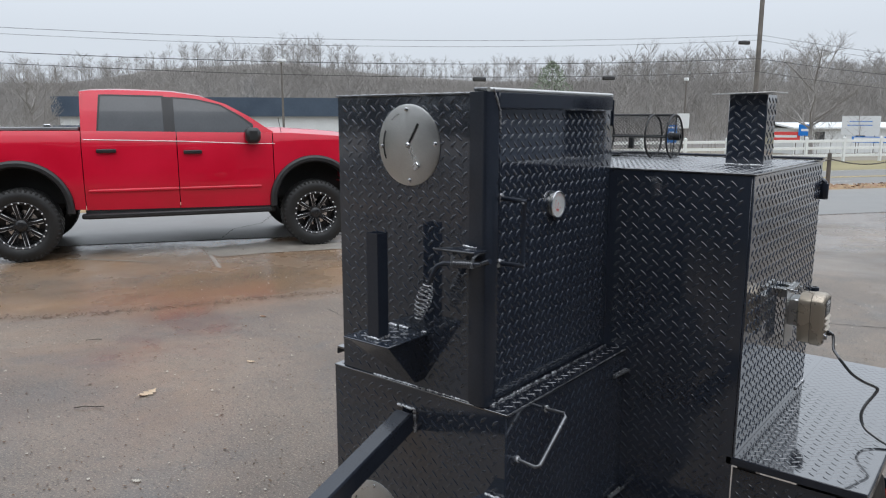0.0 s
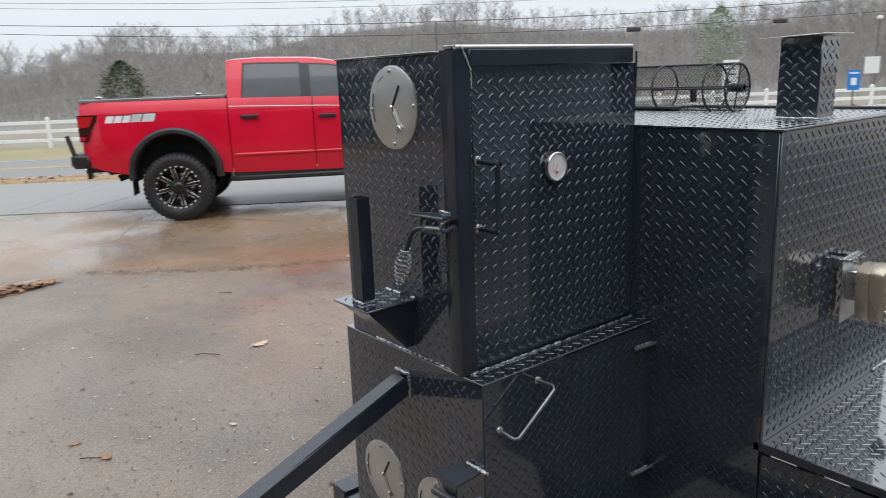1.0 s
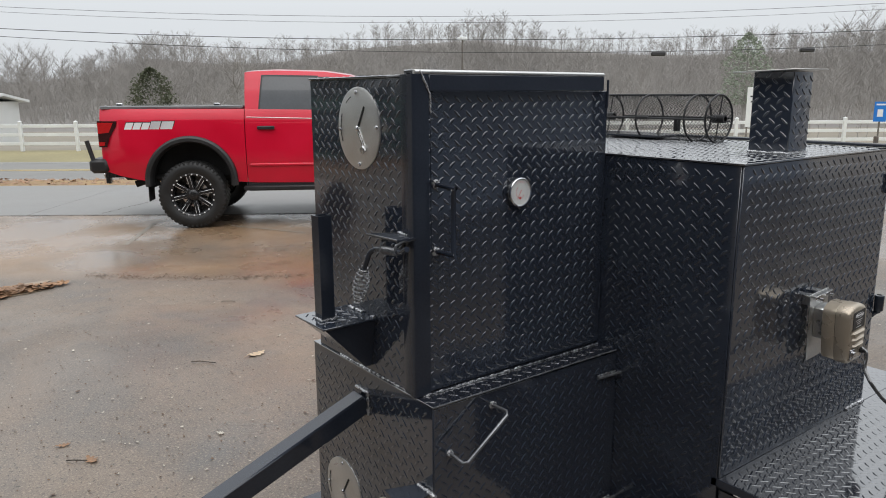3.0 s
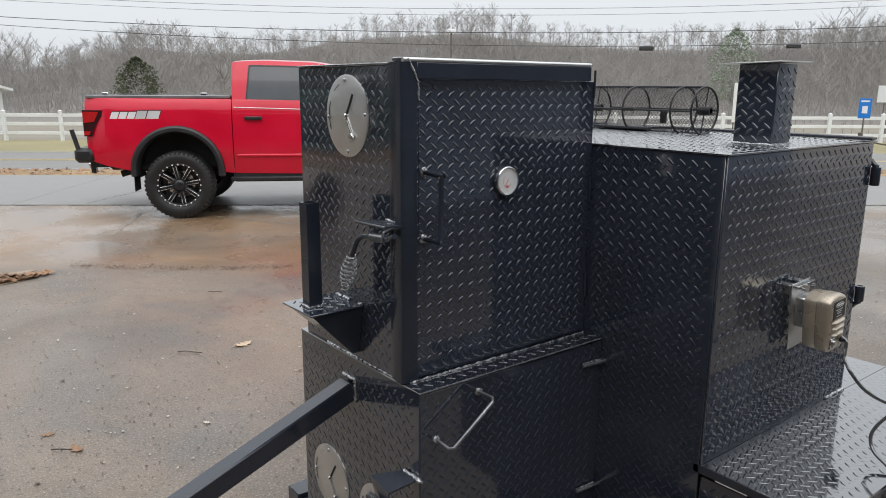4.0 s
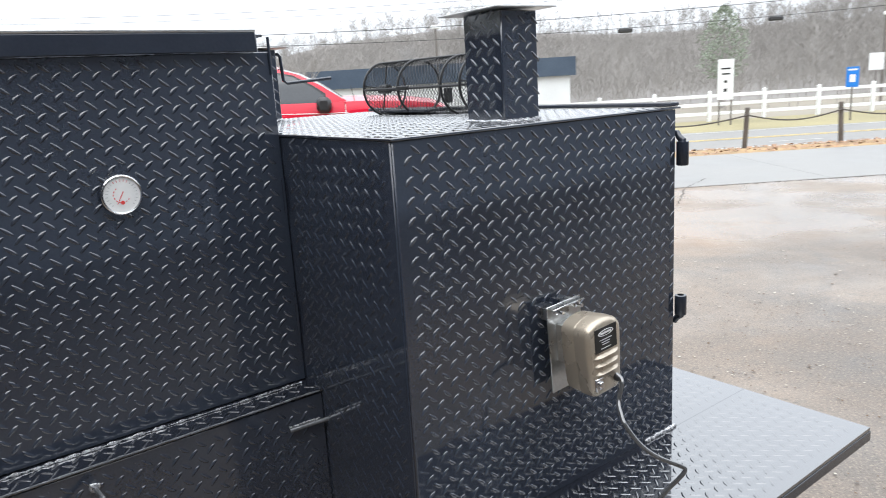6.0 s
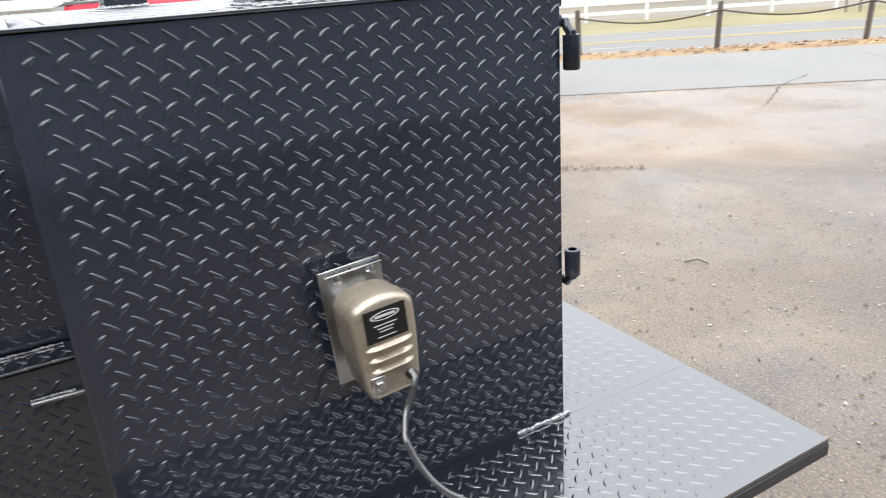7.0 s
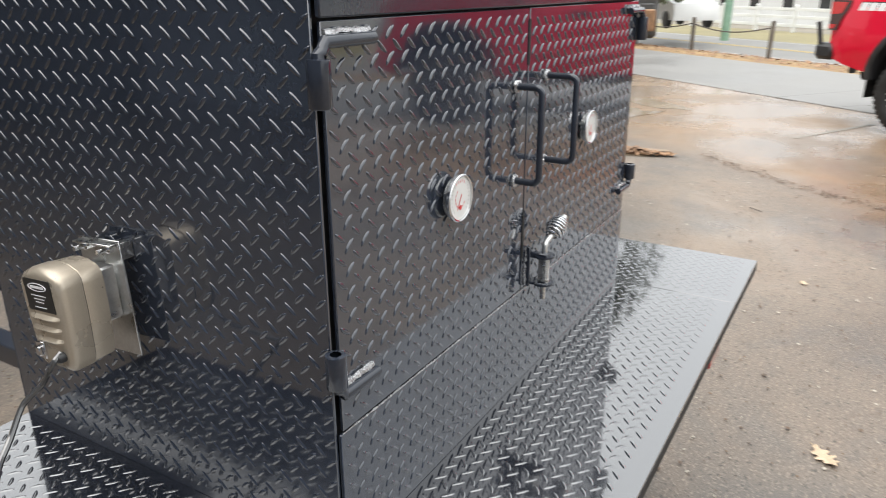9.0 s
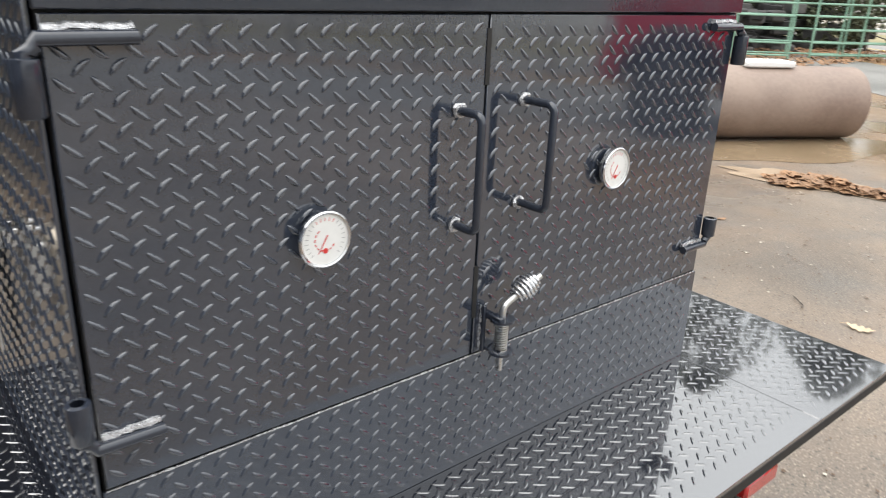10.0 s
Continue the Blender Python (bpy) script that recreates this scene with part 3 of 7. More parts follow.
def cabinet():
    g = Shape().box(CX1 - 0.005, CX1, CY0 + 0.001, CY1 - 0.0055, CZ0, CZ1 - 0.006, 0.0012)
    lugs(g, (CX1, CY0 + 0.006, CZ0), (0, 1, 0), (0, 0, 1), CY1 - CY0 - 0.008, CZ1 - CZ0 - 0.008, start=(0.0233, 0.0215), pitch=(0.0335, 0.033))
    side = part("side_panel", g, BLACK, trailer)
    part("weld", bead([(CX1, CY0 + 0.004, CZ0), (CX1 - 0.001, CY0 + 0.003, CZ1 - 0.01)], 0.0012, seed=5), BLACK, side)
    part("weld", bead([(CX1 + 0.001, CY1 - 0.11, CZ0 + 0.003), (CX1 + 0.001, CY1 + 0.006, CZ0 + 0.003)], 0.0055, seed=6), WELD, side)
    g = Shape().box(CX0, CX1 - 0.0055, CY0, CY0 + 0.005, 0.44, CZ1 - 0.006, 0.0012)
    lugs(g, (-0.640, CY0, 0.44), (1, 0, 0), (0, 0, 1), 0.36, CZ1 - 0.44 - 0.01, start=(0.012, 0.0195), rise=0.78)
    part("front_panel", g, BLACK, trailer)
    g = Shape().box(CX0, CX0 + 0.005, CY0 + 0.006, CY1 - 0.006, CZ0, CZ1 - 0.006, 0.0012)
    lugs(g, (CX0, CY1 - 0.006, CZ0), (0, -1, 0), (0, 0, 1), CY1 - CY0 - 0.012, CZ1 - CZ0 - 0.01)
    part("side_panel", g, BLACK, trailer)
    g = Shape().box(CX0 - 0.004, CX1 + 0.004, CY0 - 0.003, CY1 + 0.008, CZ1 - 0.005, CZ1, 0.0012)
    lugs(g, (CX0, CY0 - 0.003, CZ1), (1, 0, 0), (0, 1, 0), CX1 - CX0, CY1 - CY0 - 0.04, rise=0.6)
    top = part("top_panel", g, BLACK_WET_SHEEN, trailer)
    # raised rear rail of the roof
    part("rail", Shape().box(CX0, CX1 + 0.004, CY1 - 0.032, CY1 + 0.002, CZ1 + 0.001, CZ1 + 0.010, 0.003), BLACK_BAR, top)
    # plain header strip above the doors, and the plain base plate below them
    g = Shape().box(CX0, CX1 - 0.006, CY1 - 0.004, CY1 + 0.004, 1.541, CZ1 - 0.006, 0.002)
    part("header", g, BLACK_BAR, trailer)
    g = Shape().box(CX0, CX1 - 0.006, CY1 - 0.006, CY1 - 0.0005, CZ0, 1.022, 0.001)
    lugs(g, (CX1 - 0.006, CY1 - 0.0005, CZ0), (-1, 0, 0), (0, 0, 1), CX1 - CX0 - 0.008, 1.022 - CZ0, start=(0.004, 0.002), pitch=(0.033, 0.0307), rise=1.2)
    part("base_panel", g, BLACK, trailer)
    # Pale bead drawn as the white line below the doors.
    part("weld", bead([(CX1 - 0.01, CY1, 1.0235), (CX0 + 0.01, CY1, 1.0235)], 0.0016, 0.01, seed=8), WELD, trailer)
    # Dark sheet behind the doors so that their gaps look shaded.
    part("dark_backing", Shape().box(CX0 + 0.01, CX1 - 0.01, CY1 - 0.02, CY1 - 0.012, CZ0, CZ1 - 0.01), DARK, trailer)


cabinet()
SEAM = -0.826


def cabinet_door(x0, x1, start):
    """A door of the cabinet; its outer face stands proud of the base plate. x0 < x1."""
    y = CY1 + 0.001
    g = Shape().box(x0, x1, y - 0.006, y, 1.027, 1.538, 0.0012)
    lugs(g, (x1, y, 1.027), (-1, 0, 0), (0, 0, 1), x1 - x0, 0.511, start=start, pitch=(0.033, 0.0307), rise=1.2)
    return part("door", g, BLACK, trailer, "black diamond-plate cabinet door")


def bar_handle(door, x, z0, z1, reach=0.062, r=0.0060):
    """A bent round bar: two legs and a grip, with weld blobs at its feet."""
    y0, y1 = CY1, CY1 + reach
    b = 0.012
    pts = [(x, y0, z1), (x, y1 - b, z1)]
    pts += [(x, y1 - b + b * math.sin(a), z1 - b + b * math.cos(a)) for a in (0.4, 0.8, 1.2)]
    pts += [(x, y1, z1 - b), (x, y1, z0 + b)]
    pts += [(x, y1 - b + b * math.cos(a), z0 + b - b * math.sin(a)) for a in (0.4, 0.8, 1.2)]
    pts += [(x, y1 - b, z0), (x, y0, z0)]
    h = part("handle", Shape().tube(pts, r, 12), BLACK_BAR, door)
    rng = random.Random(int(-x * 1000))
    for z in (z0, z1):
        part("weld", weld_ring((x, y0 + 0.003, z), (0, 1, 0), 0.0075, 0.0042, rng.random()), WELD, door)
    return h


def thermometer(p, normal, r, turn=0.0):
    """A bimetal dial: stem nut, case, bright bezel, pale face with red and grey marks and a pointer."""
    m = ring_m(p, normal) @ Matrix.Diagonal((1, 1, 0.60, 1))
    head = part("thermometer", Shape().lathe([(0.0, 0.0), (0.011, 0.0), (0.011, 0.009), (r * 0.80, 0.0095), (r * 0.84, 0.012), (r * 0.84, 0.017), (r * 0.80, 0.0185), (r * 0.90, 0.021), (r * 0.97, 0.024), (r * 0.97, 0.031), (0, 0.031)], m, 28), ZINC, trailer, "round dial thermometer with bright bezel")
    part("bezel", Shape().lathe([(r * 0.97, 0.026), (r * 1.01, 0.028), (r * 1.01, 0.034), (r * 0.96, 0.0365), (r * 0.90, 0.035), (r * 0.90, 0.0315)], m, 40), CHROME, head)
    part("dial", Shape().lathe([(0, 0.0318), (r * 0.91, 0.0318)], m, 40), DIAL, head)
    g, g2, g3 = Shape(), Shape(), Shape()
    for i in range(21):
        a = radians(225 - 270 * i / 20 + turn)
        k = m @ Matrix.Rotation(a, 4, "Z") @ Matrix.Translation((r * 0.72, 0, 0.0322))
        (g2 if 8 <= i <= 12 else g).box(-r * 0.06, r * 0.06, -r * 0.012, r * 0.012, 0, 0.0003, 0, k)
    g3.prism([(-r * 0.025, -r * 0.18), (r * 0.025, -r * 0.18), (r * 0.012, r * 0.55), (-r * 0.012, r * 0.55)], 0.0004, m @ Matrix.Translation((0, 0, 0.0328)) @ Matrix.Rotation(radians(150 + turn), 4, "Z"))
    g3.lathe([(0, 0.0331), (r * 0.10, 0.0331), (r * 0.10, 0.0322)], m @ Matrix.Translation((0, -r * 0.4, 0)), 14)
    for q in range(9):
        a = radians(40 + q * 24)
        g2.box(-r * 0.05, r * 0.05, -r * 0.02, r * 0.02, 0, 0.0003, 0, m @ Matrix.Rotation(a, 4, "Z") @ Matrix.Translation((0, r * 0.40, 0.0322)))
    tagged(part("scale", g, GREY_INK, head), kind="stuff")
    tagged(part("red_marks", g2, RED_INK, head), kind="stuff")
    part("pointer", g3, RED_INK, head)
    return head


def barrel_hinge(x, side, z0, z1, arm_at, arm_len=0.10):
    """An upright barrel beside the cabinet corner and a bent round pin welded across the door."""
    xc, yc = x, CY1 + 0.010
    hinge = part("hinge", Shape().lathe([(0.0075, z1), (0.013, z1 - 0.0008), (0.0135, z1 - 0.003), (0.0135, z0 + 0.002), (0.012, z0), (0, z0)], Matrix.Translation((xc, yc, 0)), 20), BLACK_BAR, trailer)
    d = -side
    if arm_at > (z0 + z1) / 2:
        pts = [(xc, yc, z1 - 0.02), (xc, yc, z1 + 0.004)] + [(xc + d * 0.012 * math.sin(a), yc, z1 + 0.004 + 0.012 * (1 - math.cos(a))) for a in (0.5, 1.0, 1.57)] + [(xc + d * arm_len, yc, z1 + 0.016)]
        zz = z1 + 0.016
    else:
        pts = [(xc, yc, z0 + 0.02), (xc, yc, z0 - 0.004)] + [(xc + d * 0.012 * math.sin(a), yc, z0 - 0.004 - 0.012 * (1 - math.cos(a))) for a in (0.5, 1.0, 1.57)] + [(xc + d * arm_len, yc, z0 - 0.016)]
        zz = z0 - 0.016
    part("pin", Shape().tube(pts, 0.0075, 12), BLACK_BAR, hinge)
    part("weld", bead([(xc + d * 0.02, CY1 + 0.004, zz + 0.009), (xc + d * arm_len * 0.98, CY1 + 0.004, zz + 0.009)], 0.0048, 0.007, seed=int(z1 * 100)), WELD, hinge)
    return hinge


left_door = cabinet_door(SEAM + 0.002, CX1 - 0.010, (-0.0025, 0.0018))
right_door = cabinet_door(CX0 + 0.010, SEAM - 0.002, (0.020, 0.012))
bar_handle(left_door, -0.776, 1.252, 1.414, reach=0.050)
bar_handle(right_door, -0.902, 1.266, 1.420)
thermometer((-0.556, CY1, 1.277), (0, 1, 0), 0.036)
thermometer((-1.117, CY1, 1.293), (0, 1, 0), 0.035)
barrel_hinge(-0.262, 1, 1.448, 1.501, 1.52)
barrel_hinge(-0.262, 1, 1.104, 1.151, 1.09, 0.085)
barrel_hinge(-1.466, -1, 1.448, 1.501, 1.52)
barrel_hinge(-1.466, -1, 1.104, 1.142, 1.09, 0.085)
for z0, z1 in ((1.445, 1.520), (1.09, 1.175)):
    # Dark strip laid over the door seam as its dark slit.
    part("seam_strip", Shape().box(SEAM - 0.004, SEAM + 0.004, CY1 - 0.004, CY1 + 0.0024, z0, z1), DARK, trailer)


def coil_spring(g, a, b, turns, r0, rmid, r1, wire, n=14):
    """A coiled wire along a to b, swelling to rmid in the middle."""
    a, b = Vector(a), Vector(b)
    way = (b - a).normalized()
    side = way.orthogonal().normalized()
    up = way.cross(side)
    pts = []
    for i in range(turns * n + 1):
        t = i / (turns * n)
        r = (r0 * (1 - t) + r1 * t) + (rmid - (r0 + r1) / 2) * math.sin(math.pi * t)
        ang = 2 * math.pi * i / n
        pts.append(a.lerp(b, t) + (side * math.cos(ang) + up * math.sin(ang)) * r)
    g.tube(pts, wire, 6)


def door_latch():
    """Sprung latch on the cabinet doors: keeper, upright rod with return spring, bent lever and coil grip."""
    y = CY1 + 0.034
    latch = part("latch", Shape().box(-0.853, -0.842, CY1, CY1 + 0.045, 1.088, 1.100, 0.002).box(-0.868, -0.842, CY1, CY1 + 0.045, 1.034, 1.040, 0.002).box(-0.845, -0.839, CY1, CY1 + 0.012, 1.030, 1.11, 0.002), BLACK_BAR, trailer)
    rod = [(-0.857, y, 1.004), (-0.857, y, 1.105)] + [(-0.857 - 0.014 * (1 - math.cos(a)), y, 1.105 + 0.014 * math.sin(a)) for a in (0.4, 0.8, 1.2)] + [(-0.875, y + 0.004, 1.126), (-0.922, y + 0.012, 1.154)]
    part("rod", Shape().tube(rod, 0.0055, 12), ZINC, latch)
    g = Shape()
    coil_spring(g, (-0.857, y, 1.040), (-0.857, y, 1.088), 12, 0.0095, 0.0095, 0.0095, 0.0016, 10)
    part("return_spring", g, ZINC, latch)
    g = Shape()
    coil_spring(g, (-0.876, y + 0.004, 1.127), (-0.914, y + 0.010, 1.150), 7, 0.009, 0.0175, 0.009, 0.0025)
    part("coil_grip", g, CHROME, latch)
    for z in (1.037, 1.092):
        part("collar", Shape().lathe([(0.006, -0.002), (0.020, -0.002), (0.020, 0.002), (0.006, 0.002)], Matrix.Translation((-0.857, y, z)), 18), BLACK_BAR, latch)
    part("weld", bead([(-0.841, CY1 + 0.003, 1.032), (-0.841, CY1 + 0.003, 1.108)], 0.004, seed=21), WELD, latch)


door_latch()


def chimney(x0, x1, y0, y1, z1):
    z0 = CZ1
    g = Shape().box(x0, x1, y0, y1, z0, z1, 0.002)
    lugs(g, (x0, y0, z0), (1, 0, 0), (0, 0, 1), x1 - x0, z1 - z0, margin=0.006, start=(0.01, 0.0))
    lugs(g, (x1, y0, z0), (0, 1, 0), (0, 0, 1), y1 - y0, z1 - z0, margin=0.006, start=(0.004, 0.006))
    c = part("chimney", g, BLACK, trailer, "square diamond-plate chimney with a flat cap")
    mid = ((x0 + x1) / 2, (y0 + y1) / 2, z1)
    tilt = Matrix.Translation(mid) @ pose(0, 0, 0, 0.6, -1.2, 0) @ Matrix.Translation([-v for v in mid])
    part("cap", Shape().box(x0 - 0.040, x1 + 0.020, y0 - 0.03, y1 + 0.035, z1 + 0.002, z1 + 0.0045, 0.0008, tilt), STEEL, c)
    part("weld", bead([(x0, y0 - 0.002, z0 + 0.002), (x1 + 0.002, y0 - 0.002, z0 + 0.002), (x1 + 0.002, y1, z0 + 0.002)], 0.004, seed=9), WELD, c)
    return c


near_chimney = chimney(-0.442, -0.336, 2.600, 2.692, 1.778)
part("damper_rod", Shape().tube([(-0.385, 2.640, 1.690), (-0.385, 2.742, 1.690)], 0.0050, 10), BLACK_BAR, near_chimney)
far_chimney = chimney(-1.430, -1.330, 2.535, 2.632, 1.778)
part("damper_handle", Shape().tube([(-1.345, 2.625, 1.765), (-1.345, 2.645, 1.765), (-1.345, 2.652, 1.758), (-1.342, 2.654, 1.690), (-1.338, 2.664, 1.682), (-1.300, 2.790, 1.690)], 0.0050, 10), BLACK_BAR, far_chimney)


def motor():
    """Rotisserie gear motor on a bright bracket, with louvres, label, switch and cord."""
    fx = CX1
    my, mz = 2.653, 1.151
    lean = Matrix.Translation((0, my, mz)) @ pose(0, 0, 0, 4, 0, 0) @ Matrix.Translation((0, -my, -mz))
    bracket = Shape()
    bracket.box(-0.246, -0.243, 2.607, 2.700, 1.060, 1.236, 0.001, lean)
    bracket.box(fx, -0.244, 2.616, 2.640, 1.205, 1.230, 0.001, lean)
    bracket.box(fx, -0.244, 2.668, 2.692, 1.205, 1.230, 0.001, lean)
    bracket.box(-0.246, -0.230, 2.612, 2.697, 1.230, 1.233, 0.001, lean)
    mo = part("rotisserie_motor", bracket, ZINC, trailer, "champagne gear motor on a bright bracket")
    # rounded tapered housing, in two shells
    outline = []
    for y, z in ((-0.044, 0.042), (-0.043, 0.052), (-0.036, 0.060), (-0.020, 0.0665), (0.0, 0.069), (0.020, 0.0665), (0.036, 0.060), (0.043, 0.052), (0.044, 0.042), (0.043, 0.0), (0.038, -0.058), (0.034, -0.070), (0.026, -0.075), (-0.026, -0.075), (-0.034, -0.070), (-0.038, -0.058), (-0.043, 0.0)):
        outline.append((y, z))

    def shell(layers):
        g = Shape()
        k = len(outline)
        verts = [Vector((x, my + y * sc, mz + z * sc)) for x, sc in layers for y, z in outline]
        faces = [(i * k + j, i * k + (j + 1) % k, (i + 1) * k + (j + 1) % k, (i + 1) * k + j) for i in range(len(layers) - 1) for j in range(k)]
        faces += [tuple(range(k))[::-1], tuple(range((len(layers) - 1) * k, len(layers) * k))]
        return g.add([lean @ p for p in verts], faces)
    part("back_shell", shell([(-0.2145, 0.90), (-0.212, 1.0), (-0.1825, 1.02), (-0.180, 0.99)]), TAN, mo)
    part("front_shell", shell([(-0.180, 0.99), (-0.1795, 1.04), (-0.157, 1.04), (-0.151, 1.01), (-0.1465, 0.95), (-0.145, 0.88)]), TAN, mo)
    part("groove", shell([(-0.183, 1.0), (-0.181, 1.005), (-0.178, 1.005)]), TRIM, mo)
    part("mount_block", Shape().box(-0.243, -0.213, my - 0.028, my + 0.028, mz - 0.03, mz + 0.05, 0.003, lean), ZINC, mo)
    fx0 = -0.1447
    part("label", Shape().box(fx0, fx0 + 0.001, my - 0.030, my + 0.030, mz + 0.011, mz + 0.057, 0.0004, lean), LABEL_BLACK, mo)
    g = Shape()
    mark = lean @ ring_m((fx0, my, mz + 0.046), (1, 0, 0)) @ Matrix.Diagonal((0.021, 0.0058, 1, 1))
    part("emblem", Shape().lathe([(0.86, 0.0012), (0.88, 0.0018), (0.98, 0.0018), (1.0, 0.001)], mark, 26), WHITE_INK, mo)
    part("emblem_bar", Shape().box(-0.70, 0.70, -0.30, 0.30, 0.0012, 0.0018, 0, mark), WHITE_INK, mo)
    for k, (w, dz) in enumerate(((0.020, 0.034), (0.014, 0.029), (0.011, 0.0245), (0.016, 0.017))):
        g.box(fx0 + 0.001, fx0 + 0.0014, my - w / 1.2 - 0.001, my + w / 1.2 - 0.001, mz + dz - 0.0008, mz + dz + 0.0004, 0, lean)
    tagged(part("print", g, WHITE_INK, mo), kind="stuff")
    for i in range(3):
        z = mz + 0.001 - i * 0.0165
        w = 0.034 - 0.0015 * i
        g = Shape()
        k = 9
        verts, faces = [], []
        for j in range(k + 1):
            t = j / k
            y = my - w + 2 * w * t
            d = 0.0062 * min(1, 6 * t, 6 * (1 - t))
            verts += [(fx0 - 0.0005, y, z + 0.0050), (fx0 + d, y, z + 0.0012), (fx0 + d * 0.6, y, z - 0.0022), (fx0 - 0.0005, y, z - 0.0025)]
        faces = [(a * 4 + b, a * 4 + 4 + b, a * 4 + 5 + b, a * 4 + 1 + b) for a in range(k) for b in range(3)]
        part("louvre", g.add([lean @ Vector(p) for p in verts], [f[::-1] for f in faces]), TAN, mo)
    part("switch", Shape().box(fx0 - 0.002, fx0 + 0.003, my - 0.035, my - 0.015, mz - 0.062, mz - 0.037, 0.001, lean).box(fx0 + 0.002, fx0 + 0.008, my - 0.030, my - 0.020, mz - 0.057, mz - 0.043, 0.002, lean), CHROME, mo)
    part("cord_gland", Shape().lathe([(0.0075, 0), (0.0075, 0.006), (0.0055, 0.010), (0, 0.010)], lean @ ring_m((fx0, my + 0.023, mz - 0.052), (1, 0, 0)), 14), TRIM, mo)
    for y in (2.628, 2.680):
        part("bolt", Shape().lathe([(0.0055, 0), (0.0055, 0.004), (0.003, 0.005), (0.003, 0.014), (0, 0.014)], lean @ ring_m((-0.243, y, 1.224), (1, 0, 0)) @ Matrix.Diagonal((1.25, 1.25, 1.6, 1)), 8), CHROME, mo)


motor()


def spline(points, n=8):
    """A smooth line through the points."""
    p = [Vector(q) for q in points]
    p = [p[0] * 2 - p[1]] + p + [p[-1] * 2 - p[-2]]
    out = []
    for i in range(1, len(p) - 2):
        for j in range(n):
            t = j / n
            a, b, c, d = p[i - 1], p[i], p[i + 1], p[i + 2]
            out.append(0.5 * ((2 * b) + (c - a) * t + (2 * a - 5 * b + 4 * c - d) * t * t + (3 * b - a - 3 * c + d) * t ** 3))
    return out + [p[-2]]


cord = [(-0.143, 2.678, 1.107), (-0.129, 2.677, 1.096), (-0.121, 2.657, 1.064), (-0.107, 2.646, 1.048), (-0.094, 2.641, 1.034), (-0.068, 2.649, 1.003), (-0.040, 2.664, 0.982), (-0.013, 2.695, 0.963), (-0.008, 2.699, 0.955), (-0.013, 2.690, 0.942), (-0.030, 2.668, 0.912), (-0.035, 2.652, 0.884), (-0.020, 2.640, 0.856), (0.015, 2.630, 0.838), (0.045, 2.620, 0.826), (0.060, 2.605, 0.79), (0.064, 2.590, 0.72), (0.060, 2.570, 0.60)]
part("power_cord", Shape().tube(spline(cord), 0.0042, 8), CORD, trailer, "thin black power cord from the motor")

# deck of three plates with a folded rim, and what hangs below it
DX0, DX1, DY0, DY1, DZ = -1.80, 0.043, 2.300, 3.355, 0.823


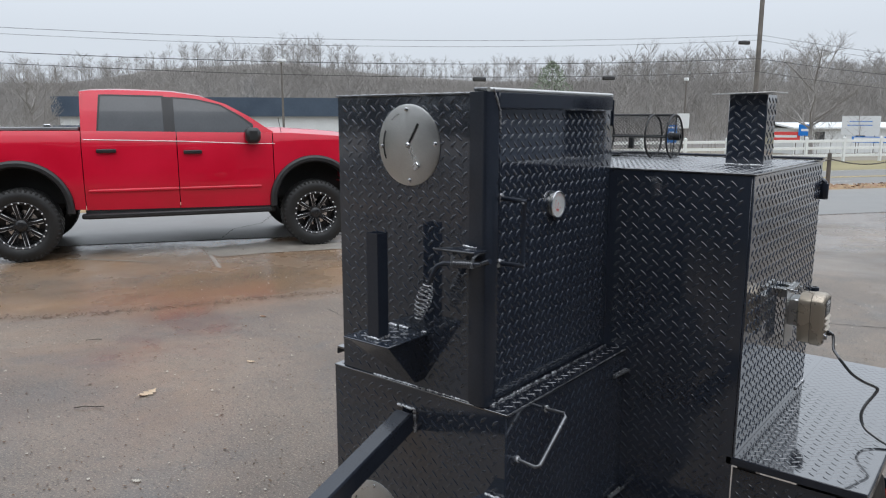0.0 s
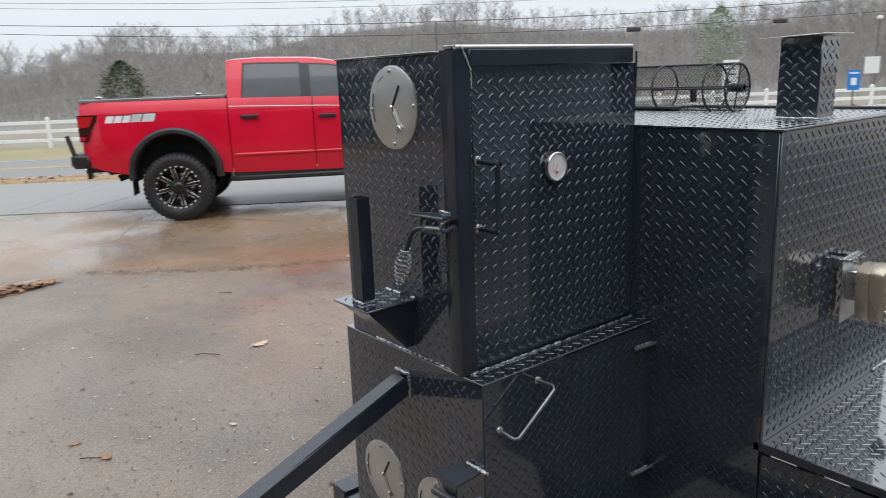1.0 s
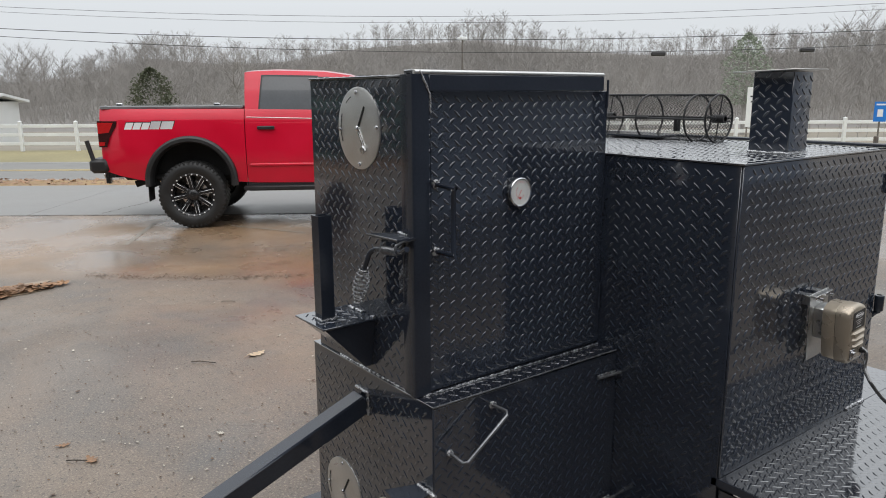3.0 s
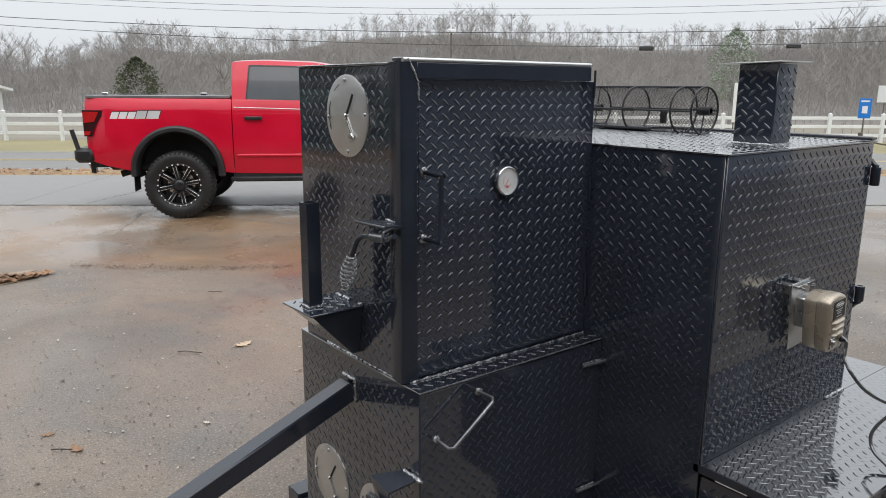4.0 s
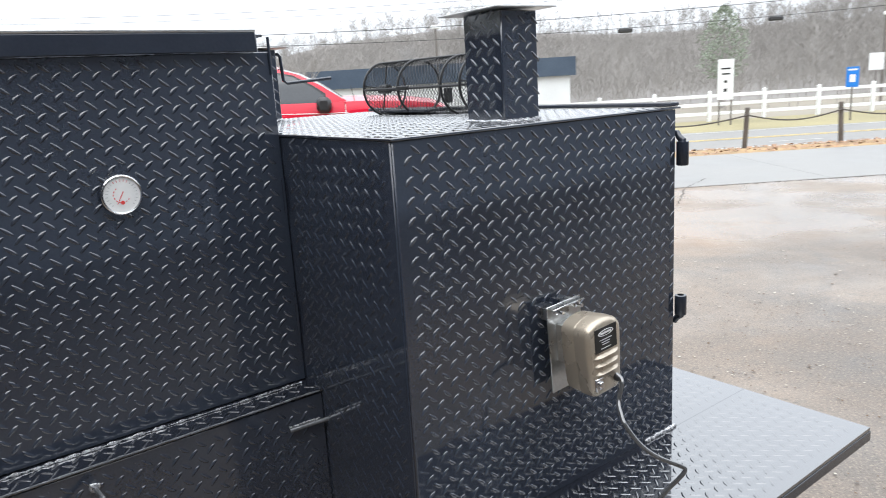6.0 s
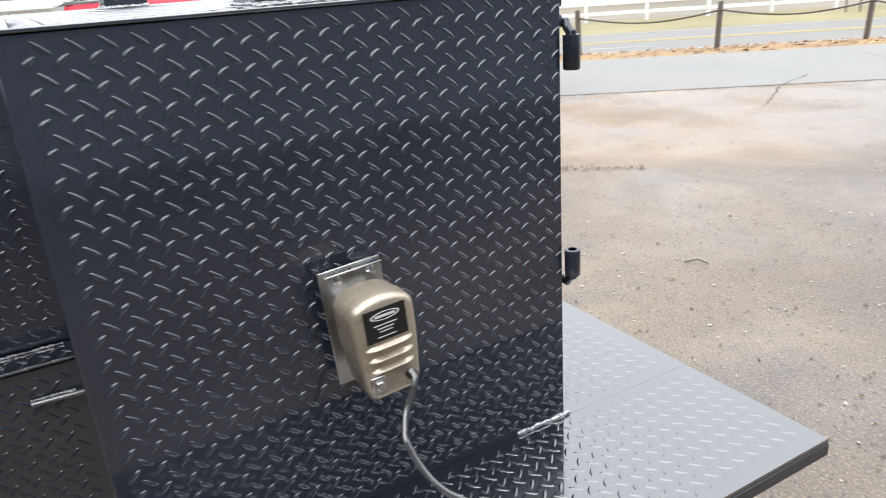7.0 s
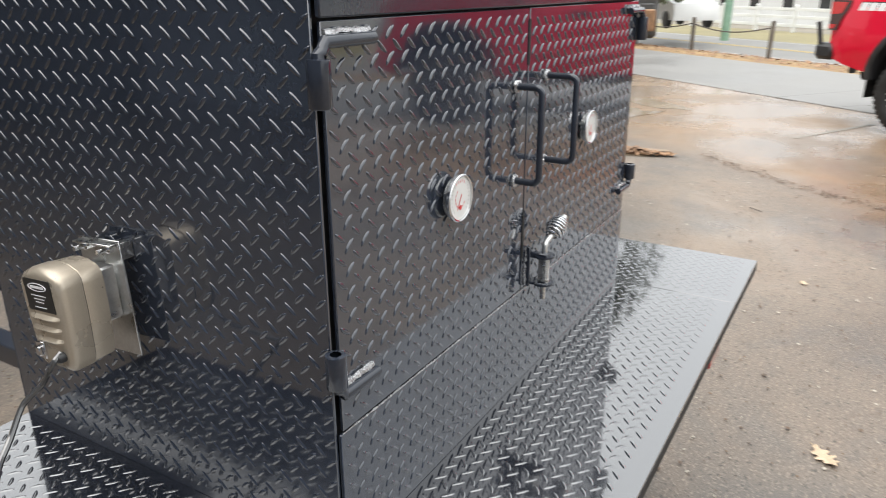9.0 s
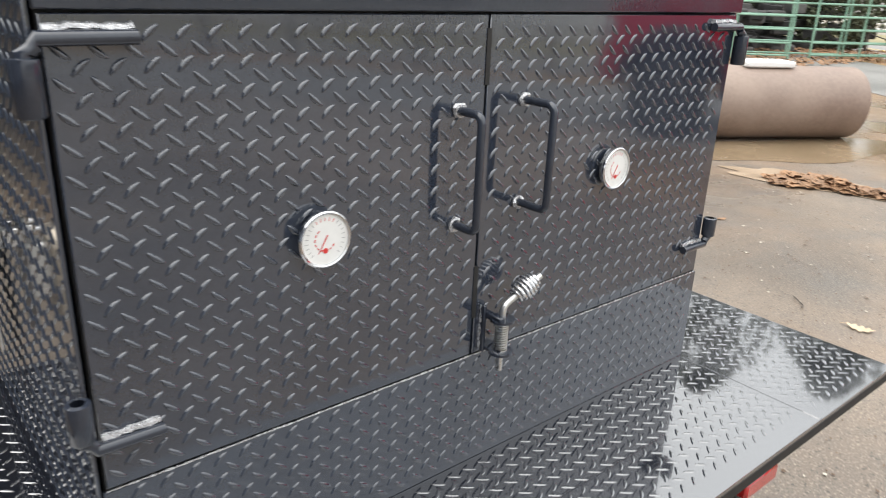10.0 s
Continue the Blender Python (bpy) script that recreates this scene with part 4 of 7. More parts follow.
def deck():
    edges = (DX0, CX0 + 0.004, CX1 - 0.002, DX1)
    lips = (DY0, CY0 + 0.006, DY0)
    for i, (a, b) in enumerate(zip(edges, edges[1:])):
        g = Shape().box(a + 0.0002, b - 0.0002, lips[i], DY1, DZ - 0.008, DZ, 0.0004)
        if i == 1:
            lugs(g, (a, CY1, DZ), (1, 0, 0), (0, 1, 0), b - a, DY1 - CY1 - 0.014, margin=0.016, start=(0.006, 0.004), rise=0.58)
        else:
            lugs(g, (a, DY0, DZ), (1, 0, 0), (0, 1, 0), b - a, DY1 - DY0 - 0.014, margin=0.016, start=(0.008, 0.010), rise=0.52)
        part("deck_plate", g, BLACK_WET_SHEEN, trailer)
        if i:
            part("joint", Shape().prism([(-0.007, -0.002), (0.007, -0.002), (0.004, 0.0010), (-0.004, 0.0010)], DY1 - CY1 - 0.012, Matrix(((1, 0, 0, a), (0, 0, -1, DY1 - 0.002), (0, 1, 0, DZ), (0, 0, 0, 1)))), BLACK_WET_SHEEN, trailer, "ground-flat painted weld between deck plates")
    g = Shape().box(DX0, DX1, DY1 - 0.004, DY1 + 0.001, DZ - 0.030, DZ - 0.0085, 0.001)
    part("rim", g, DARK, trailer)
    for x in (DX0, DX1):
        part("rim", Shape().box(x - 0.002, x + 0.002, DY0, DY1, DZ - 0.032, DZ - 0.0085, 0.001), BLACK_BAR, trailer)
    part("rim", Shape().box(CX1 - 0.02, DX1 - 0.003, DY0 - 0.002, DY0 + 0.002, DZ - 0.022, DZ - 0.001, 0.001), BLACK_BAR, trailer)
    g = Shape().box(-0.274, 0.02, 2.308, 2.313, 0.44, 0.79, 0.001)
    lugs(g, (-0.27, 2.308, 0.44), (1, 0, 0), (0, 0, 1), 0.28, 0.34)
    part("skirt", g, BLACK, trailer)
    g = Shape()
    for x in (-1.40, -0.36):
        g.box(x - 0.038, x + 0.038, 1.76, 2.85, 0.345, 0.416, 0.004)
    for y in (1.79, 2.25, 2.81):
        g.box(-1.36, -0.40, y - 0.03, y + 0.03, 0.347, 0.402, 0.004)
    part("chassis", g, BLACK_BAR, trailer)
    for x in (-1.40, -0.36):
        for y in (2.45, 2.80):
            part("deck_post", Shape().box(x - 0.03, x + 0.03, y - 0.03, y + 0.03, 0.417, DZ - 0.009, 0.003), BLACK_BAR, trailer)
    part("light_bracket", Shape().box(-0.105, -0.012, 3.286, 3.292, 0.30, 0.44, 0.002).tube([(-0.36, 2.80, 0.43), (-0.20, 3.10, 0.41), (-0.075, 3.289, 0.38)], 0.014, 10), BLACK_BAR, trailer)
    part("tail_light", Shape().box(-0.018, 0.018, 3.262, 3.330, 0.315, 0.405, 0.006), LAMP_RED, trailer, "red plastic tail light")
    part("marker_light", Shape().box(-1.325, -1.215, DY1 - 0.030, DY1 - 0.006, DZ - 0.078, DZ - 0.042, 0.008), LAMP_RED, trailer, "red plastic marker light")


deck()


def road_wheel(tyre_r, width, rim_r, spokes, parent, centre, axis, heavy):
    """A wheel with tyre, tread blocks, rim and spokes as parts of parent."""
    m = ring_m(centre, axis)
    w = width / 2
    r, k = tyre_r, rim_r
    prof = [(k, -w * 0.82), (k + 0.02, -w * 0.95), (k + (r - k) * 0.5, -w), (r - 0.035, -w * 0.93), (r - 0.012, -w * 0.78), (r - 0.010, 0), (r - 0.012, w * 0.78), (r - 0.035, w * 0.93), (k + (r - k) * 0.5, w), (k + 0.02, w * 0.95), (k, w * 0.82)]
    wheel = local_part("wheel", Shape().lathe(prof, m, 56), RUBBER, parent)
    g = Shape()
    n = 46
    for i in range(n):
        a = 2 * math.pi * i / n
        rot = m @ Matrix.Rotation(a, 4, "Z")
        for row, sh in ((-0.66, 0.5), (-0.22, 0.0), (0.22, 0.5), (0.66, 0.0)):
            q = rot @ Matrix.Rotation(sh * 2 * math.pi / n, 4, "Z")
            g.box(r - 0.018, r - 0.004, -r * math.pi / n * 0.62, r * math.pi / n * 0.62, w * (row - 0.19), w * (row + 0.19), 0.003, q)
        if heavy:
            for sg in (-1, 1):
                g.box(r - 0.045, r - 0.016, -r * math.pi / n * 0.5, r * math.pi / n * 0.35, sg * w * 0.84, sg * w * 0.945, 0.004, rot)
    local_part("tread", g, RUBBER, wheel)
    return wheel, m



for sx in (0.0, -1.75):
    m = ring_m((sx - 0.09 if sx == 0.0 else sx + 0.02, 2.78, 0.33), (1 if sx == 0.0 else -1, 0, 0))
    prof = [(0.19, -0.085), (0.21, -0.10), (0.27, -0.105), (0.315, -0.095), (0.328, -0.07), (0.330, 0), (0.328, 0.07), (0.315, 0.095), (0.27, 0.105), (0.21, 0.10), (0.19, 0.085)]
    w = part("wheel", Shape().lathe(prof, m, 48), RUBBER, trailer, "small black trailer wheel")
    part("rim", Shape().lathe([(0.192, -0.08), (0.185, 0.03), (0.13, 0.045), (0.06, 0.06), (0.05, 0.075), (0, 0.078)], m, 36), CHROME, w)
    g = Shape()
    for i in range(40):
        for row in (-0.05, -0.017, 0.017, 0.05):
            g.box(0.320, 0.334, -0.018, 0.018, row - 0.012, row + 0.012, 0.002, m @ Matrix.Rotation(2 * math.pi * i / 40, 4, "Z"))
    part("tread", g, RUBBER, w)
part("axle", Shape().tube([(-1.70, 2.78, 0.33), (-0.11, 2.78, 0.33)], 0.03, 12), DARK, trailer)

# tall upper chamber on the firebox
UX0, UX1, UY0, UY1, UZ0, UZ1 = -1.112, -0.650, 1.690, 2.292, 1.062, 1.762


def upper_chamber():
    g = Shape().box(UX0, UX1 - 0.045, UY0, UY0 + 0.005, UZ0, UZ1, 0.0012)
    lugs(g, (UX0, UY0, UZ0), (1, 0, 0), (0, 0, 1), UX1 - UX0 - 0.047, UZ1 - UZ0, start=(0.010, 0.006), rise=0.72)
    part("end_panel", g, BLACK, trailer)
    g = Shape().box(UX0, UX0 + 0.005, UY0 + 0.006, UY1, UZ0, UZ1, 0.0012)
    part("back_panel", g, BLACK, trailer)
    g = Shape().box(UX0, UX1 - 0.05, UY1 - 0.006, UY1 - 0.001, UZ0, UZ1, 0.0012)
    part("end_panel", g, BLACK, trailer)
    g = Shape().box(UX0 - 0.004, UX1 - 0.03, UY0 - 0.003, UY1 + 0.002, UZ1, UZ1 + 0.005, 0.0012)
    lugs(g, (UX0, UY0, UZ1 + 0.005), (1, 0, 0), (0, 1, 0), UX1 - UX0 - 0.04, UY1 - UY0)
    part("top_panel", g, BLACK_WET_SHEEN, trailer)
    # folded door surround: corner angle and top strip, plain steel
    g = Shape()
    g.prism([(-0.696, 1.686), (-0.656, 1.681), (-0.649, 1.683), (-0.645, 1.690), (-0.644, 1.722), (-0.650, 1.724), (-0.652, 1.698), (-0.694, 1.693)], 1.7675 - 1.064, Matrix.Translation((0, 0, 1.064)))
    surround = part("door_surround", g, BLACK_BAR, trailer, "plain folded black steel door surround")
    part("top_strip", Shape().box(-0.650, -0.643, 1.7225, 2.264, 1.733, 1.7675, 0.002), BLACK_BAR, surround)
    # Steel bar stands in for sky light glinting on the rounded edge.
    part("edge_glint", Shape().tube([(-0.648, 1.688, 1.7715), (-0.648, 2.264, 1.7715)], 0.0050, 14), STEEL, surround, "pale steel bar drawn as the sky glint on the top edge")
    part("top_flange", Shape().box(-0.690, -0.650, 1.690, 2.264, 1.768, 1.777, 0.003), BLACK_WET_SHEEN, surround)
    part("weld", bead([(-0.6435, 1.700, 1.774), (-0.6425, 1.724, 1.728), (-0.6435, 1.7255, 1.69)], 0.0026, 0.005, seed=41), WELD, surround)
    part("weld", bead([(-0.6435, 1.7255, 1.69), (-0.6435, 1.7255, 1.40)], 0.002, 0.006, seed=42, gaps=0.3), BLACK_BAR, surround)
    part("weld", bead([(-0.6435, 1.73, 1.732), (-0.6435, 2.255, 1.732)], 0.0014, 0.008, seed=43, gaps=0.3), BLACK_BAR, surround)
    # the door itself
    g = Shape().box(-0.667, -0.658, 1.7235, 2.2965, 1.064, 1.7325, 0.001)
    lugs(g, (-0.658, 1.7235, 1.064), (0, 1, 0), (0, 0, 1), 0.565, 0.668, margin=0.007, start=(0.0085, 0.0065), pitch=(0.031, 0.0315), rise=0.86)
    door = part("door", g, BLACK, trailer, "tall black diamond-plate chamber door")
    x0, x1, y = -0.658, -0.592, 1.746
    pts = [(x0, y, 1.537), (x1 + 0.008, y, 1.534), (x1, y, 1.526), (x1, y, 1.400), (x1 + 0.008, y, 1.391), (x0, y, 1.389)]
    part("handle", Shape().tube(pts, 0.0055, 12), BLACK_BAR, door)
    rng = random.Random(7)
    for z in (1.537, 1.389):
        part("weld", weld_ring((x0 + 0.003, y, z), (1, 0, 0), 0.0065, 0.0045, rng.random()), WELD, door)
    part("weld_spot", Shape().lathe([(0.0, 0.005), (0.004, 0.003), (0.006, 0.0), (0.004, -0.003), (0, -0.004)], Matrix.Translation((x1, y, 1.531)), 8), WELD, door)
    thermometer((-0.665, 1.987, 1.5005), (1, 0, 0), 0.034)
    # hinge pins at the inner corner
    for z in (1.16, 1.42, 1.69):
        part("hinge", Shape().tube([(-0.656, 2.293, z), (-0.656, 2.293, z + 0.07)], 0.003, 10), BLACK_BAR, trailer)
    part("weld", bead([(-0.6435, 1.70, 1.064), (-0.6435, 2.0, 1.064)], 0.0036, 0.006, seed=44, gaps=0.25), WELD, trailer)
    part("weld", bead([(-0.6435, 2.0, 1.064), (-0.6435, 2.28, 1.064)], 0.0026, 0.006, seed=45, gaps=0.5), WELD, trailer)
    part("weld", bead([(-1.0, 1.6885, 1.064), (-0.66, 1.6885, 1.064)], 0.003, 0.006, seed=46, gaps=0.15), WELD, trailer)


upper_chamber()


def vent_plate(x, y, z, r=0.094):
    """Round damper: fixed disc with curved slots, two-bladed shutter, tab and bolts."""
    m = ring_m((x, y, z), (0, -1, 0))
    disc = part("vent_disc", Shape().lathe([(0, 0.004), (r - 0.004, 0.004), (r, 0.002), (r, 0.0), (r - 0.002, -0.002)], m, 64), STEEL, trailer, "round brushed steel damper disc")
    for a0, a1, wd in ((195, 245, 0.004), (150, 172, 0.0025)):
        g = Shape()
        k = 14
        pts = [(radians(a0 + (a1 - a0) * i / k - 40)) for i in range(k + 1)]
        verts = [m @ Vector((rr * math.cos(a), rr * math.sin(a), 0.0046)) for a in pts for rr in (r * 0.80, r * 0.80 + wd)]
        g.add(verts, [(2 * i, 2 * i + 1, 2 * i + 3, 2 * i + 2) for i in range(k)])
        part("slot", g, DARK if wd > 0.003 else CHROME, disc)
    g = Shape()
    g.box(0.004, r * 0.62, -0.0026, 0.0026, 0.0042, 0.0058, 0, m @ Matrix.Rotation(radians(58), 4, "Z"))
    part("slot", g, DARK, disc)
    g = Shape()
    g.box(0.0, r * 0.56, -0.0052, -0.0022, 0.0042, 0.0056, 0, m @ Matrix.Rotation(radians(-58), 4, "Z"))
    g.box(0.0, r * 0.56, 0.0022, 0.0052, 0.0042, 0.0056, 0, m @ Matrix.Rotation(radians(-58), 4, "Z"))
    part("shutter_edge", g, CHROME, disc)
    g = Shape()
    g.box(r * 0.50, r * 0.66, -0.009, 0.009, 0.0045, 0.012, 0.002, m @ Matrix.Rotation(radians(-60), 4, "Z"))
    part("tab", g, CHROME, disc)
    for a in (0, 90, 180, 270):
        q = m @ Matrix.Rotation(radians(a + 3), 4, "Z") @ Matrix.Translation((r * 0.87, 0, 0.004))
        part("bolt", Shape().lathe([(0.0055, 0), (0.005, 0.002), (0.003, 0.0032), (0, 0.0034)], q, 12), CHROME, disc)
    part("bolt", Shape().lathe([(0.007, 0.004), (0.007, 0.007), (0.004, 0.010), (0, 0.0105)], m, 12), CHROME, disc)


vent_plate(-0.874, UY0, 1.650)


def sprung_latch(y0):
    """Latch on the chamber's end: guard plate, sliding rod through two lugs, hanging coil grip."""
    plate = Shape()
    plate.prism([(-0.752, 1.630), (-0.648, 1.640), (-0.645, 1.688), (-0.712, 1.689)], 0.004, Matrix.Translation((0, 0, 1.424)))
    latch = part("latch", plate, BLACK_BAR, trailer, "black sprung latch with coil grip")
    part("weld", bead([(-0.712, 1.686, 1.430), (-0.655, 1.686, 1.430)], 0.0032, seed=51), WELD, latch)
    # Paler bar along the guard plate's edge.
    part("plate_edge", Shape().tube([(-0.712, 1.688, 1.4275), (-0.752, 1.630, 1.4275), (-0.648, 1.640, 1.4275)], 0.0022, 6), BAR_STEEL, latch)
    rod = [(-0.600, 1.632, 1.418), (-0.62, 1.636, 1.410), (-0.64, 1.640, 1.404), (-0.715, 1.640, 1.398)] + [(-0.735, 1.638, 1.394), (-0.748, 1.634, 1.385), (-0.755, 1.630, 1.368), (-0.768, 1.628, 1.340)]
    part("rod", Shape().tube(spline(rod, 5), 0.0058, 12), BLACK_BAR, latch)
    for x in (-0.650, -0.705):
        part("lug", Shape().tube([(x, 1.688, 1.425), (x, 1.655, 1.424), (x, 1.638, 1.416), (x, 1.634, 1.395)], 0.0036, 8), BAR_STEEL, latch)
    g = Shape()
    coil_spring(g, (-0.648, 1.640, 1.403), (-0.703, 1.640, 1.399), 12, 0.0082, 0.0082, 0.0082, 0.0012, 10)
    part("return_spring", g, BAR_STEEL, latch)
    g = Shape()
    coil_spring(g, (-0.764, 1.629, 1.352), (-0.795, 1.626, 1.262), 9, 0.007, 0.0175, 0.007, 0.0019)
    part("coil_grip", g, WELD, latch)


sprung_latch(UY0)


def shelf_and_post():
    g = Shape().box(-0.962, -0.818, 1.548, UY0, 1.201, 1.206, 0.001)
    lugs(g, (-0.962, 1.548, 1.206), (1, 0, 0), (0, 1, 0), 0.144, 0.142, margin=0.008, start=(0.006, 0.005))
    shelf = part("shelf", g, BLACK, trailer, "small diamond-plate shelf with gusset")
    top = [(-0.955, 1.555), (-0.823, 1.555), (-0.823, 1.689), (-0.955, 1.689)]
    tip = [(-0.868, 1.672), (-0.846, 1.672), (-0.846, 1.689), (-0.868, 1.689)]
    g = Shape().add([(x, y, 1.2005) for x, y in top] + [(x, y, 1.080) for x, y in tip], [(0, 1, 5, 4), (1, 2, 6, 5), (2, 3, 7, 6), (3, 0, 4, 7), (7, 6, 5, 4)])
    part("gusset", g, BLACK_BAR, shelf)
    g = Shape()
    cx, cy, h = -0.887, 1.590, 0.017
    outer = [(-h, -h), (h, -h), (h, h), (-h, h)]
    inner = [(x * 0.8, y * 0.8) for x, y in outer]
    ring = lambda pts, z: [(cx + x, cy + y, z) for x, y in pts]
    g.add(ring(outer, 1.2065) + ring(outer, 1.456) + ring(inner, 1.456) + ring(inner, 1.30), [(0, 1, 5, 4), (1, 2, 6, 5), (2, 3, 7, 6), (3, 0, 4, 7), (4, 5, 9, 8), (5, 6, 10, 9), (6, 7, 11, 10), (7, 4, 8, 11), (8, 9, 13, 12), (9, 10, 14, 13), (10, 11, 15, 14), (11, 8, 12, 15), (12, 13, 14, 15)])
    part("post", g, BLACK_BAR, shelf)
    part("weld", bead([(cx - h, cy - h, 1.209), (cx + h, cy - h, 1.209), (cx + h, cy + h, 1.209)], 0.0045, 0.005, seed=61), WELD, shelf)
    for a, b in ((-0.94, -0.915), (-0.905, -0.880), (-0.835, -0.822)):
        part("weld", bead([(a, UY0 - 0.004, 1.208), (b, UY0 - 0.004, 1.208)], 0.005, 0.006, seed=int(-a * 100)), WELD, shelf)


shelf_and_post()

# firebox below
FX0, FX1, FY0, FY1, FZ0, FZ1 = -1.143, -0.590, 1.686, 2.300, 0.480, 1.062


def firebox():
    g = Shape().box(FX0, FX1 - 0.001, FY0, FY0 + 0.0025, FZ0, FZ1 - 0.005, 0.0012)
    lugs(g, (FX0, FY0, FZ0), (1, 0, 0), (0, 0, 1), FX1 - FX0 - 0.006, FZ1 - FZ0 - 0.005, start=(0.004, 0.0), rise=0.72)
    part("end_panel", g, BLACK, trailer)
    part("back_panel", Shape().box(FX0, FX0 + 0.005, FY0 + 0.006, FY1, FZ0, FZ1 - 0.005, 0.001), BLACK, trailer)
    g = Shape().box(FX0, FX1 + 0.004, FY0 - 0.002, FY1, FZ1 - 0.005, FZ1, 0.001)
    lugs(g, (UX1 + 0.004, FY0, FZ1), (1, 0, 0), (0, 1, 0), FX1 - UX1 - 0.004, FY1 - FY0, margin=0.008, start=(0.0, 0.010), rise=0.6)
    lugs(g, (FX0, FY0, FZ1), (1, 0, 0), (0, 1, 0), UX0 - FX0, FY1 - FY0, margin=0.008)
    part("top_panel", g, BLACK_WET_SHEEN, trailer)
    # Paler bead drawn as the lip's thin white outline.
    part("lip_line", bead([(FX1 + 0.004, FY0, FZ1 - 0.001), (FX1 + 0.004, FY1 - 0.01, FZ1 - 0.001)], 0.0019, 0.012, seed=71), BAR_STEEL, trailer)
    # Dark sheet put behind the firebox door to shade its gap.
    part("dark_backing", Shape().box(FX1 - 0.03, FX1 - 0.02, FY0 + 0.01, FY1, FZ0, FZ1 - 0.006), DARK, trailer)
    part("floor_plate", Shape().box(FX0, FX1 - 0.004, FY0 + 0.006, FY1, FZ0 - 0.005, FZ0, 0.001), BLACK, trailer)
    g = Shape().box(FX1 - 0.006, FX1, FY0 + 0.003, FY1 - 0.004, FZ0 + 0.01, FZ1 - 0.008, 0.0012)
    lugs(g, (FX1, FY0 + 0.003, FZ0 + 0.01), (0, 1, 0), (0, 0, 1), FY1 - FY0 - 0.007, FZ1 - FZ0 - 0.018, start=(0.012, 0.006), rise=0.72)
    door = part("door", g, BLACK, trailer, "black diamond-plate firebox door")
    x0, x1 = FX1, FX1 + 0.058
    pts = [(x0, 1.856, 1.022), (x1 - 0.008, 1.858, 1.022), (x1, 1.853, 1.017), (x1, 1.740, 0.938), (x1 - 0.008, 1.733, 0.934), (x0, 1.733, 0.938)]
    part("handle", Shape().tube(pts, 0.0044, 12), BAR_STEEL, door)
    rng = random.Random(8)
    for y, z in ((1.856, 1.022), (1.733, 0.938)):
        part("weld", weld_ring((x0 + 0.002, y, z), (1, 0, 0), 0.006, 0.004, rng.random()), WELD, door)
    for z in (0.985, 0.620):
        h = part("hinge", Shape().tube([(FX1 + 0.014, FY1 + 0.010, z - 0.06), (FX1 + 0.014, FY1 + 0.010, z)], 0.011, 14), BLACK_BAR, trailer)
        part("pin", Shape().tube([(FX1 + 0.014, FY1 + 0.010, z), (FX1 + 0.014, FY1 + 0.008, z + 0.010), (FX1 + 0.013, FY1 - 0.006, z + 0.014), (FX1 + 0.008, FY1 - 0.085, z + 0.014)], 0.0045, 10), BAR_STEEL, h)
        part("weld", bead([(FX1 + 0.010, FY1 - 0.02, z + 0.020), (FX1 + 0.006, FY1 - 0.085, z + 0.020)], 0.0024, seed=int(z * 90)), WELD, h)
    vent_plate(-0.997, FY0, 0.672)
    vent_plate(-0.762, FY0, 0.672, 0.085)
    # latch of the firebox door, wrapped round the corner
    box = part("latch", Shape().prism([(-0.670, 1.608), (-0.583, 1.598), (-0.592, 1.684), (-0.645, 1.685)], 0.005, Matrix.Translation((0, 0, 0.85))), BLACK_BAR, trailer, "black sprung latch on the firebox")
    part("cheek", Shape().add([(-0.67, 1.608, 0.85), (-0.583, 1.598, 0.85), (-0.583, 1.598, 0.8), (-0.665, 1.62, 0.79), (-0.669, 1.612, 0.85), (-0.584, 1.602, 0.85), (-0.584, 1.602, 0.8), (-0.664, 1.624, 0.79)], [(0, 3, 2, 1), (4, 5, 6, 7), (0, 1, 5, 4), (1, 2, 6, 5), (2, 3, 7, 6), (3, 0, 4, 7)]), BLACK_BAR, box)
    part("rod", Shape().tube(spline([(-0.665, 1.6, 0.81), (-0.62, 1.592, 0.817), (-0.565, 1.585, 0.827), (-0.54, 1.6, 0.84), (-0.525, 1.62, 0.845)]), 0.0055, 10), BLACK_BAR, box)
    g = Shape()
    coil_spring(g, (-0.665, 1.6, 0.81), (-0.575, 1.587, 0.825), 14, 0.0085, 0.0085, 0.0085, 0.0012, 10)
    part("return_spring", g, BAR_STEEL, box)
    part("weld", bead([(-0.64, 1.68, 0.857), (-0.572, 1.68, 0.857)], 0.0055, seed=77), WELD, box)


firebox()


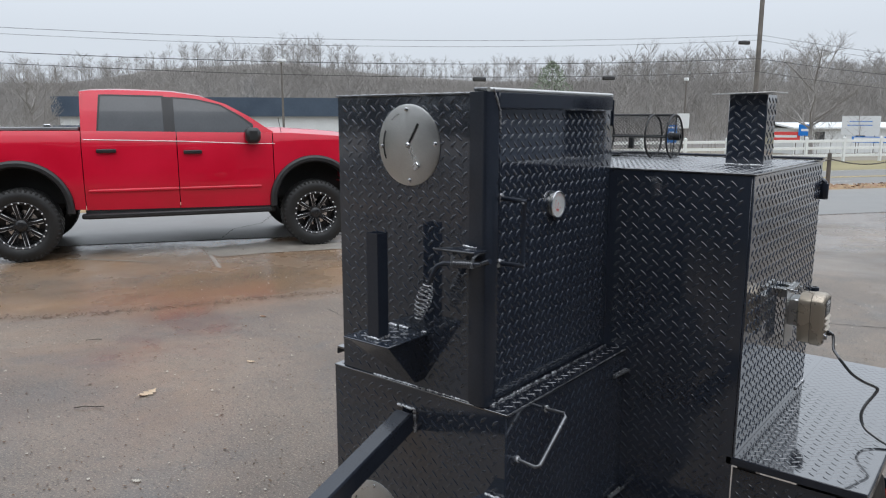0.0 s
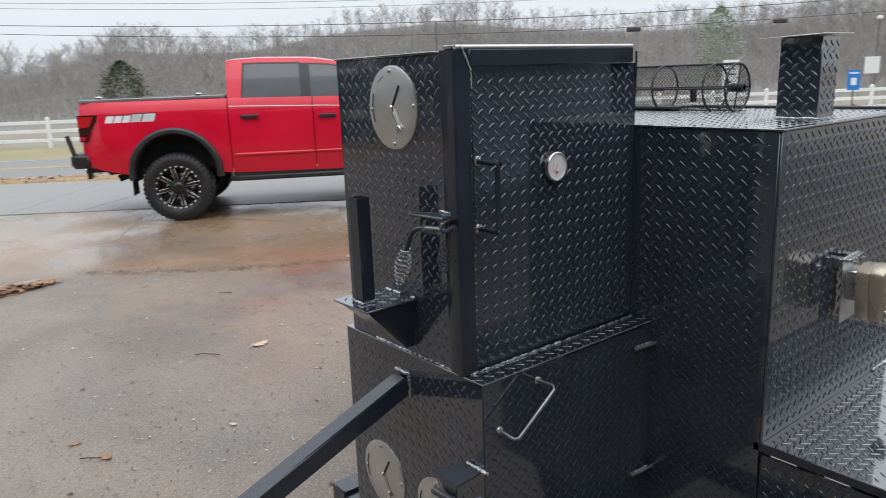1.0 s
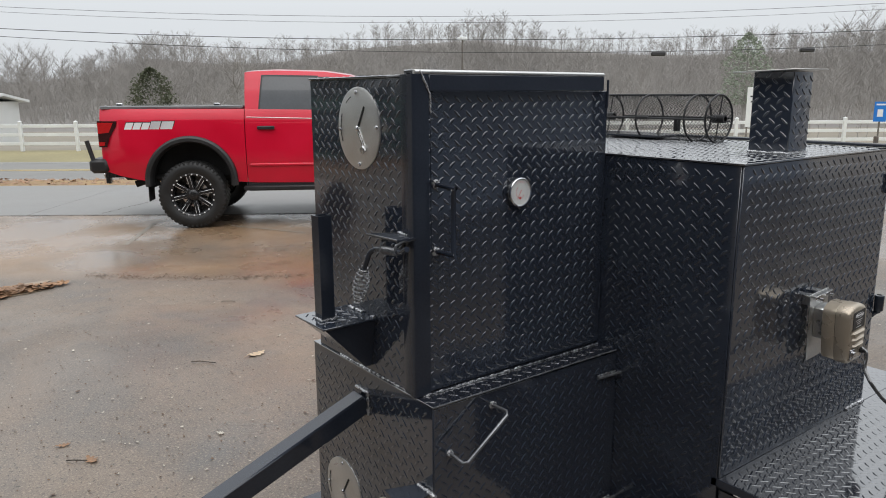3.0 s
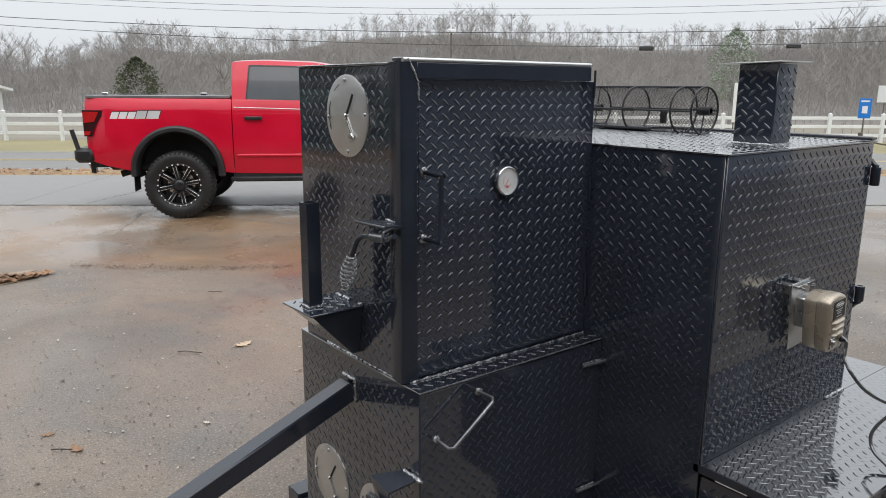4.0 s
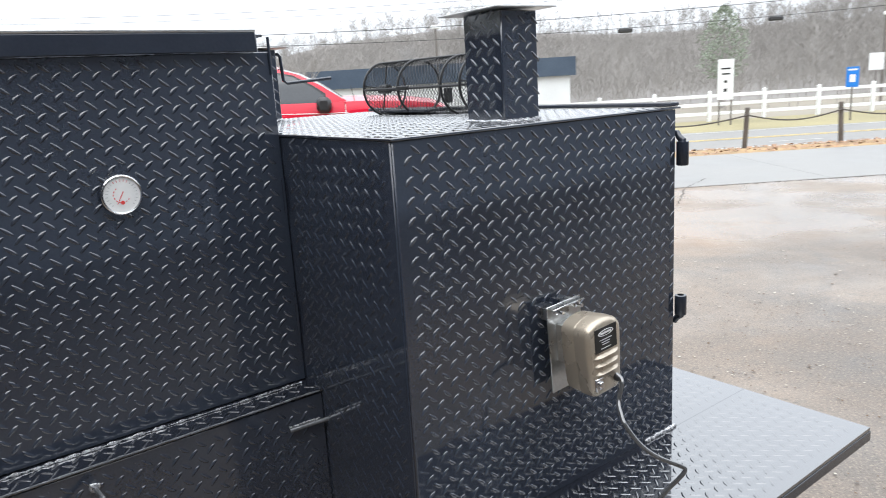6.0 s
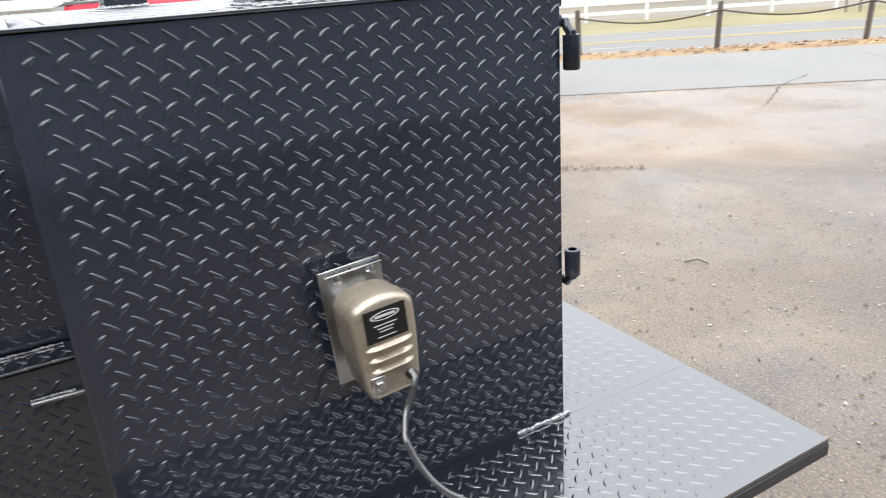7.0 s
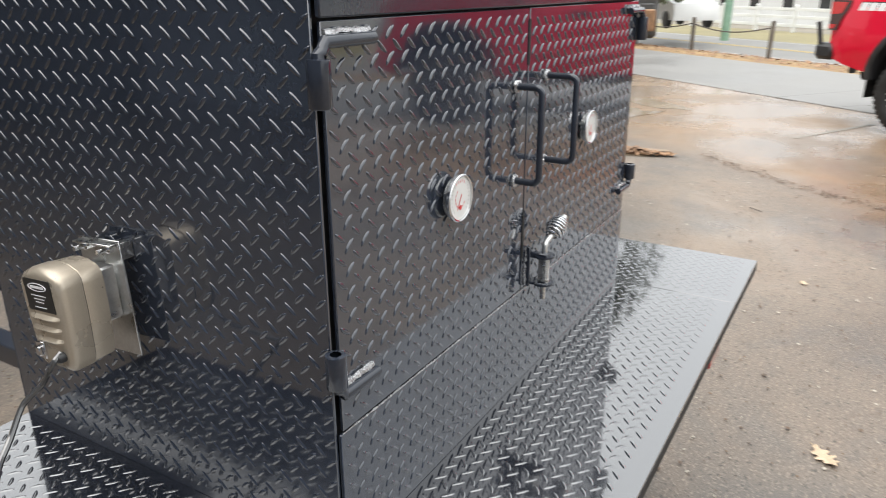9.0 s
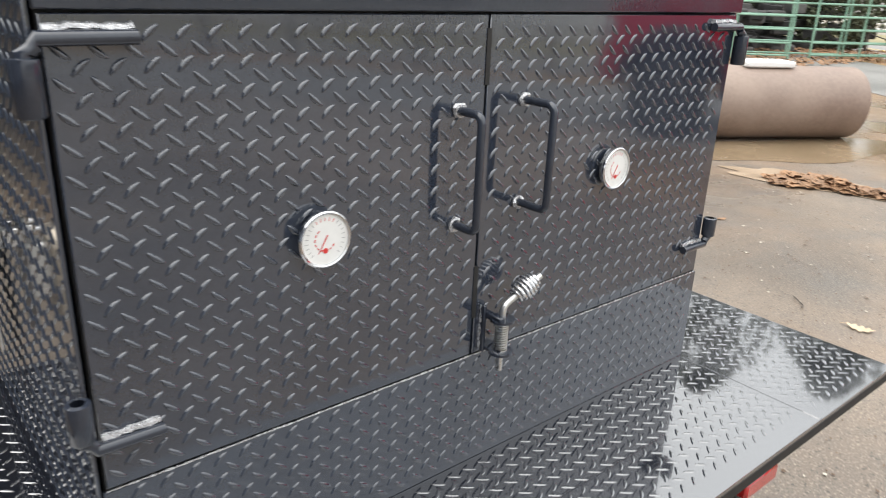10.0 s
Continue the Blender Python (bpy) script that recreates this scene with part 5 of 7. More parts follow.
def tongue():
    """Sloping square brace from the firebox to the drawbar."""
    h = 0.0255
    a, b = Vector((-0.885, 1.684, 0.975)), Vector((-0.885, 0.15, 0.385))
    way = (b - a).normalized()
    m = Matrix.Translation(a) @ way.to_track_quat("Y", "Z").to_matrix().to_4x4()
    brace = part("brace", Shape().box(-h, h, 0, (b - a).length, -h, h, 0.004, m), BLACK_BAR, trailer, "square black steel brace")
    part("weld", bead([(-0.913, 1.683, 1.005), (-0.857, 1.683, 1.005), (-0.857, 1.683, 0.945)], 0.0045, 0.006, seed=81), WELD, brace)
    part("drawbar", Shape().box(-0.925, -0.845, -0.55, 1.70, 0.30, 0.38, 0.005), BLACK_BAR, trailer)
    part("coupler", Shape().box(-0.93, -0.84, -0.75, -0.54, 0.30, 0.36, 0.015), BLACK_BAR, trailer)
    leg = part("jack_leg", Shape().tube([(-0.885, -0.30, 0.02), (-0.885, -0.30, 0.55)], 0.03, 14), BLACK_BAR, trailer)
    part("jack_foot", Shape().lathe([(0.0, 0.0), (0.08, 0.0), (0.08, 0.006), (0.0, 0.02)], Matrix.Translation((-0.885, -0.30, 0.0)), 20), BLACK_BAR, leg)


tongue()


def basket():
    """Round wire rotisserie basket lying on the cabinet roof."""
    cx, cy, r = -0.93, 2.872, 0.073
    cz = CZ1 + 0.0015 + r * math.cos(math.pi / 8) + 0.003
    bk = thing("rotisserie_basket", None, None, "black wire mesh rotisserie basket lying on the roof", "rotisserie basket", at=(cx, cy, CZ1 + 0.001))
    x0, x1 = -1.135, -0.705

    def ring(x, wire):
        pts = []
        for i in range(32):
            a = 2 * math.pi * i / 32
            pts.append((x, cy + r * math.cos(a), cz + r * math.sin(a)))
        return Shape().tube(pts, wire, 8, closed=True)
    for x in (x0, x0 + 0.17, x1):
        part("hoop", ring(x, 0.0034), TRIM, bk)
    part("hoop", ring(x1 - 0.075, 0.0034), TRIM, bk)
    for a in (0, 90, 180, 270):
        y, z = cy + r * math.cos(radians(a)), cz + r * math.sin(radians(a))
        part("rod", Shape().tube([(x0, y, z), (x1, y, z)], 0.0034, 8), TRIM, bk)
    for x in (x0, x1):
        for a in range(0, 360, 90):
            part("spoke", Shape().tube([(x, cy, cz), (x, cy + r * math.cos(radians(a + 80)), cz + r * math.sin(radians(a + 80)))], 0.0022, 6), TRIM, bk)
        s = 1 if x == x1 else -1
        part("hub", Shape().lathe([(0.008, -0.02), (0.013, -0.02), (0.013, 0.022), (0.008, 0.022)], ring_m((x, cy, cz), (s, 0, 0)), 16), TRIM, bk)
    # diamond mesh wrapped round, as two sets of helical wires
    g = Shape()
    n = 30
    for hand in (1, -1):
        for i in range(n):
            a0 = 2 * math.pi * i / n
            pts = []
            for j in range(25):
                t = j / 24
                a = a0 + hand * t * 2 * math.pi * 1.1
                pts.append((x0 + (x1 - x0) * t, cy + (r - 0.002) * math.cos(a), cz + (r - 0.002) * math.sin(a)))
            g.tube(pts, 0.0007, 3, caps=False)
    for x in (x0, x1):
        for k in range(-9, 10):
            o = k * 0.0085
            hlen = math.sqrt(max(0, (r - 0.003) ** 2 - o * o))
            for sgn in (1, -1):
                c, s = math.cos(sgn * 0.6), math.sin(sgn * 0.6)
                p = [(-hlen, o), (hlen, o)]
                g.tube([(x, cy + a * c - b * s, cz + a * s + b * c) for a, b in p], 0.0007, 3, caps=False)
    part("wire_mesh", g, TRIM, bk, "fine black expanded mesh")
    latch = Shape().box(-0.965, -0.915, cy - r - 0.006, cy - r + 0.004, cz - 0.005, cz + 0.006, 0.002)
    part("clasp", latch, TRIM, bk)
    part("bracket", Shape().box(-0.88, -0.865, cy + r * 0.2, cy + r * 0.2 + 0.02, cz - 0.045, cz - 0.005, 0.002), TRIM, bk)
    part("pan", Shape().box(-1.11, -0.89, cy - 0.045, cy + 0.055, CZ1 + 0.0065, CZ1 + 0.015, 0.004), BLACK_BAR, bk)


basket()

# ---- the red pickup ----
def pickup():
    """Crew-cab pickup. Local x runs forward from the rear axle, y to its left, z up."""
    truck = thing("pickup_truck", None, None, "red four-door pickup on big black wheels parked on wet concrete", "pickup truck")
    belt = [(0.70, 1.505), (1.8, 1.475), (2.75, 1.43), (3.05, 1.43)]
    roof = [(0.70, 2.030), (0.80, 2.046), (1.12, 2.058), (1.75, 2.040), (2.08, 1.995), (2.41, 1.894), (2.68, 1.745), (2.97, 1.545)]
    rail = [(-1.12, 1.555), (0.72, 1.545), (2.98, 1.505), (3.25, 1.500), (3.81, 1.462), (4.10, 1.420), (4.30, 1.33)]
    sill = [(-1.12, 0.90), (-1.08, 0.76), (-0.90, 0.70), (-0.55, 0.62), (0.62, 0.60), (0.8, 0.585), (2.9, 0.56), (3.05, 0.60), (3.95, 0.82), (4.3, 0.86)]

    def width(x, z):
        w = along([(0.3, 0.90), (0.56, 0.955), (0.80, 0.985), (0.84, 1.0), (1.05, 1.003), (1.28, 0.996), (1.42, 0.985), (1.50, 0.96), (1.56, 0.93)], z)
        w -= 0.16 * max(0, x - 3.75) ** 2 / 0.3
        return w - 0.05 * max(0, -0.75 - x) ** 2 / 0.1

    def upper(x, z):
        """Half width of the glasshouse."""
        return along([(1.40, 0.945), (1.52, 0.925), (1.75, 0.855), (2.0, 0.755), (2.06, 0.71)], z) - 0.02 * max(0, x - 2.3)

    def bottom(x):
        z = along(sill, x)
        for c in (0.0, 3.5):
            d = abs(x - c)
            if d < 0.545:
                z = max(z, 0.62 + math.sqrt(0.545 ** 2 - d * d))
        return z

    def side_panel(name, xa, xb, sg, nx, nz=14, cut=None, inset=0.0):
        g = Shape()

        def at(a, b):
            x = xa + (xb - xa) * a
            z = bottom(x) + (along(rail, x) - bottom(x)) * b
            if cut:
                x += cut(z) * (1 - a)
            return Vector((x, sg * (width(x, z) - inset), z))
        g.grid(at if sg < 0 else (lambda a, b: at(a, 1 - b)), nx, nz)
        # return flange, so that the panel has depth at its edges
        k = nz + 1
        n0 = len(g.v)
        rim = [i * k for i in range(nx + 1)] + [nx * k + j for j in range(1, k)] + [i * k + nz for i in range(nx - 1, -1, -1)] + [j for j in range(nz - 1, 0, -1)]
        inner = [(g.v[i][0], g.v[i][1] - sg * 0.035, g.v[i][2]) for i in rim]
        g.v.extend(inner)
        m = len(rim)
        for i in range(m):
            f = (rim[i], n0 + i, n0 + (i + 1) % m, rim[(i + 1) % m])
            g.f.append(f)
            g.k.append(0)
        return local_part(name, g, RED, truck, angle=50)

    def bow(z):
        return 0.085 * max(0.0, (1.02 - z) / 0.45) ** 1.6

    for sg in (-1, 1):
        bed = side_panel("bed_side", -1.115, 0.708, sg, 60)
        rear = side_panel("rear_door", 0.722, 1.788, sg, 20, cut=bow)
        side_panel("cab_corner", 0.716, 0.86, sg, 4, inset=0.007)
        front = side_panel("front_door", 1.798, 2.965, sg, 20)
        fender = side_panel("front_fender", 2.976, 4.24, sg, 44)
        # glasshouse shell
        g = Shape()

        def house(a, b):
            x = 0.715 + (2.985 - 0.715) * a
            z0, z1 = along(rail, x) - 0.035, along(roof, x) - 0.02
            z = z0 + (max(z1, z0 + 0.005) - z0) * b
            return Vector((x, sg * upper(x, z), z))
        g.grid(house if sg < 0 else (lambda a, b: house(a, 1 - b)), 46, 10)
        cab = local_part("cab_side", g, RED, truck, angle=60)

        def pane(name, hi, xa, xb, lean_a, lean_b, proud, mat, grow):
            w = Shape()

            def at(a, b):
                z0 = along(belt, xa + (xb - xa) * a) + 0.012 - grow
                z1 = along(hi, xa + (xb - xa) * a) + grow
                z = z0 + (z1 - z0) * b
                x = xa - grow + (xb - xa + 2 * grow) * a + lean_a * b * (1 - a) + lean_b * b * a
                return Vector((x, sg * (upper(x, z) + proud), z))
            w.grid(at if sg < 0 else (lambda a, b: at(a, 1 - b)), 20, 8)
            return local_part(name, w, mat, cab, angle=60)
        top_r = [(0.8, 1.953), (1.0, 1.960), (1.7, 1.948)]
        top_f = [(1.75, 1.938), (2.05, 1.915), (2.34, 1.845), (2.58, 1.70), (2.76, 1.56)]
        pane("window_trim", top_r, 0.905, 1.655, 0.045, -0.01, 0.004, TRIM, 0.022)
        pane("rear_window", top_r, 0.905, 1.655, 0.045, -0.01, 0.008, GLASS_TINT, 0.0)
        pane("window_trim", top_f, 1.782, 2.715, 0.0, 0.0, 0.004, TRIM, 0.022)
        pane("front_window", top_f, 1.782, 2.715, 0.0, 0.0, 0.008, GLASS_TINT, 0.0)
        pane("pillar_trim", [(1.60, 1.950), (1.80, 1.938)], 1.660, 1.780, -0.006, 0.0, 0.005, TRIM, 0.012)
        # handles in dished cups
        for x in (0.985, 1.975):
            d = rear if x < 1.5 else front
            z = 1.305 if x < 1.5 else 1.278
            y = sg * width(x, z)
            local_part("handle", Shape().box(x - 0.11, x + 0.11, y - 0.004, y + sg * 0.045, z - 0.024, z + 0.022, 0.016), TRIM, d)
            local_part("handle_cup", Shape().lathe([(0.0, 0.002), (0.8, 0.002), (1.0, 0.0)], ring_m((x, y, z), (0, sg, 0)) @ Matrix.Diagonal((0.14, 0.055, 1, 1)), 24), RED, d)
        # raised moulding line on the doors
        for xa, xb, d in ((0.76, 1.783, rear), (1.803, 2.80, front)):
            pts = [(xa + (xb - xa) * i / 8, sg * (width(xa + (xb - xa) * i / 8, 0.822) - 0.008), 0.822) for i in range(9)]
            local_part("moulding", Shape().tube(pts, [0.020] + [0.025] * 7 + [0.020], 14), RED, d)
        # rocker and step bar
        local_part("rocker", Shape().box(0.70, 2.98, sg * 0.90 - 0.05, sg * 0.90 + 0.05, 0.47, 0.60, 0.02), TRIM, truck)
        local_part("step_bar", Shape().box(0.66, 2.92, sg * 0.975 - 0.055, sg * 0.975 + 0.055, 0.485, 0.545, 0.022), TRIM, truck)
        # wheel-arch flares and liners
        for c in (0.0, 3.5):
            g = Shape()
            k = 40
            sec = [(0.497, 0.90), (0.500, 1.015), (0.520, 1.048), (0.560, 1.050), (0.586, 1.030), (0.592, 0.985)]
            verts, faces = [], []
            for i in range(k + 1):
                a = radians(-6 + 192 * i / k)
                for r, y in sec:
                    verts.append(Vector((c + r * math.cos(a), sg * (y - (0.05 if c > 1 and math.cos(a) > 0.4 else 0.0) * max(0, math.cos(a) - 0.4)), 0.62 + r * math.sin(a))))
            q = len(sec)
            for i in range(k):
                for j in range(q - 1):
                    f = (i * q + j, i * q + j + 1, (i + 1) * q + j + 1, (i + 1) * q + j)
                    faces.append(f if sg > 0 else f[::-1])
            flare = local_part("wheel_flare", g.add(verts, faces), TRIM, truck, "black plastic wheel-arch flare")
            g = Shape()
            verts = [Vector((c + 0.53 * math.cos(a), sg * y, 0.62 + 0.53 * math.sin(a))) for a in [radians(-10 + 200 * i / 24) for i in range(25)] for y in (0.55, 0.99)]
            local_part("liner", g.add(verts, [(2 * i, 2 * i + 1, 2 * i + 3, 2 * i + 2) for i in range(24)]), DARK, flare)
        # pale bar drawn as the highlight along the shoulder crease
        run = [(x, along(belt, x) - 0.062) for x in (0.74, 1.1, 1.5, 1.9, 2.3, 2.7, 3.0)]
        local_part("shoulder_glint", Shape().tube([(x, sg * (width(x, z) + 0.001), z) for x, z in run], 0.0045, 6), MILLED, truck)
        # mirror
        my = sg * 1.06
        mir = local_part("mirror", Shape().box(2.62, 2.80, my - 0.13, my + 0.11, 1.385, 1.575, 0.06), TRIM, truck, "black door mirror")
        local_part("mirror_arm", Shape().tube([(2.72, sg * 0.90, 1.43), (2.71, sg * 1.0, 1.44)], 0.03, 10), TRIM, mir)
        local_part("turn_lamp", Shape().box(2.800, 2.806, my - 0.10, my + 0.08, 1.50, 1.52, 0.003), LAMP_CLEAR, mir)
        # tail lamp wrapping the corner
        g = Shape()
        prof = [(-1.125, 1.405), (-0.885, 1.402), (-0.90, 1.33), (-0.985, 1.20), (-1.03, 1.075), (-1.125, 1.075)]
        g.prism(prof, 0.03, Matrix(((1, 0, 0, 0), (0, 0, sg, sg * 0.962), (0, 1, 0, 0), (0, 0, 0, 1))))
        tl = local_part("tail_lamp", g, LAMP_SMOKE, truck, "smoked tail lamp with red lens")
        g = Shape()
        g.prism([(-1.122, 1.385), (-0.93, 1.382), (-0.99, 1.26), (-1.122, 1.245)], 0.004, Matrix(((1, 0, 0, 0), (0, 0, sg, sg * 0.993), (0, 1, 0, 0), (0, 0, 0, 1))))
        local_part("lens", g, LAMP_RED, tl)
        g = Shape()
        g.prism([(-1.122, 1.14), (-1.04, 1.14), (-1.06, 1.09), (-1.122, 1.09)], 0.004, Matrix(((1, 0, 0, 0), (0, 0, sg, sg * 0.993), (0, 1, 0, 0), (0, 0, 0, 1))))
        local_part("lens", g, LAMP_RED, tl)
        # head lamp
        head = local_part("head_lamp", Shape().box(4.06, 4.26, sg * 0.78 - 0.13, sg * 0.78 + 0.115, 1.02, 1.25, 0.03), LAMP_CLEAR, truck, "clear head lamp")
        local_part("fog_lamp", Shape().box(4.30, 4.402, sg * 0.74 - 0.10, sg * 0.74 + 0.10, 0.775, 0.825, 0.012), LAMP_CLEAR, truck)
    # plain slanted lettering blocks on the bed side
    for sg in (-1, 1):
        x = -0.80
        for i, (w, mat) in enumerate(((0.09, WHITE_INK), (0.09, WHITE_INK), (0.09, WHITE_INK), (0.12, MILLED), (0.15, MILLED))):
            g = Shape()
            sk = 0.035
            h = 0.085 if i < 3 else 0.10
            z = 1.296
            g.prism([(x, z), (x + w, z), (x + w + sk, z + h), (x + sk, z + h)], 0.003, Matrix(((1, 0, 0, 0), (0, 0, sg, sg * (width(x, 1.33) + 0.001)), (0, 1, 0, 0), (0, 0, 0, 1))))
            block = local_part("decal_block", g, mat, truck)
            e = 0.009
            g = Shape().prism([(x - e * 1.4, z - e), (x + w + e * 0.6, z - e), (x + w + sk + e * 1.4, z + h + e), (x + sk - e * 0.6, z + h + e)], 0.001, Matrix(((1, 0, 0, 0), (0, 0, sg, sg * (width(x, 1.33) - 0.001)), (0, 1, 0, 0), (0, 0, 0, 1))))
            local_part("outline", g, TRIM, block)
            x += w + 0.014
    # roof, glass, hood
    g = Shape()

    def top(a, b):
        x = 0.715 + (2.16 - 0.715) * a
        z = along(roof, x) - 0.02
        y = (2 * b - 1) * upper(x, z)
        return Vector((x, y, z + 0.035 * (1 - (2 * b - 1) ** 2)))
    local_part("roof", g.grid(top, 20, 14), RED, truck, angle=60)
    g = Shape()

    def screen(a, b):
        x = 2.16 + (3.02 - 2.16) * a
        z = along(roof, min(x, 2.97)) - 0.02
        y = (2 * b - 1) * (upper(x, z) - 0.03)
        return Vector((x, y, z + 0.035 * (1 - (2 * b - 1) ** 2) - 0.01))
    local_part("windscreen", g.grid(screen, 16, 12), GLASS_TINT, truck, angle=60)
    g = Shape()
    g.grid(lambda a, b: Vector((0.716 + 0.02 * b, (2 * a - 1) * (0.93 - 0.17 * b), 1.50 + 0.52 * b)), 8, 6)
    back_wall = local_part("cab_back", g, RED, truck)
    g = Shape()
    g.grid(lambda a, b: Vector((0.708 + 0.02 * b, (1 - 2 * a) * (0.80 - 0.12 * b), 1.58 + 0.36 * b)), 8, 4)
    local_part("rear_glass", g, GLASS_TINT, back_wall)
    local_part("brake_lamp", Shape().box(0.70, 0.725, -0.14, 0.14, 2.0, 2.03, 0.004), LAMP_RED, back_wall)
    g = Shape()

    def hood(a, b):
        x = 2.90 + (4.30 - 2.90) * a
        v = 2 * b - 1
        z = along(rail, x)
        y = v * width(x, z) * 0.992
        return Vector((x, y, z - 0.004 + 0.055 * (1 - v ** 4) + 0.012 * (1 if abs(abs(v) - 0.55) < 0.12 else 0)))
    local_part("bonnet", g.grid(hood, 24, 24), RED, truck, angle=60)
    # nose: grille, bumper, skid plate
    local_part("grille", Shape().box(4.12, 4.30, -0.66, 0.66, 0.90, 1.34, 0.04), TRIM, truck)
    for i in range(4):
        local_part("grille_bar", Shape().box(4.29, 4.315, -0.60, 0.60, 0.96 + 0.09 * i, 0.99 + 0.09 * i, 0.008), RIM_BLACK, truck)
    local_part("nose", Shape().box(3.90, 4.22, -0.86, 0.86, 0.84, 1.36, 0.06), RED, truck)
    g = Shape()
    k = 24
    verts, faces = [], []
    for i in range(k + 1):
        t = 2 * i / k - 1
        y = t * 0.955
        x = 4.40 - 0.40 * abs(t) ** 5
        for dx, z in ((-0.20, 0.60), (-0.05, 0.585), (0.0, 0.62), (0.005, 0.80), (-0.02, 0.855), (-0.22, 0.865)):
            verts.append((x + dx, y, z))
    faces = [(i * 6 + j, (i + 1) * 6 + j, (i + 1) * 6 + j + 1, i * 6 + j + 1) for i in range(k) for j in range(5)]
    local_part("front_bumper", g.add(verts, faces), RED, truck, angle=50)
    # bed cover, tailgate, rear bumper, hitch and upright stinger
    local_part("bed_cover", Shape().box(-1.10, 0.690, -0.915, 0.915, 1.548, 1.592, 0.012), VINYL, truck, "black soft bed cover")
    for x in (-0.86, 0.36):
        local_part("cover_clamp", Shape().box(x - 0.04, x + 0.04, -0.90, -0.86, 1.588, 1.625, 0.008), CHROME, truck)
    local_part("tailgate", Shape().box(-1.135, -1.085, -0.80, 0.80, 0.90, 1.545, 0.02), RED, truck)
    local_part("rear_bumper", Shape().box(-1.285, -1.04, -0.98, 0.98, 0.735, 0.925, 0.05), TRIM, truck, "black rear step bumper")
    hitch = local_part("tow_hitch", Shape().box(-1.36, -1.0, -0.04, 0.04, 0.58, 0.66, 0.01).box(-1.40, -1.34, -0.05, 0.05, 0.50, 0.68, 0.01), RIM_BLACK, truck)
    local_part("tow_ball", Shape().lathe([(0, 0.05), (0.018, 0.045), (0.025, 0.03), (0.018, 0.01), (0.012, 0), (0.012, -0.03)], Matrix.Translation((-1.42, 0, 0.60)), 14), CHROME, hitch)
    local_part("stinger_post", Shape().tube([(-1.235, -0.93, 0.91), (-1.295, -0.93, 1.155)], 0.028, 12), TRIM, truck)
    local_part("tail_pipe", Shape().tube([(-0.80, -0.70, 0.560), (-0.62, -0.66, 0.615), (-0.3, -0.6, 0.66)], 0.045, 14), DARK, truck)
    for sg in (-1, 1):
        local_part("mud_flap", Shape().box(-0.565, -0.555, sg * 0.86 - 0.13, sg * 0.86 + 0.13, 0.36, 0.70, 0.003), DARK, truck)
    # Dark blocks fill the body so that gaps and arches look shaded.
    local_part("underbody", Shape().box(-1.0, 4.0, -0.60, 0.60, 0.60, 1.30, 0.05), DARK, truck)
    local_part("bed_floor", Shape().box(-1.08, 0.70, -0.88, 0.88, 1.20, 1.30, 0.02), DARK, truck)
    local_part("cabin_filler", Shape().box(0.76, 2.94, -0.84, 0.84, 0.66, 1.44, 0.02), DARK, truck)
    local_part("bay_filler", Shape().box(3.0, 4.05, -0.50, 0.50, 0.62, 1.40, 0.05), DARK, truck)
    local_part("rear_axle", Shape().tube([(0, -0.8, 0.44), (0, 0.8, 0.44)], 0.06, 12).lathe([(0, 0.16), (0.1, 0.13), (0.16, 0), (0.1, -0.13), (0, -0.16)], Matrix.Translation((0, 0, 0.44)), 16), DARK, truck)
    local_part("front_axle", Shape().tube([(3.5, -0.8, 0.44), (3.5, 0.8, 0.44)], 0.05, 12), DARK, truck)
    local_part("antenna", Shape().tube([(3.10, -0.90, 1.48), (3.06, -0.91, 1.70)], 0.004, 6), TRIM, truck)
    # wheels
    for wx in (0.0, 3.5):
        for sg in (-1, 1):
            c, ax = (wx, sg * 0.89, 0.44), (0, sg, 0)
            wheel, m = road_wheel(0.442, 0.30, 0.278, 8, truck, c, ax, True)
            m = m @ Matrix.Diagonal((1.035, 1.035, 1.0, 1.0))
            local_part("rim", Shape().lathe([(0.266, -0.12), (0.262, 0.05), (0.268, 0.118), (0.276, 0.128), (0.268, 0.132), (0.250, 0.120), (0.240, 0.09), (0.235, -0.02), (0.0, -0.03)], m, 48), RIM_BLACK, wheel)
            for i in range(8):
                g, g2 = Shape(), Shape()
                q = m @ Matrix.Rotation(2 * math.pi * (i + 0.25) / 8, 4, "Z")
                verts = [(0.05, -0.034, 0.085), (0.245, -0.030, 0.108), (0.245, 0.030, 0.108), (0.05, 0.034, 0.085), (0.05, -0.022, 0.098), (0.245, -0.020, 0.120), (0.245, 0.020, 0.120), (0.05, 0.022, 0.098)]
                fs = [(4, 5, 6, 7), (0, 1, 5, 4), (2, 3, 7, 6), (1, 2, 6, 5), (3, 0, 4, 7), (3, 2, 1, 0)]
                g.add([q @ Vector(v) for v in verts], fs)
                for s2 in (-1, 1):
                    vv = [(0.085, s2 * 0.0165, 0.1022), (0.238, s2 * 0.0170, 0.1207), (0.238, s2 * 0.0225, 0.1192), (0.085, s2 * 0.0215, 0.1002)]
                    vv = [q @ Vector(v) for v in vv]
                    g2.add(vv, [(0, 1, 2, 3)] if s2 > 0 else [(3, 2, 1, 0)])
                local_part("spoke", g, RIM_BLACK, wheel)
                local_part("milled_edge", g2, MILLED, wheel)
            g = Shape()
            for i in range(24):
                g.lathe([(0.0115, 0), (0.010, 0.006), (0, 0.009)], m @ Matrix.Rotation(2 * math.pi * i / 24, 4, "Z") @ Matrix.Translation((0.262, 0, 0.126)), 7)
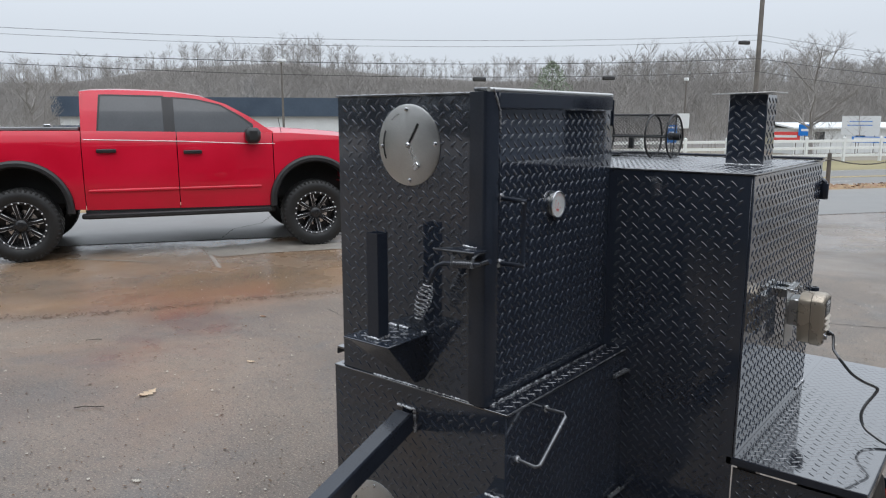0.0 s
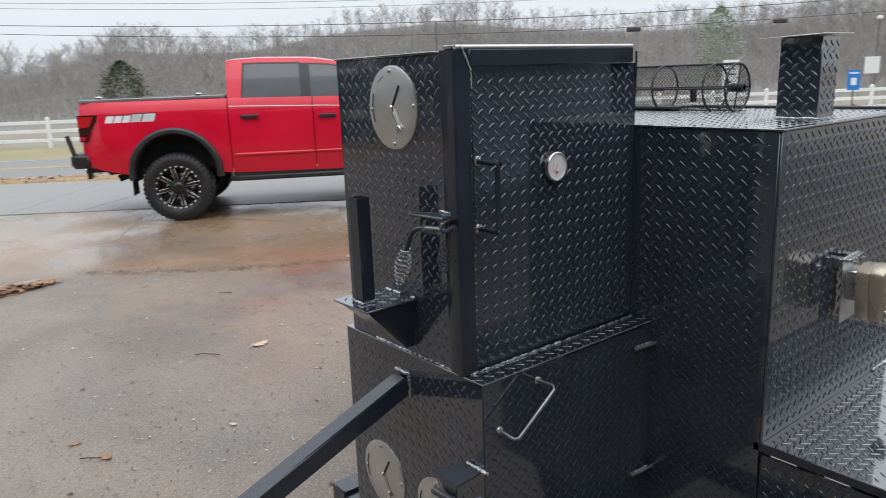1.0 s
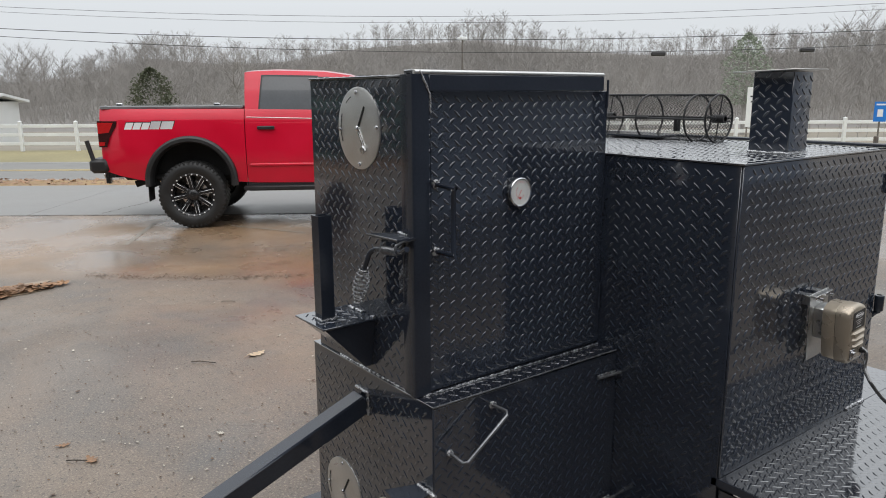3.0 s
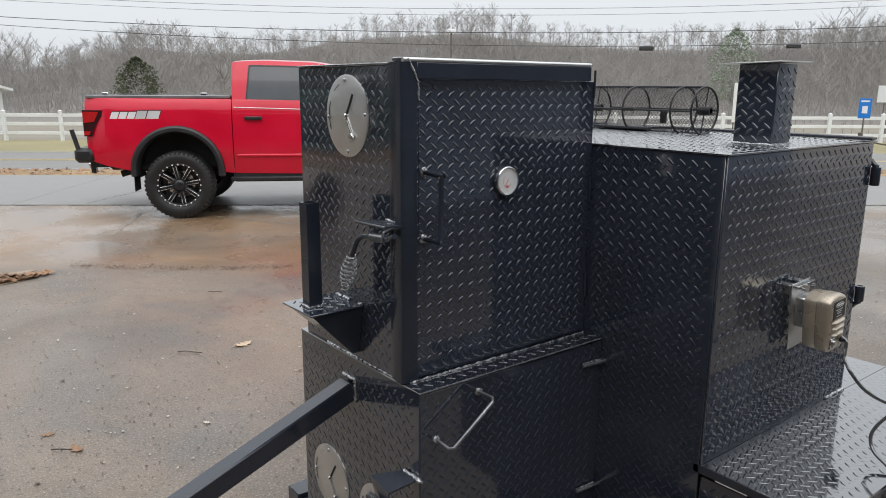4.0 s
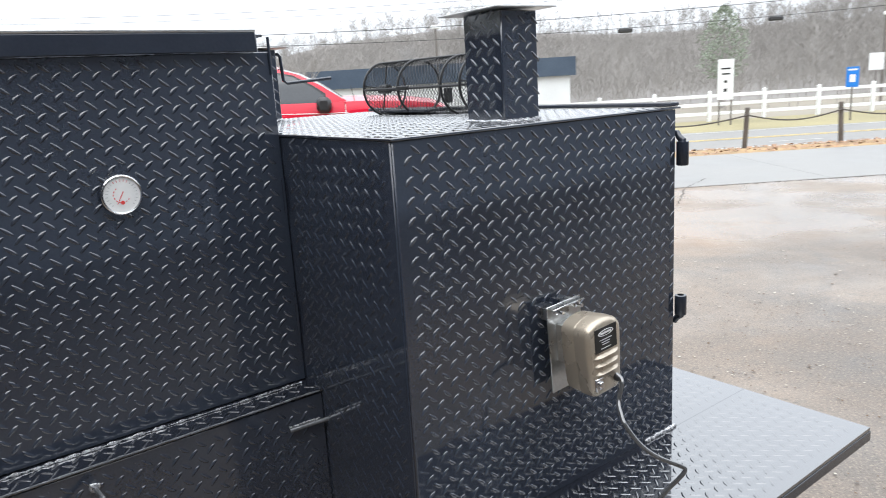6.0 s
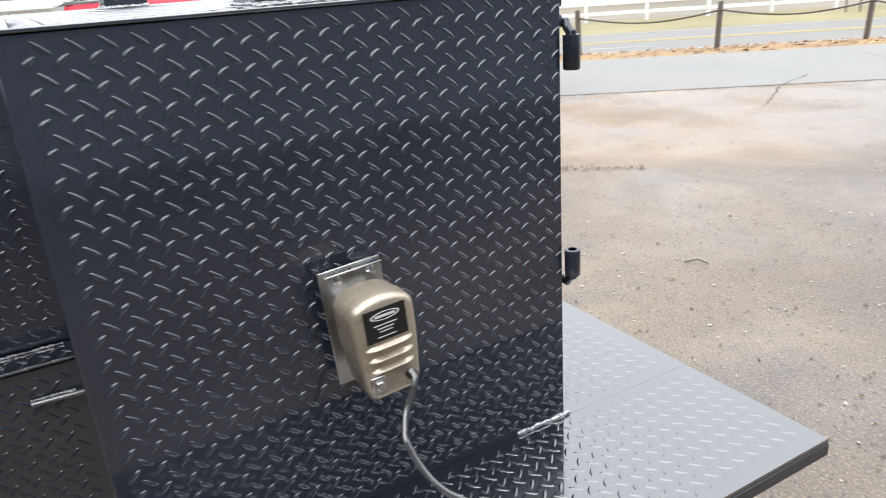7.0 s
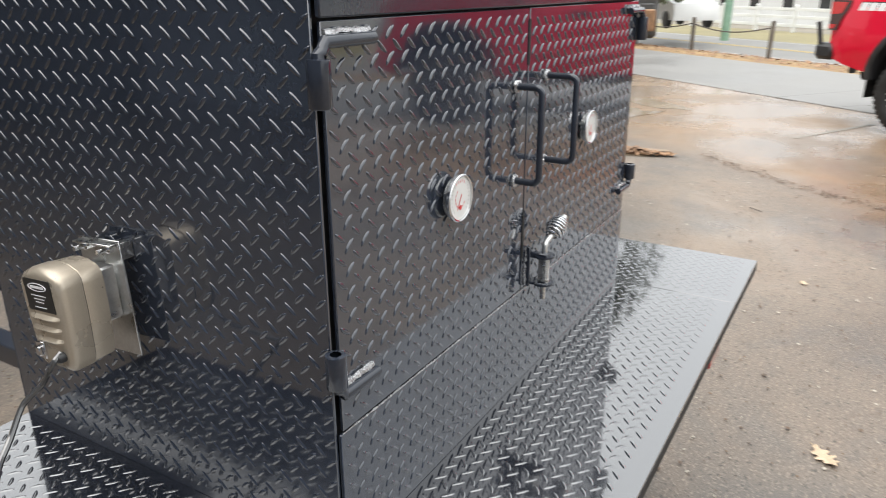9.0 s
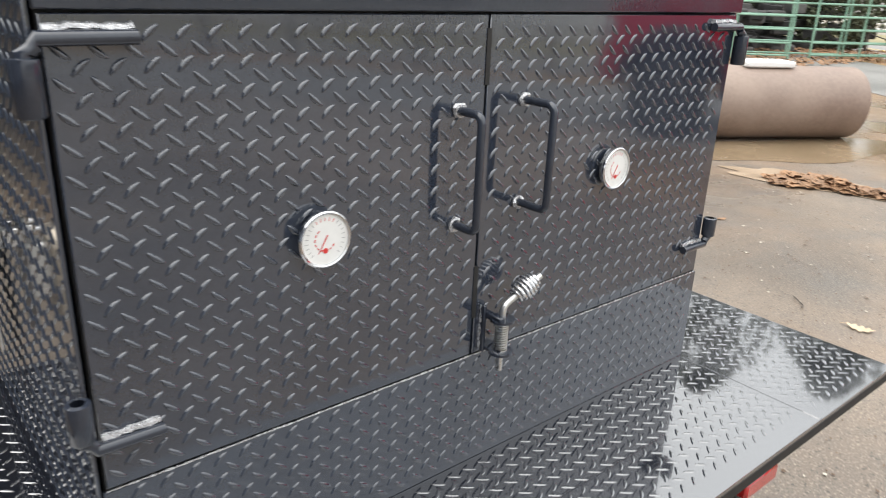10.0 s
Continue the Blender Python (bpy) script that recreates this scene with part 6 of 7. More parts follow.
            tagged(local_part("rivets", g, MILLED, wheel), kind="stuff")
            local_part("hub_cap", Shape().lathe([(0.07, 0.08), (0.066, 0.112), (0.05, 0.125), (0.03, 0.13), (0, 0.13)], m, 24), RIM_BLACK, wheel)
            local_part("brake_disc", Shape().lathe([(0.0, -0.01), (0.17, -0.01), (0.17, -0.03)], m, 32), CHROME, wheel)
    return truck


truck = pickup()
truck.matrix_world = Matrix.Translation((-8.948 - 0.8598 * 1.03, 3.903 + 0.5107 * 1.03, 0.0)) @ Matrix.Rotation(math.atan2(0.8598, 0.5107), 4, "Z")

# ---- fences, poles, wires and signs ----
def frame_m(u, s, lift=0.0):
    """A pose at (u, s) whose x runs along the road and y away from it."""
    p = spot(u, s, lift)
    return Matrix(((ALONG.x, ACROSS.x, 0, p.x), (ALONG.y, ACROSS.y, 0, p.y), (0, 0, 1, p.z), (0, 0, 0, 1)))


def white_fence():
    f = thing("fence", None, None, "white three-rail vinyl fence along the far side of the road", "fence")
    s, step = 31.5, 2.35
    post = Shape().box(-0.065, 0.065, -0.065, 0.065, -0.05, 1.22, 0.006).lathe([(0.10, 1.22), (0.10, 1.235), (0.0, 1.29)], pose(0, 0, 0, 0, 0, 45), 4).mesh("post", WHITE_PAINT)
    bar = Shape().box(0.066, step - 0.066, -0.020, 0.020, -0.07, 0.07, 0.008).mesh("rail", WHITE_PAINT)
    for i in range(-22, 24):
        u = i * step
        ob = new("post", post)
        ob.parent, ob.matrix_basis = f, frame_m(u, s)
        for h in (0.32, 0.70, 1.06):
            ob = new("rail", bar)
            ob.parent, ob.matrix_basis = f, frame_m(u, s, h)


white_fence()


def rope_fence():
    f = thing("rope_fence", None, None, "low dark posts joined by a sagging rope along the verge", "fence")
    s = 16.3
    us = [-18.7, -16.0, -13.2, -10.5, 3.35, 6.05, 8.85, 11.0, 13.2, 15.6, 18.0, 20.4, 22.8]
    tops = []
    for i, u in enumerate(us):
        rng = random.Random(i)
        m = frame_m(u, s) @ pose(0, 0, 0, rng.uniform(-3, 3), rng.uniform(-3, 3), 0)
        part("post", Shape().tube([m @ Vector((0, 0, -0.1)), m @ Vector((0, 0, 0.86)), m @ Vector((0, 0, 0.88))], [0.055, 0.052, 0.04], 10), WOOD_POST, f)
        tops.append(m @ Vector((0, -0.05, 0.72)))
    for a, b in zip(tops, tops[1:]):
        if (b - a).length > 5:
            continue
        pts = [a.lerp(b, i / 12) - Vector((0, 0, 0.16 * math.sin(math.pi * i / 12))) for i in range(13)]
        part("rope", Shape().tube(pts, 0.016, 6), ROPE, f)


rope_fence()


def utility_pole(u, s, height, lean, arms=True):
    base = spot(u, s)
    p = thing("utility_pole", None, None, "leaning brown wooden utility pole with hardware", "utility pole", at=base)
    top = base + Vector((lean[0], lean[1], height))
    part("pole", Shape().tube([base - Vector((0, 0, 0.3)), top], [0.125, 0.085], 14), POLE_WOOD, p)
    if arms:
        for h in (0.78, 0.72, 0.94):
            q = base.lerp(top, h)
            part("bracket", Shape().tube([q, q + Vector((0.35, -0.25, 0.1))], 0.03, 6), SCRAP, p)
            part("insulator", Shape().lathe([(0, 0.1), (0.05, 0.08), (0.06, 0), (0.03, -0.04), (0, -0.04)], Matrix.Translation(q + Vector((0.35, -0.25, 0.12))), 10), SCRAP, p)
    return top


RIGHT_U, _ = bearing(106.0, 29.0, (0.26, 0.41))
utility_pole(RIGHT_U, 29.0, 11.0, (-0.15, 0.55))
utility_pole(-46.0, 29.0, 11.0, (0.1, 0.0))


def wire(name_u0, z0, u1, z1, s, sag, r=0.011):
    a, b = spot(name_u0, s), spot(u1, s)
    a.z, b.z = z0, z1
    pts = [a.lerp(b, i / 30) - Vector((0, 0, 4 * sag * (i / 30) * (1 - i / 30))) for i in range(31)]
    return pts


WIRES = [(7.07, 4.28, 1.63, 0.012), (7.29, 3.71, 1.79, 0.010), (7.89, 5.31, 1.75, 0.007), (7.91, 5.09, 1.85, 0.006)]
for k, (z0, z1, sag, r) in enumerate(WIRES):
    s = 29.0
    pts = wire(-46.0, z0, RIGHT_U, z1, s, sag)
    thing("overhead_wire", Shape().tube(pts, r, 6), WIRE, "dark overhead cable strung between utility poles", "overhead wire", group="overhead wires")
    a = spot(RIGHT_U, s)
    a.z = z1
    b = spot(RIGHT_U + 45, s)
    b.z = z1 + 0.6
    thing("overhead_wire", Shape().tube([a.lerp(b, i / 20) - Vector((0, 0, 4 * sag * 0.8 * (i / 20) * (1 - i / 20))) for i in range(21)], r, 6), WIRE, "dark overhead cable strung between utility poles", "overhead wire", group="overhead wires")
    if k in (1, 3):
        for u in ((9.8, 15.6) if k == 1 else (22.2,)):
            t = (u + 46.0) / (RIGHT_U + 46.0)
            z = z0 + (z1 - z0) * t - 4 * sag * t * (1 - t)
            q = spot(u, s)
            m = frame_m(u, s)
            m.translation = Vector((q.x, q.y, z - 0.10))
            thing("splice_case", Shape().box(-0.28, 0.28, -0.08, 0.08, -0.07, 0.09, 0.04, m).tube([m @ Vector((0, 0, 0.08)), m @ Vector((0, 0, 0.12))], 0.02, 6), WIRE, "black splice case hanging on an overhead cable", "splice case", group="splice cases")


def light_pole(az, s, top_el_z, head):
    u, _ = bearing(az, s)
    base = spot(u, s)
    p = thing("street_lamp", None, None, "thin grey street lamp pole with a small head", "street lamp", at=base)
    part("pole", Shape().tube([base, Vector((base.x, base.y, top_el_z))], [0.11, 0.07], 10), POLE_WOOD, p)
    part("head", Shape().box(base.x - head, base.x + head, base.y - head, base.y + head, top_el_z - 0.1, top_el_z + 0.18, 0.05), SIDING, p)


light_pole(141.4, 62.0, 6.1, 0.30)
light_pole(111.0, 60.0, 5.0, 0.18)


def board_sign(az, s, z0, z1, w, mat, label, bars=(), posts=1, bar_mat=WHITE_INK, eye=(0.5, 0.8)):
    u, _ = bearing(az, s, eye)
    base = spot(u, s)
    sg = thing("road_sign", None, None, label, "sign", at=base)
    d = (Vector((eye[0], eye[1], 0)) - Vector((base.x, base.y, 0))).normalized()
    m = ring_m((base.x, base.y, 0), d)
    part("board", Shape().box(-w / 2, w / 2, z0, z1, -0.012, 0.012, 0.004, m), mat, sg)
    for dx in ((0,) if posts == 1 else (-w * 0.38, w * 0.38)):
        part("post", Shape().box(dx - 0.03, dx + 0.03, base.z - 0.2, z0 + 0.1, -0.05, -0.014, 0.003, m), POLE_WOOD, sg)
    for x0, x1, y0, y1 in bars:
        part("marking", Shape().box(w * x0, w * x1, z0 + (z1 - z0) * y0, z0 + (z1 - z0) * y1, 0.0125, 0.015, 0, m), bar_mat, sg)


board_sign(112.2, 27.6, 0.62, 1.36, 0.42, SIGN_BLUE, "blue information sign with a white square on a post", ((-0.35, 0.35, 0.82, 0.90), (-0.22, 0.22, 0.25, 0.62)))
board_sign(120.0, 29.0, 0.38, 1.92, 0.58, WHITE_PAINT, "white notice board on two thin posts", ((-0.3, 0.3, 0.75, 0.79), (-0.25, 0.28, 0.62, 0.66), (-0.1, 0.1, 0.42, 0.48), (-0.12, 0.1, 0.2, 0.28)), 2, TRIM)
board_sign(111.2, 42.0, 0.95, 1.9, 0.75, SIDING, "white square sign on a post", ())
board_sign(99.5, 52.0, 0.1, 1.75, 2.9, SIDING, "large white roadside sign with grey lines", ((-0.3, 0.3, 0.70, 0.74), (-0.35, 0.3, 0.5, 0.54)), 2, SIGN_BLUE)
board_sign(98.9, 50.0, -0.45, 0.05, 2.6, SIGN_BLUE, "low blue and white roadside sign", ((-0.45, 0.45, 0.15, 0.85),), 2, SIDING)
board_sign(104.2, 50.0, -0.15, 0.5, 2.3, SIGN_RED, "red and white banner sign", ((-0.4, 0.4, 0.3, 0.6),), 2, SIDING)
board_sign(102.9, 49.0, 0.2, 1.1, 0.95, SIGN_BLUE, "blue square sign on a post", ((-0.3, 0.3, 0.4, 0.6),), 1)


# ---- buildings across the road ----
def shed(name, label, u0, u1, s0, s1, wall_z, roof_z, roof_mat, openings, roof="gable"):
    """A long low building: ribbed walls, roof, and framed openings on the road side as (u, width, z0, z1)."""
    b = thing(name, None, None, label, "building", at=spot((u0 + u1) / 2, s0))
    zb = ground_z((u0 + u1) / 2, s0) - 0.3
    m = Matrix(((ALONG.x, ACROSS.x, 0, 0), (ALONG.y, ACROSS.y, 0, 0), (0, 0, 1, 0), (0, 0, 0, 1)))
    part("wall", Shape().box(u0, u1, s0, s1, zb, wall_z, 0.02, m), SIDING, b)
    g = Shape()
    n = int((u1 - u0) / 0.6)
    for i in range(n):
        u = u0 + (i + 0.5) * (u1 - u0) / n
        g.box(u - 0.03, u + 0.03, s0 - 0.03, s0 - 0.004, zb, wall_z, 0, m)
    tagged(part("rib", g, SIDING, b), kind="stuff")
    e = 0.5
    if roof == "gable":
        mid = (s0 + s1) / 2
        out = [(s0 - e, wall_z - 0.08), (mid, roof_z), (s1 + e, wall_z - 0.08), (s1 + e, wall_z + 0.08), (mid, roof_z + 0.16), (s0 - e, wall_z + 0.08)]
    else:
        out = [(s0 - e, wall_z - 0.05), (s0 - e, roof_z), (s0 + 2.5, roof_z + 0.05), (s1 + e, roof_z), (s1 + e, wall_z), (s0, wall_z)]
    verts = [m @ Vector((u, s, z)) for u in (u0 - e, u1 + e) for s, z in out]
    k = len(out)
    faces = [(i, (i + 1) % k, (i + 1) % k + k, i + k) for i in range(k)] + [tuple(range(k))[::-1], tuple(range(k, 2 * k))]
    part("roof", Shape().add(verts, faces), roof_mat, b)
    for u, w, z0, z1 in openings:
        win = part("window", Shape().box(u - w / 2 - 0.06, u + w / 2 + 0.06, s0 - 0.06, s0 - 0.03, z0 - 0.06, z1 + 0.06, 0.01, m), WHITE_PAINT, b)
        part("pane", Shape().box(u - w / 2, u + w / 2, s0 - 0.072, s0 - 0.061, z0, z1, 0.002, m), WINDOW_DARK, win)


ua, _ = bearing(156.2, 72.0, (0.26, 0.41))
ub, _ = bearing(131.6, 72.0)
shed("long_building", "long low white building with a dark blue metal roof front", ua, ub, 72.0, 84.0, 1.75, 3.45, BLUE_ROOF, [(ua + 5, 0.9, -0.1, 1.1), (ua + 2, 0.9, -0.1, 1.1)], "mansard")
ua, _ = bearing(196.0, 46.0)
ub, _ = bearing(175.3, 46.0)
shed("white_building", "white metal building with dark windows behind the fence", ua, ub, 46.0, 51.0, 1.35, 1.72, SIDING, [(ub - 1.5, 1.5, -0.7, 0.8)] + [(ua + 2.4 + 3.1 * i, 0.9, -0.1, 1.1) for i in range(int((ub - ua - 6) / 3.1))])
ua, _ = bearing(103.5, 62.0)
ub, _ = bearing(94.0, 62.0)
shed("site_office", "low white site buildings beyond the road", ua, ub, 62.0, 68.0, 0.55, 0.95, SIDING, [(ua + 3 + 5 * i, 1.2, -0.6, 0.2) for i in range(3)], "gable")

# unseen walls and roofs behind the walk, added to darken and tint plate reflections
def workshop():
    b = thing("workshop", None, None, "unseen blue-grey walls and overhanging roofs added to shape reflections in the plates", "building", at=(6.4, 0, 0))
    part("wall", Shape().box(6.4, 6.6, -16, 16, 0, 3.9, 0.02), UNSEEN_WALL, b)
    part("wall", Shape().box(6.6, 16, 15.8, 16, 0, 3.9, 0.02), UNSEEN_WALL, b)
    part("wall", Shape().box(6.6, 16, -16, -15.8, 0, 3.9, 0.02), UNSEEN_WALL, b)
    part("roof", Shape().box(2.8, 16.2, -16.3, 16.3, 3.9, 4.05, 0.03), UNSEEN_WALL, b)
    part("wall", Shape().box(-4.5, 6.39, -6.0, -5.8, 0, 4.28, 0.02), UNSEEN_DARK, b)
    part("roof", Shape().box(-4.8, -1.6, -10.0, -3.9, 4.3, 4.45, 0.03), UNSEEN_DARK, b)
    part("roof", Shape().box(-1.59, 2.79, -10.0, -1.0, 4.3, 4.45, 0.03), UNSEEN_DARK, b)


workshop()

# ---- trees ----
def limb(g, start, way, length, r, depth, rng, seg, spread, twigs):
    """A tapered crooked limb that forks."""
    pts, rad = [start], [r]
    p, d = Vector(start), Vector(way)
    k = 4 if depth > 1 else 3
    for i in range(k):
        d = (d + Vector((rng.uniform(-1, 1), rng.uniform(-1, 1), rng.uniform(-0.2, 0.8))) * 0.16).normalized()
        p = p + d * length / k
        pts.append(p.copy())
        rad.append(r * (1 - 0.62 * (i + 1) / k))
    g.tube(pts, rad, seg if depth > 1 else 3, caps=False)
    if depth == 0:
        return
    for i in range(twigs):
        t = rng.uniform(0.35, 1.0)
        j = min(k - 1, int(t * k))
        q = pts[j].lerp(pts[j + 1], t * k - j)
        side = Vector((rng.uniform(-1, 1), rng.uniform(-1, 1), rng.uniform(-0.1, 0.9))).normalized()
        nd = (d * (1 - spread) + side * spread).normalized()
        limb(g, q, nd, length * rng.uniform(0.45, 0.7), max(0.008, r * 0.42), depth - 1, rng, seg, spread, twigs)


def bare_tree(name, base, height, seed, depth=3, twigs=5, spread=0.6, lean=(0, 0)):
    rng = random.Random(seed)
    t = thing(name, None, None, "leafless grey tree with fine spreading branches", "tree", at=base)
    g = Shape()
    pts = [base + Vector((lean[0] * i / 6 + rng.uniform(-0.1, 0.1) * (i > 0), lean[1] * i / 6 + rng.uniform(-0.1, 0.1) * (i > 0), height * 0.62 * i / 6 - 0.1)) for i in range(7)]
    r = height * 0.019
    part("trunk", g.tube(pts, [r * (1.25 if i == 0 else 1 - 0.11 * i) for i in range(7)], 9), BARK, t)
    g = Shape()
    for i in range(11):
        q = pts[2].lerp(pts[6], rng.uniform(0, 1)) if i < 8 else pts[6]
        h = (q.z - base.z) / height
        a = i * 2.4 + rng.uniform(-0.4, 0.4)
        d = Vector((math.cos(a), math.sin(a), 0.35 + 0.9 * h)).normalized()
        limb(g, q, d, height * rng.uniform(0.26, 0.40) * (1.15 - 0.4 * h), r * 0.42, depth - 1, rng, 5, spread, twigs)
    part("crown", g, BARK, t)
    return t


def evergreen(name, base, height, width, seed, label, bare=0.15, n=2600, mat=EVERGREEN, leaf=1.0):
    rng = random.Random(seed)
    t = thing(name, None, None, label, "tree", at=base)
    part("trunk", Shape().tube([base - Vector((0, 0, 0.1)), base + Vector((0.05, 0, height * 0.5)), base + Vector((0, 0.05, height * 0.93))], [height * 0.02, height * 0.014, 0.02], 9), BARK, t)
    g = Shape()
    for i in range(n):
        h = rng.uniform(bare, 1.0)
        v = (h - bare) / (1 - bare)
        prof = math.sin(math.pi * min(1, 0.18 + 0.82 * v)) ** 0.7
        a = rng.uniform(0, 6.283)
        lump = 0.72 + 0.28 * math.sin(a * 3 + h * 9 + seed) * math.cos(h * 13 + a)
        r = width * 0.5 * prof * lump * math.sqrt(rng.uniform(0.15, 1))
        c = base + Vector((r * math.cos(a), r * math.sin(a), height * h))
        for _ in range(3):
            d = Vector((math.cos(a) + rng.uniform(-0.8, 0.8), math.sin(a) + rng.uniform(-0.8, 0.8), rng.uniform(-0.3, 0.9))).normalized()
            side = d.orthogonal().normalized()
            side = side * math.cos(i) + d.cross(side) * math.sin(i)
            ln, wd = leaf * rng.uniform(0.09, 0.17), leaf * rng.uniform(0.03, 0.055)
            g.add([c, c + d * ln * 0.5 + side * wd, c + d * ln, c + d * ln * 0.5 - side * wd], [(0, 1, 2, 3)])
    part("crown", g, mat, t)


def at_bearing(az, s, eye=(0.5, 0.8)):
    return spot(*bearing(az, s, eye))


evergreen("cedar", at_bearing(164.3, 48.0), 4.8, 4.6, 4, "dense dark green cedar beyond the road", 0.08)
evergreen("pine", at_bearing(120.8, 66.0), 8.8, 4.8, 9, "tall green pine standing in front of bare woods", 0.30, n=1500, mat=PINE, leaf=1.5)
bare_tree("bare_tree", at_bearing(102.2, 44.0, (0.26, 0.41)), 8.6, 12, 4, 5, 0.72)
bare_tree("bare_tree", at_bearing(157.8, 52.0, (0.26, 0.41)), 6.2, 15, 4, 5, 0.6)
bare_tree("bare_tree", at_bearing(96.5, 50.0, (0.26, 0.41)), 9.0, 18, 4, 4, 0.7)
bare_tree("bare_tree", at_bearing(151.5, 60.0), 6.5, 21, 4, 4, 0.55)
# Crowns out of view; trees added and sized to darken the deck's reflection.
for i, (x, y, h, w) in enumerate(((-28.0, -5.5, 14.8, 8.6), (-26.5, -10.0, 16.2, 9.4), (-23.5, -14.0, 16.6, 9.4), (-19.5, -17.5, 16.0, 9.0), (-15.0, -19.5, 15.0, 8.4))):
    evergreen("evergreen_tree", Vector((x, y, 0)), h, w, 31 + i, "tall dark evergreen added behind the yard for the deck's reflection", 0.06, n=2300, leaf=2.6)
for i, (x, y, h, w) in enumerate(((-24.2, -6.6, 2.6, 3.4), (-22.2, -9.8, 3.0, 4.2), (-19.2, -12.2, 2.8, 4.0), (-26.2, -4.6, 2.4, 2.6))):
    evergreen("shrub", Vector((x, y, 0)), h, w, 51 + i, "dark straggling evergreen shrub behind the corral panels", 0.02, n=2200, leaf=1.0)


def woods():
    """The wooded hillside: many bare trees joined into one mass."""
    kinds = []
    for seed in range(12):
        far = seed >= 6
        rng = random.Random(100 + seed)
        g = Shape()
        h = 10.0
        pts = [Vector((rng.uniform(-0.25, 0.25) * (i > 0), rng.uniform(-0.25, 0.25) * (i > 0), h * 0.8 * i / 5)) for i in range(6)]
        g.tube(pts, [0.085, 0.078, 0.066, 0.052, 0.035, 0.015], 4, caps=False)
        for i in range(22):
            q = pts[1].lerp(pts[5], 0.25 + 0.75 * rng.random())
            q = Vector((q.x, q.y, h * rng.uniform(0.28, 0.8)))
            a = i * 2.4 + rng.uniform(-0.5, 0.5)
            up = 0.6 + 0.6 * (q.z / h)
            d = Vector((math.cos(a), math.sin(a), up)).normalized()
            ln = h * rng.uniform(0.14, 0.34) * (1.25 - 0.6 * q.z / h)
            e = q + d * ln
            g.tube([q, e], [0.026, 0.008], 3, caps=False)
            for _ in range(15 if far else 21):
                c = q.lerp(e, rng.uniform(0.3, 1.0))
                d2 = (d + Vector((rng.uniform(-1, 1), rng.uniform(-1, 1), rng.uniform(-0.25, 1.0))) * 1.3).normalized()
                f = c + d2 * rng.uniform(0.4, 1.2)
                w = d2.orthogonal().normalized() * (0.013 if far else 0.008)
                g.add([c - w * 1.3, c + w * 1.3, f], [(0, 1, 2)])
        kinds.append((np.array([tuple(v) for v in g.v]), g.f))
    rng = random.Random(77)
    verts, faces, count = [], [], 0
    s = 50.0
    while s < 182:
        step = 2.5 + max(0, s - 86) * 0.004
        u = -1.0 * s - 8
        while u < 1.25 * s + 10:
            uu, s2 = u + rng.uniform(-1.6, 1.6), s + rng.uniform(-1.8, 1.8)
            u += step * rng.uniform(0.8, 1.25)
            kv, kf = kinds[rng.randrange(6) + (6 if s2 > 112 else 0)]
            ratio = uu / s2
            if s2 < 79 and not (0.30 < ratio < 1.0 and rng.random() < 0.45):
                continue
            if ratio < -0.47 and rng.random() < 0.2:
                continue
            sc = (rng.uniform(0.56, 0.84) if rng.random() < 0.7 else rng.uniform(0.25, 0.5)) * (1.0 - 0.20 * smooth(105, 140, s2)) * (0.92 + 0.16 * math.sin(uu * 0.11 + 0.6) + 0.12 * math.sin(uu * 0.27 + s2 * 0.1)) * (0.55 + 0.45 * smooth(60, 95, s2)) * (1.0 + 0.40 * smooth(0.42, 0.65, ratio)) * 1.0
            a = rng.uniform(0, 6.283)
            ca, sa = math.cos(a) * sc, math.sin(a) * sc
            p = spot(uu, s2, -0.15)
            v = np.empty_like(kv)
            v[:, 0] = kv[:, 0] * ca - kv[:, 1] * sa + p.x
            v[:, 1] = kv[:, 0] * sa + kv[:, 1] * ca + p.y
            v[:, 2] = kv[:, 2] * sc * rng.uniform(0.85, 1.15) + p.z
            verts.append(v)
            faces.extend(tuple(i + count for i in f) for f in kf)
            count += len(kv)
        s += 3.1 + max(0, s - 86) * 0.020
    # thin brush and saplings between the trunks
    brush = np.random.default_rng(5)
    n = 110000
    s2 = 80 + 70 * np.sqrt(brush.random(n))
    ratio = brush.uniform(-0.95, 1.15, n)
    tall = brush.uniform(0.8, 3.2, n)
    for i in range(n):
        p = spot(ratio[i] * s2[i], s2[i], -0.1)
        a = brush.uniform(0, 6.283)
        w = ALONG * 0.03
        lean = Vector((math.cos(a), math.sin(a), 0)) * tall[i] * 0.35
        verts.append(np.array((p - w, p + w, p + lean + Vector((0, 0, tall[i])))))
        faces.append((count, count + 1, count + 2))
        count += 3
    me = bpy.data.meshes.new("woods")
    me.from_pydata(np.concatenate(verts).tolist(), [], faces)
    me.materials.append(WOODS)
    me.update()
    tagged(new("woods", me), "leafless woods covering the hillside, grey paled to imitate mist", "woods", kind="stuff")


woods()

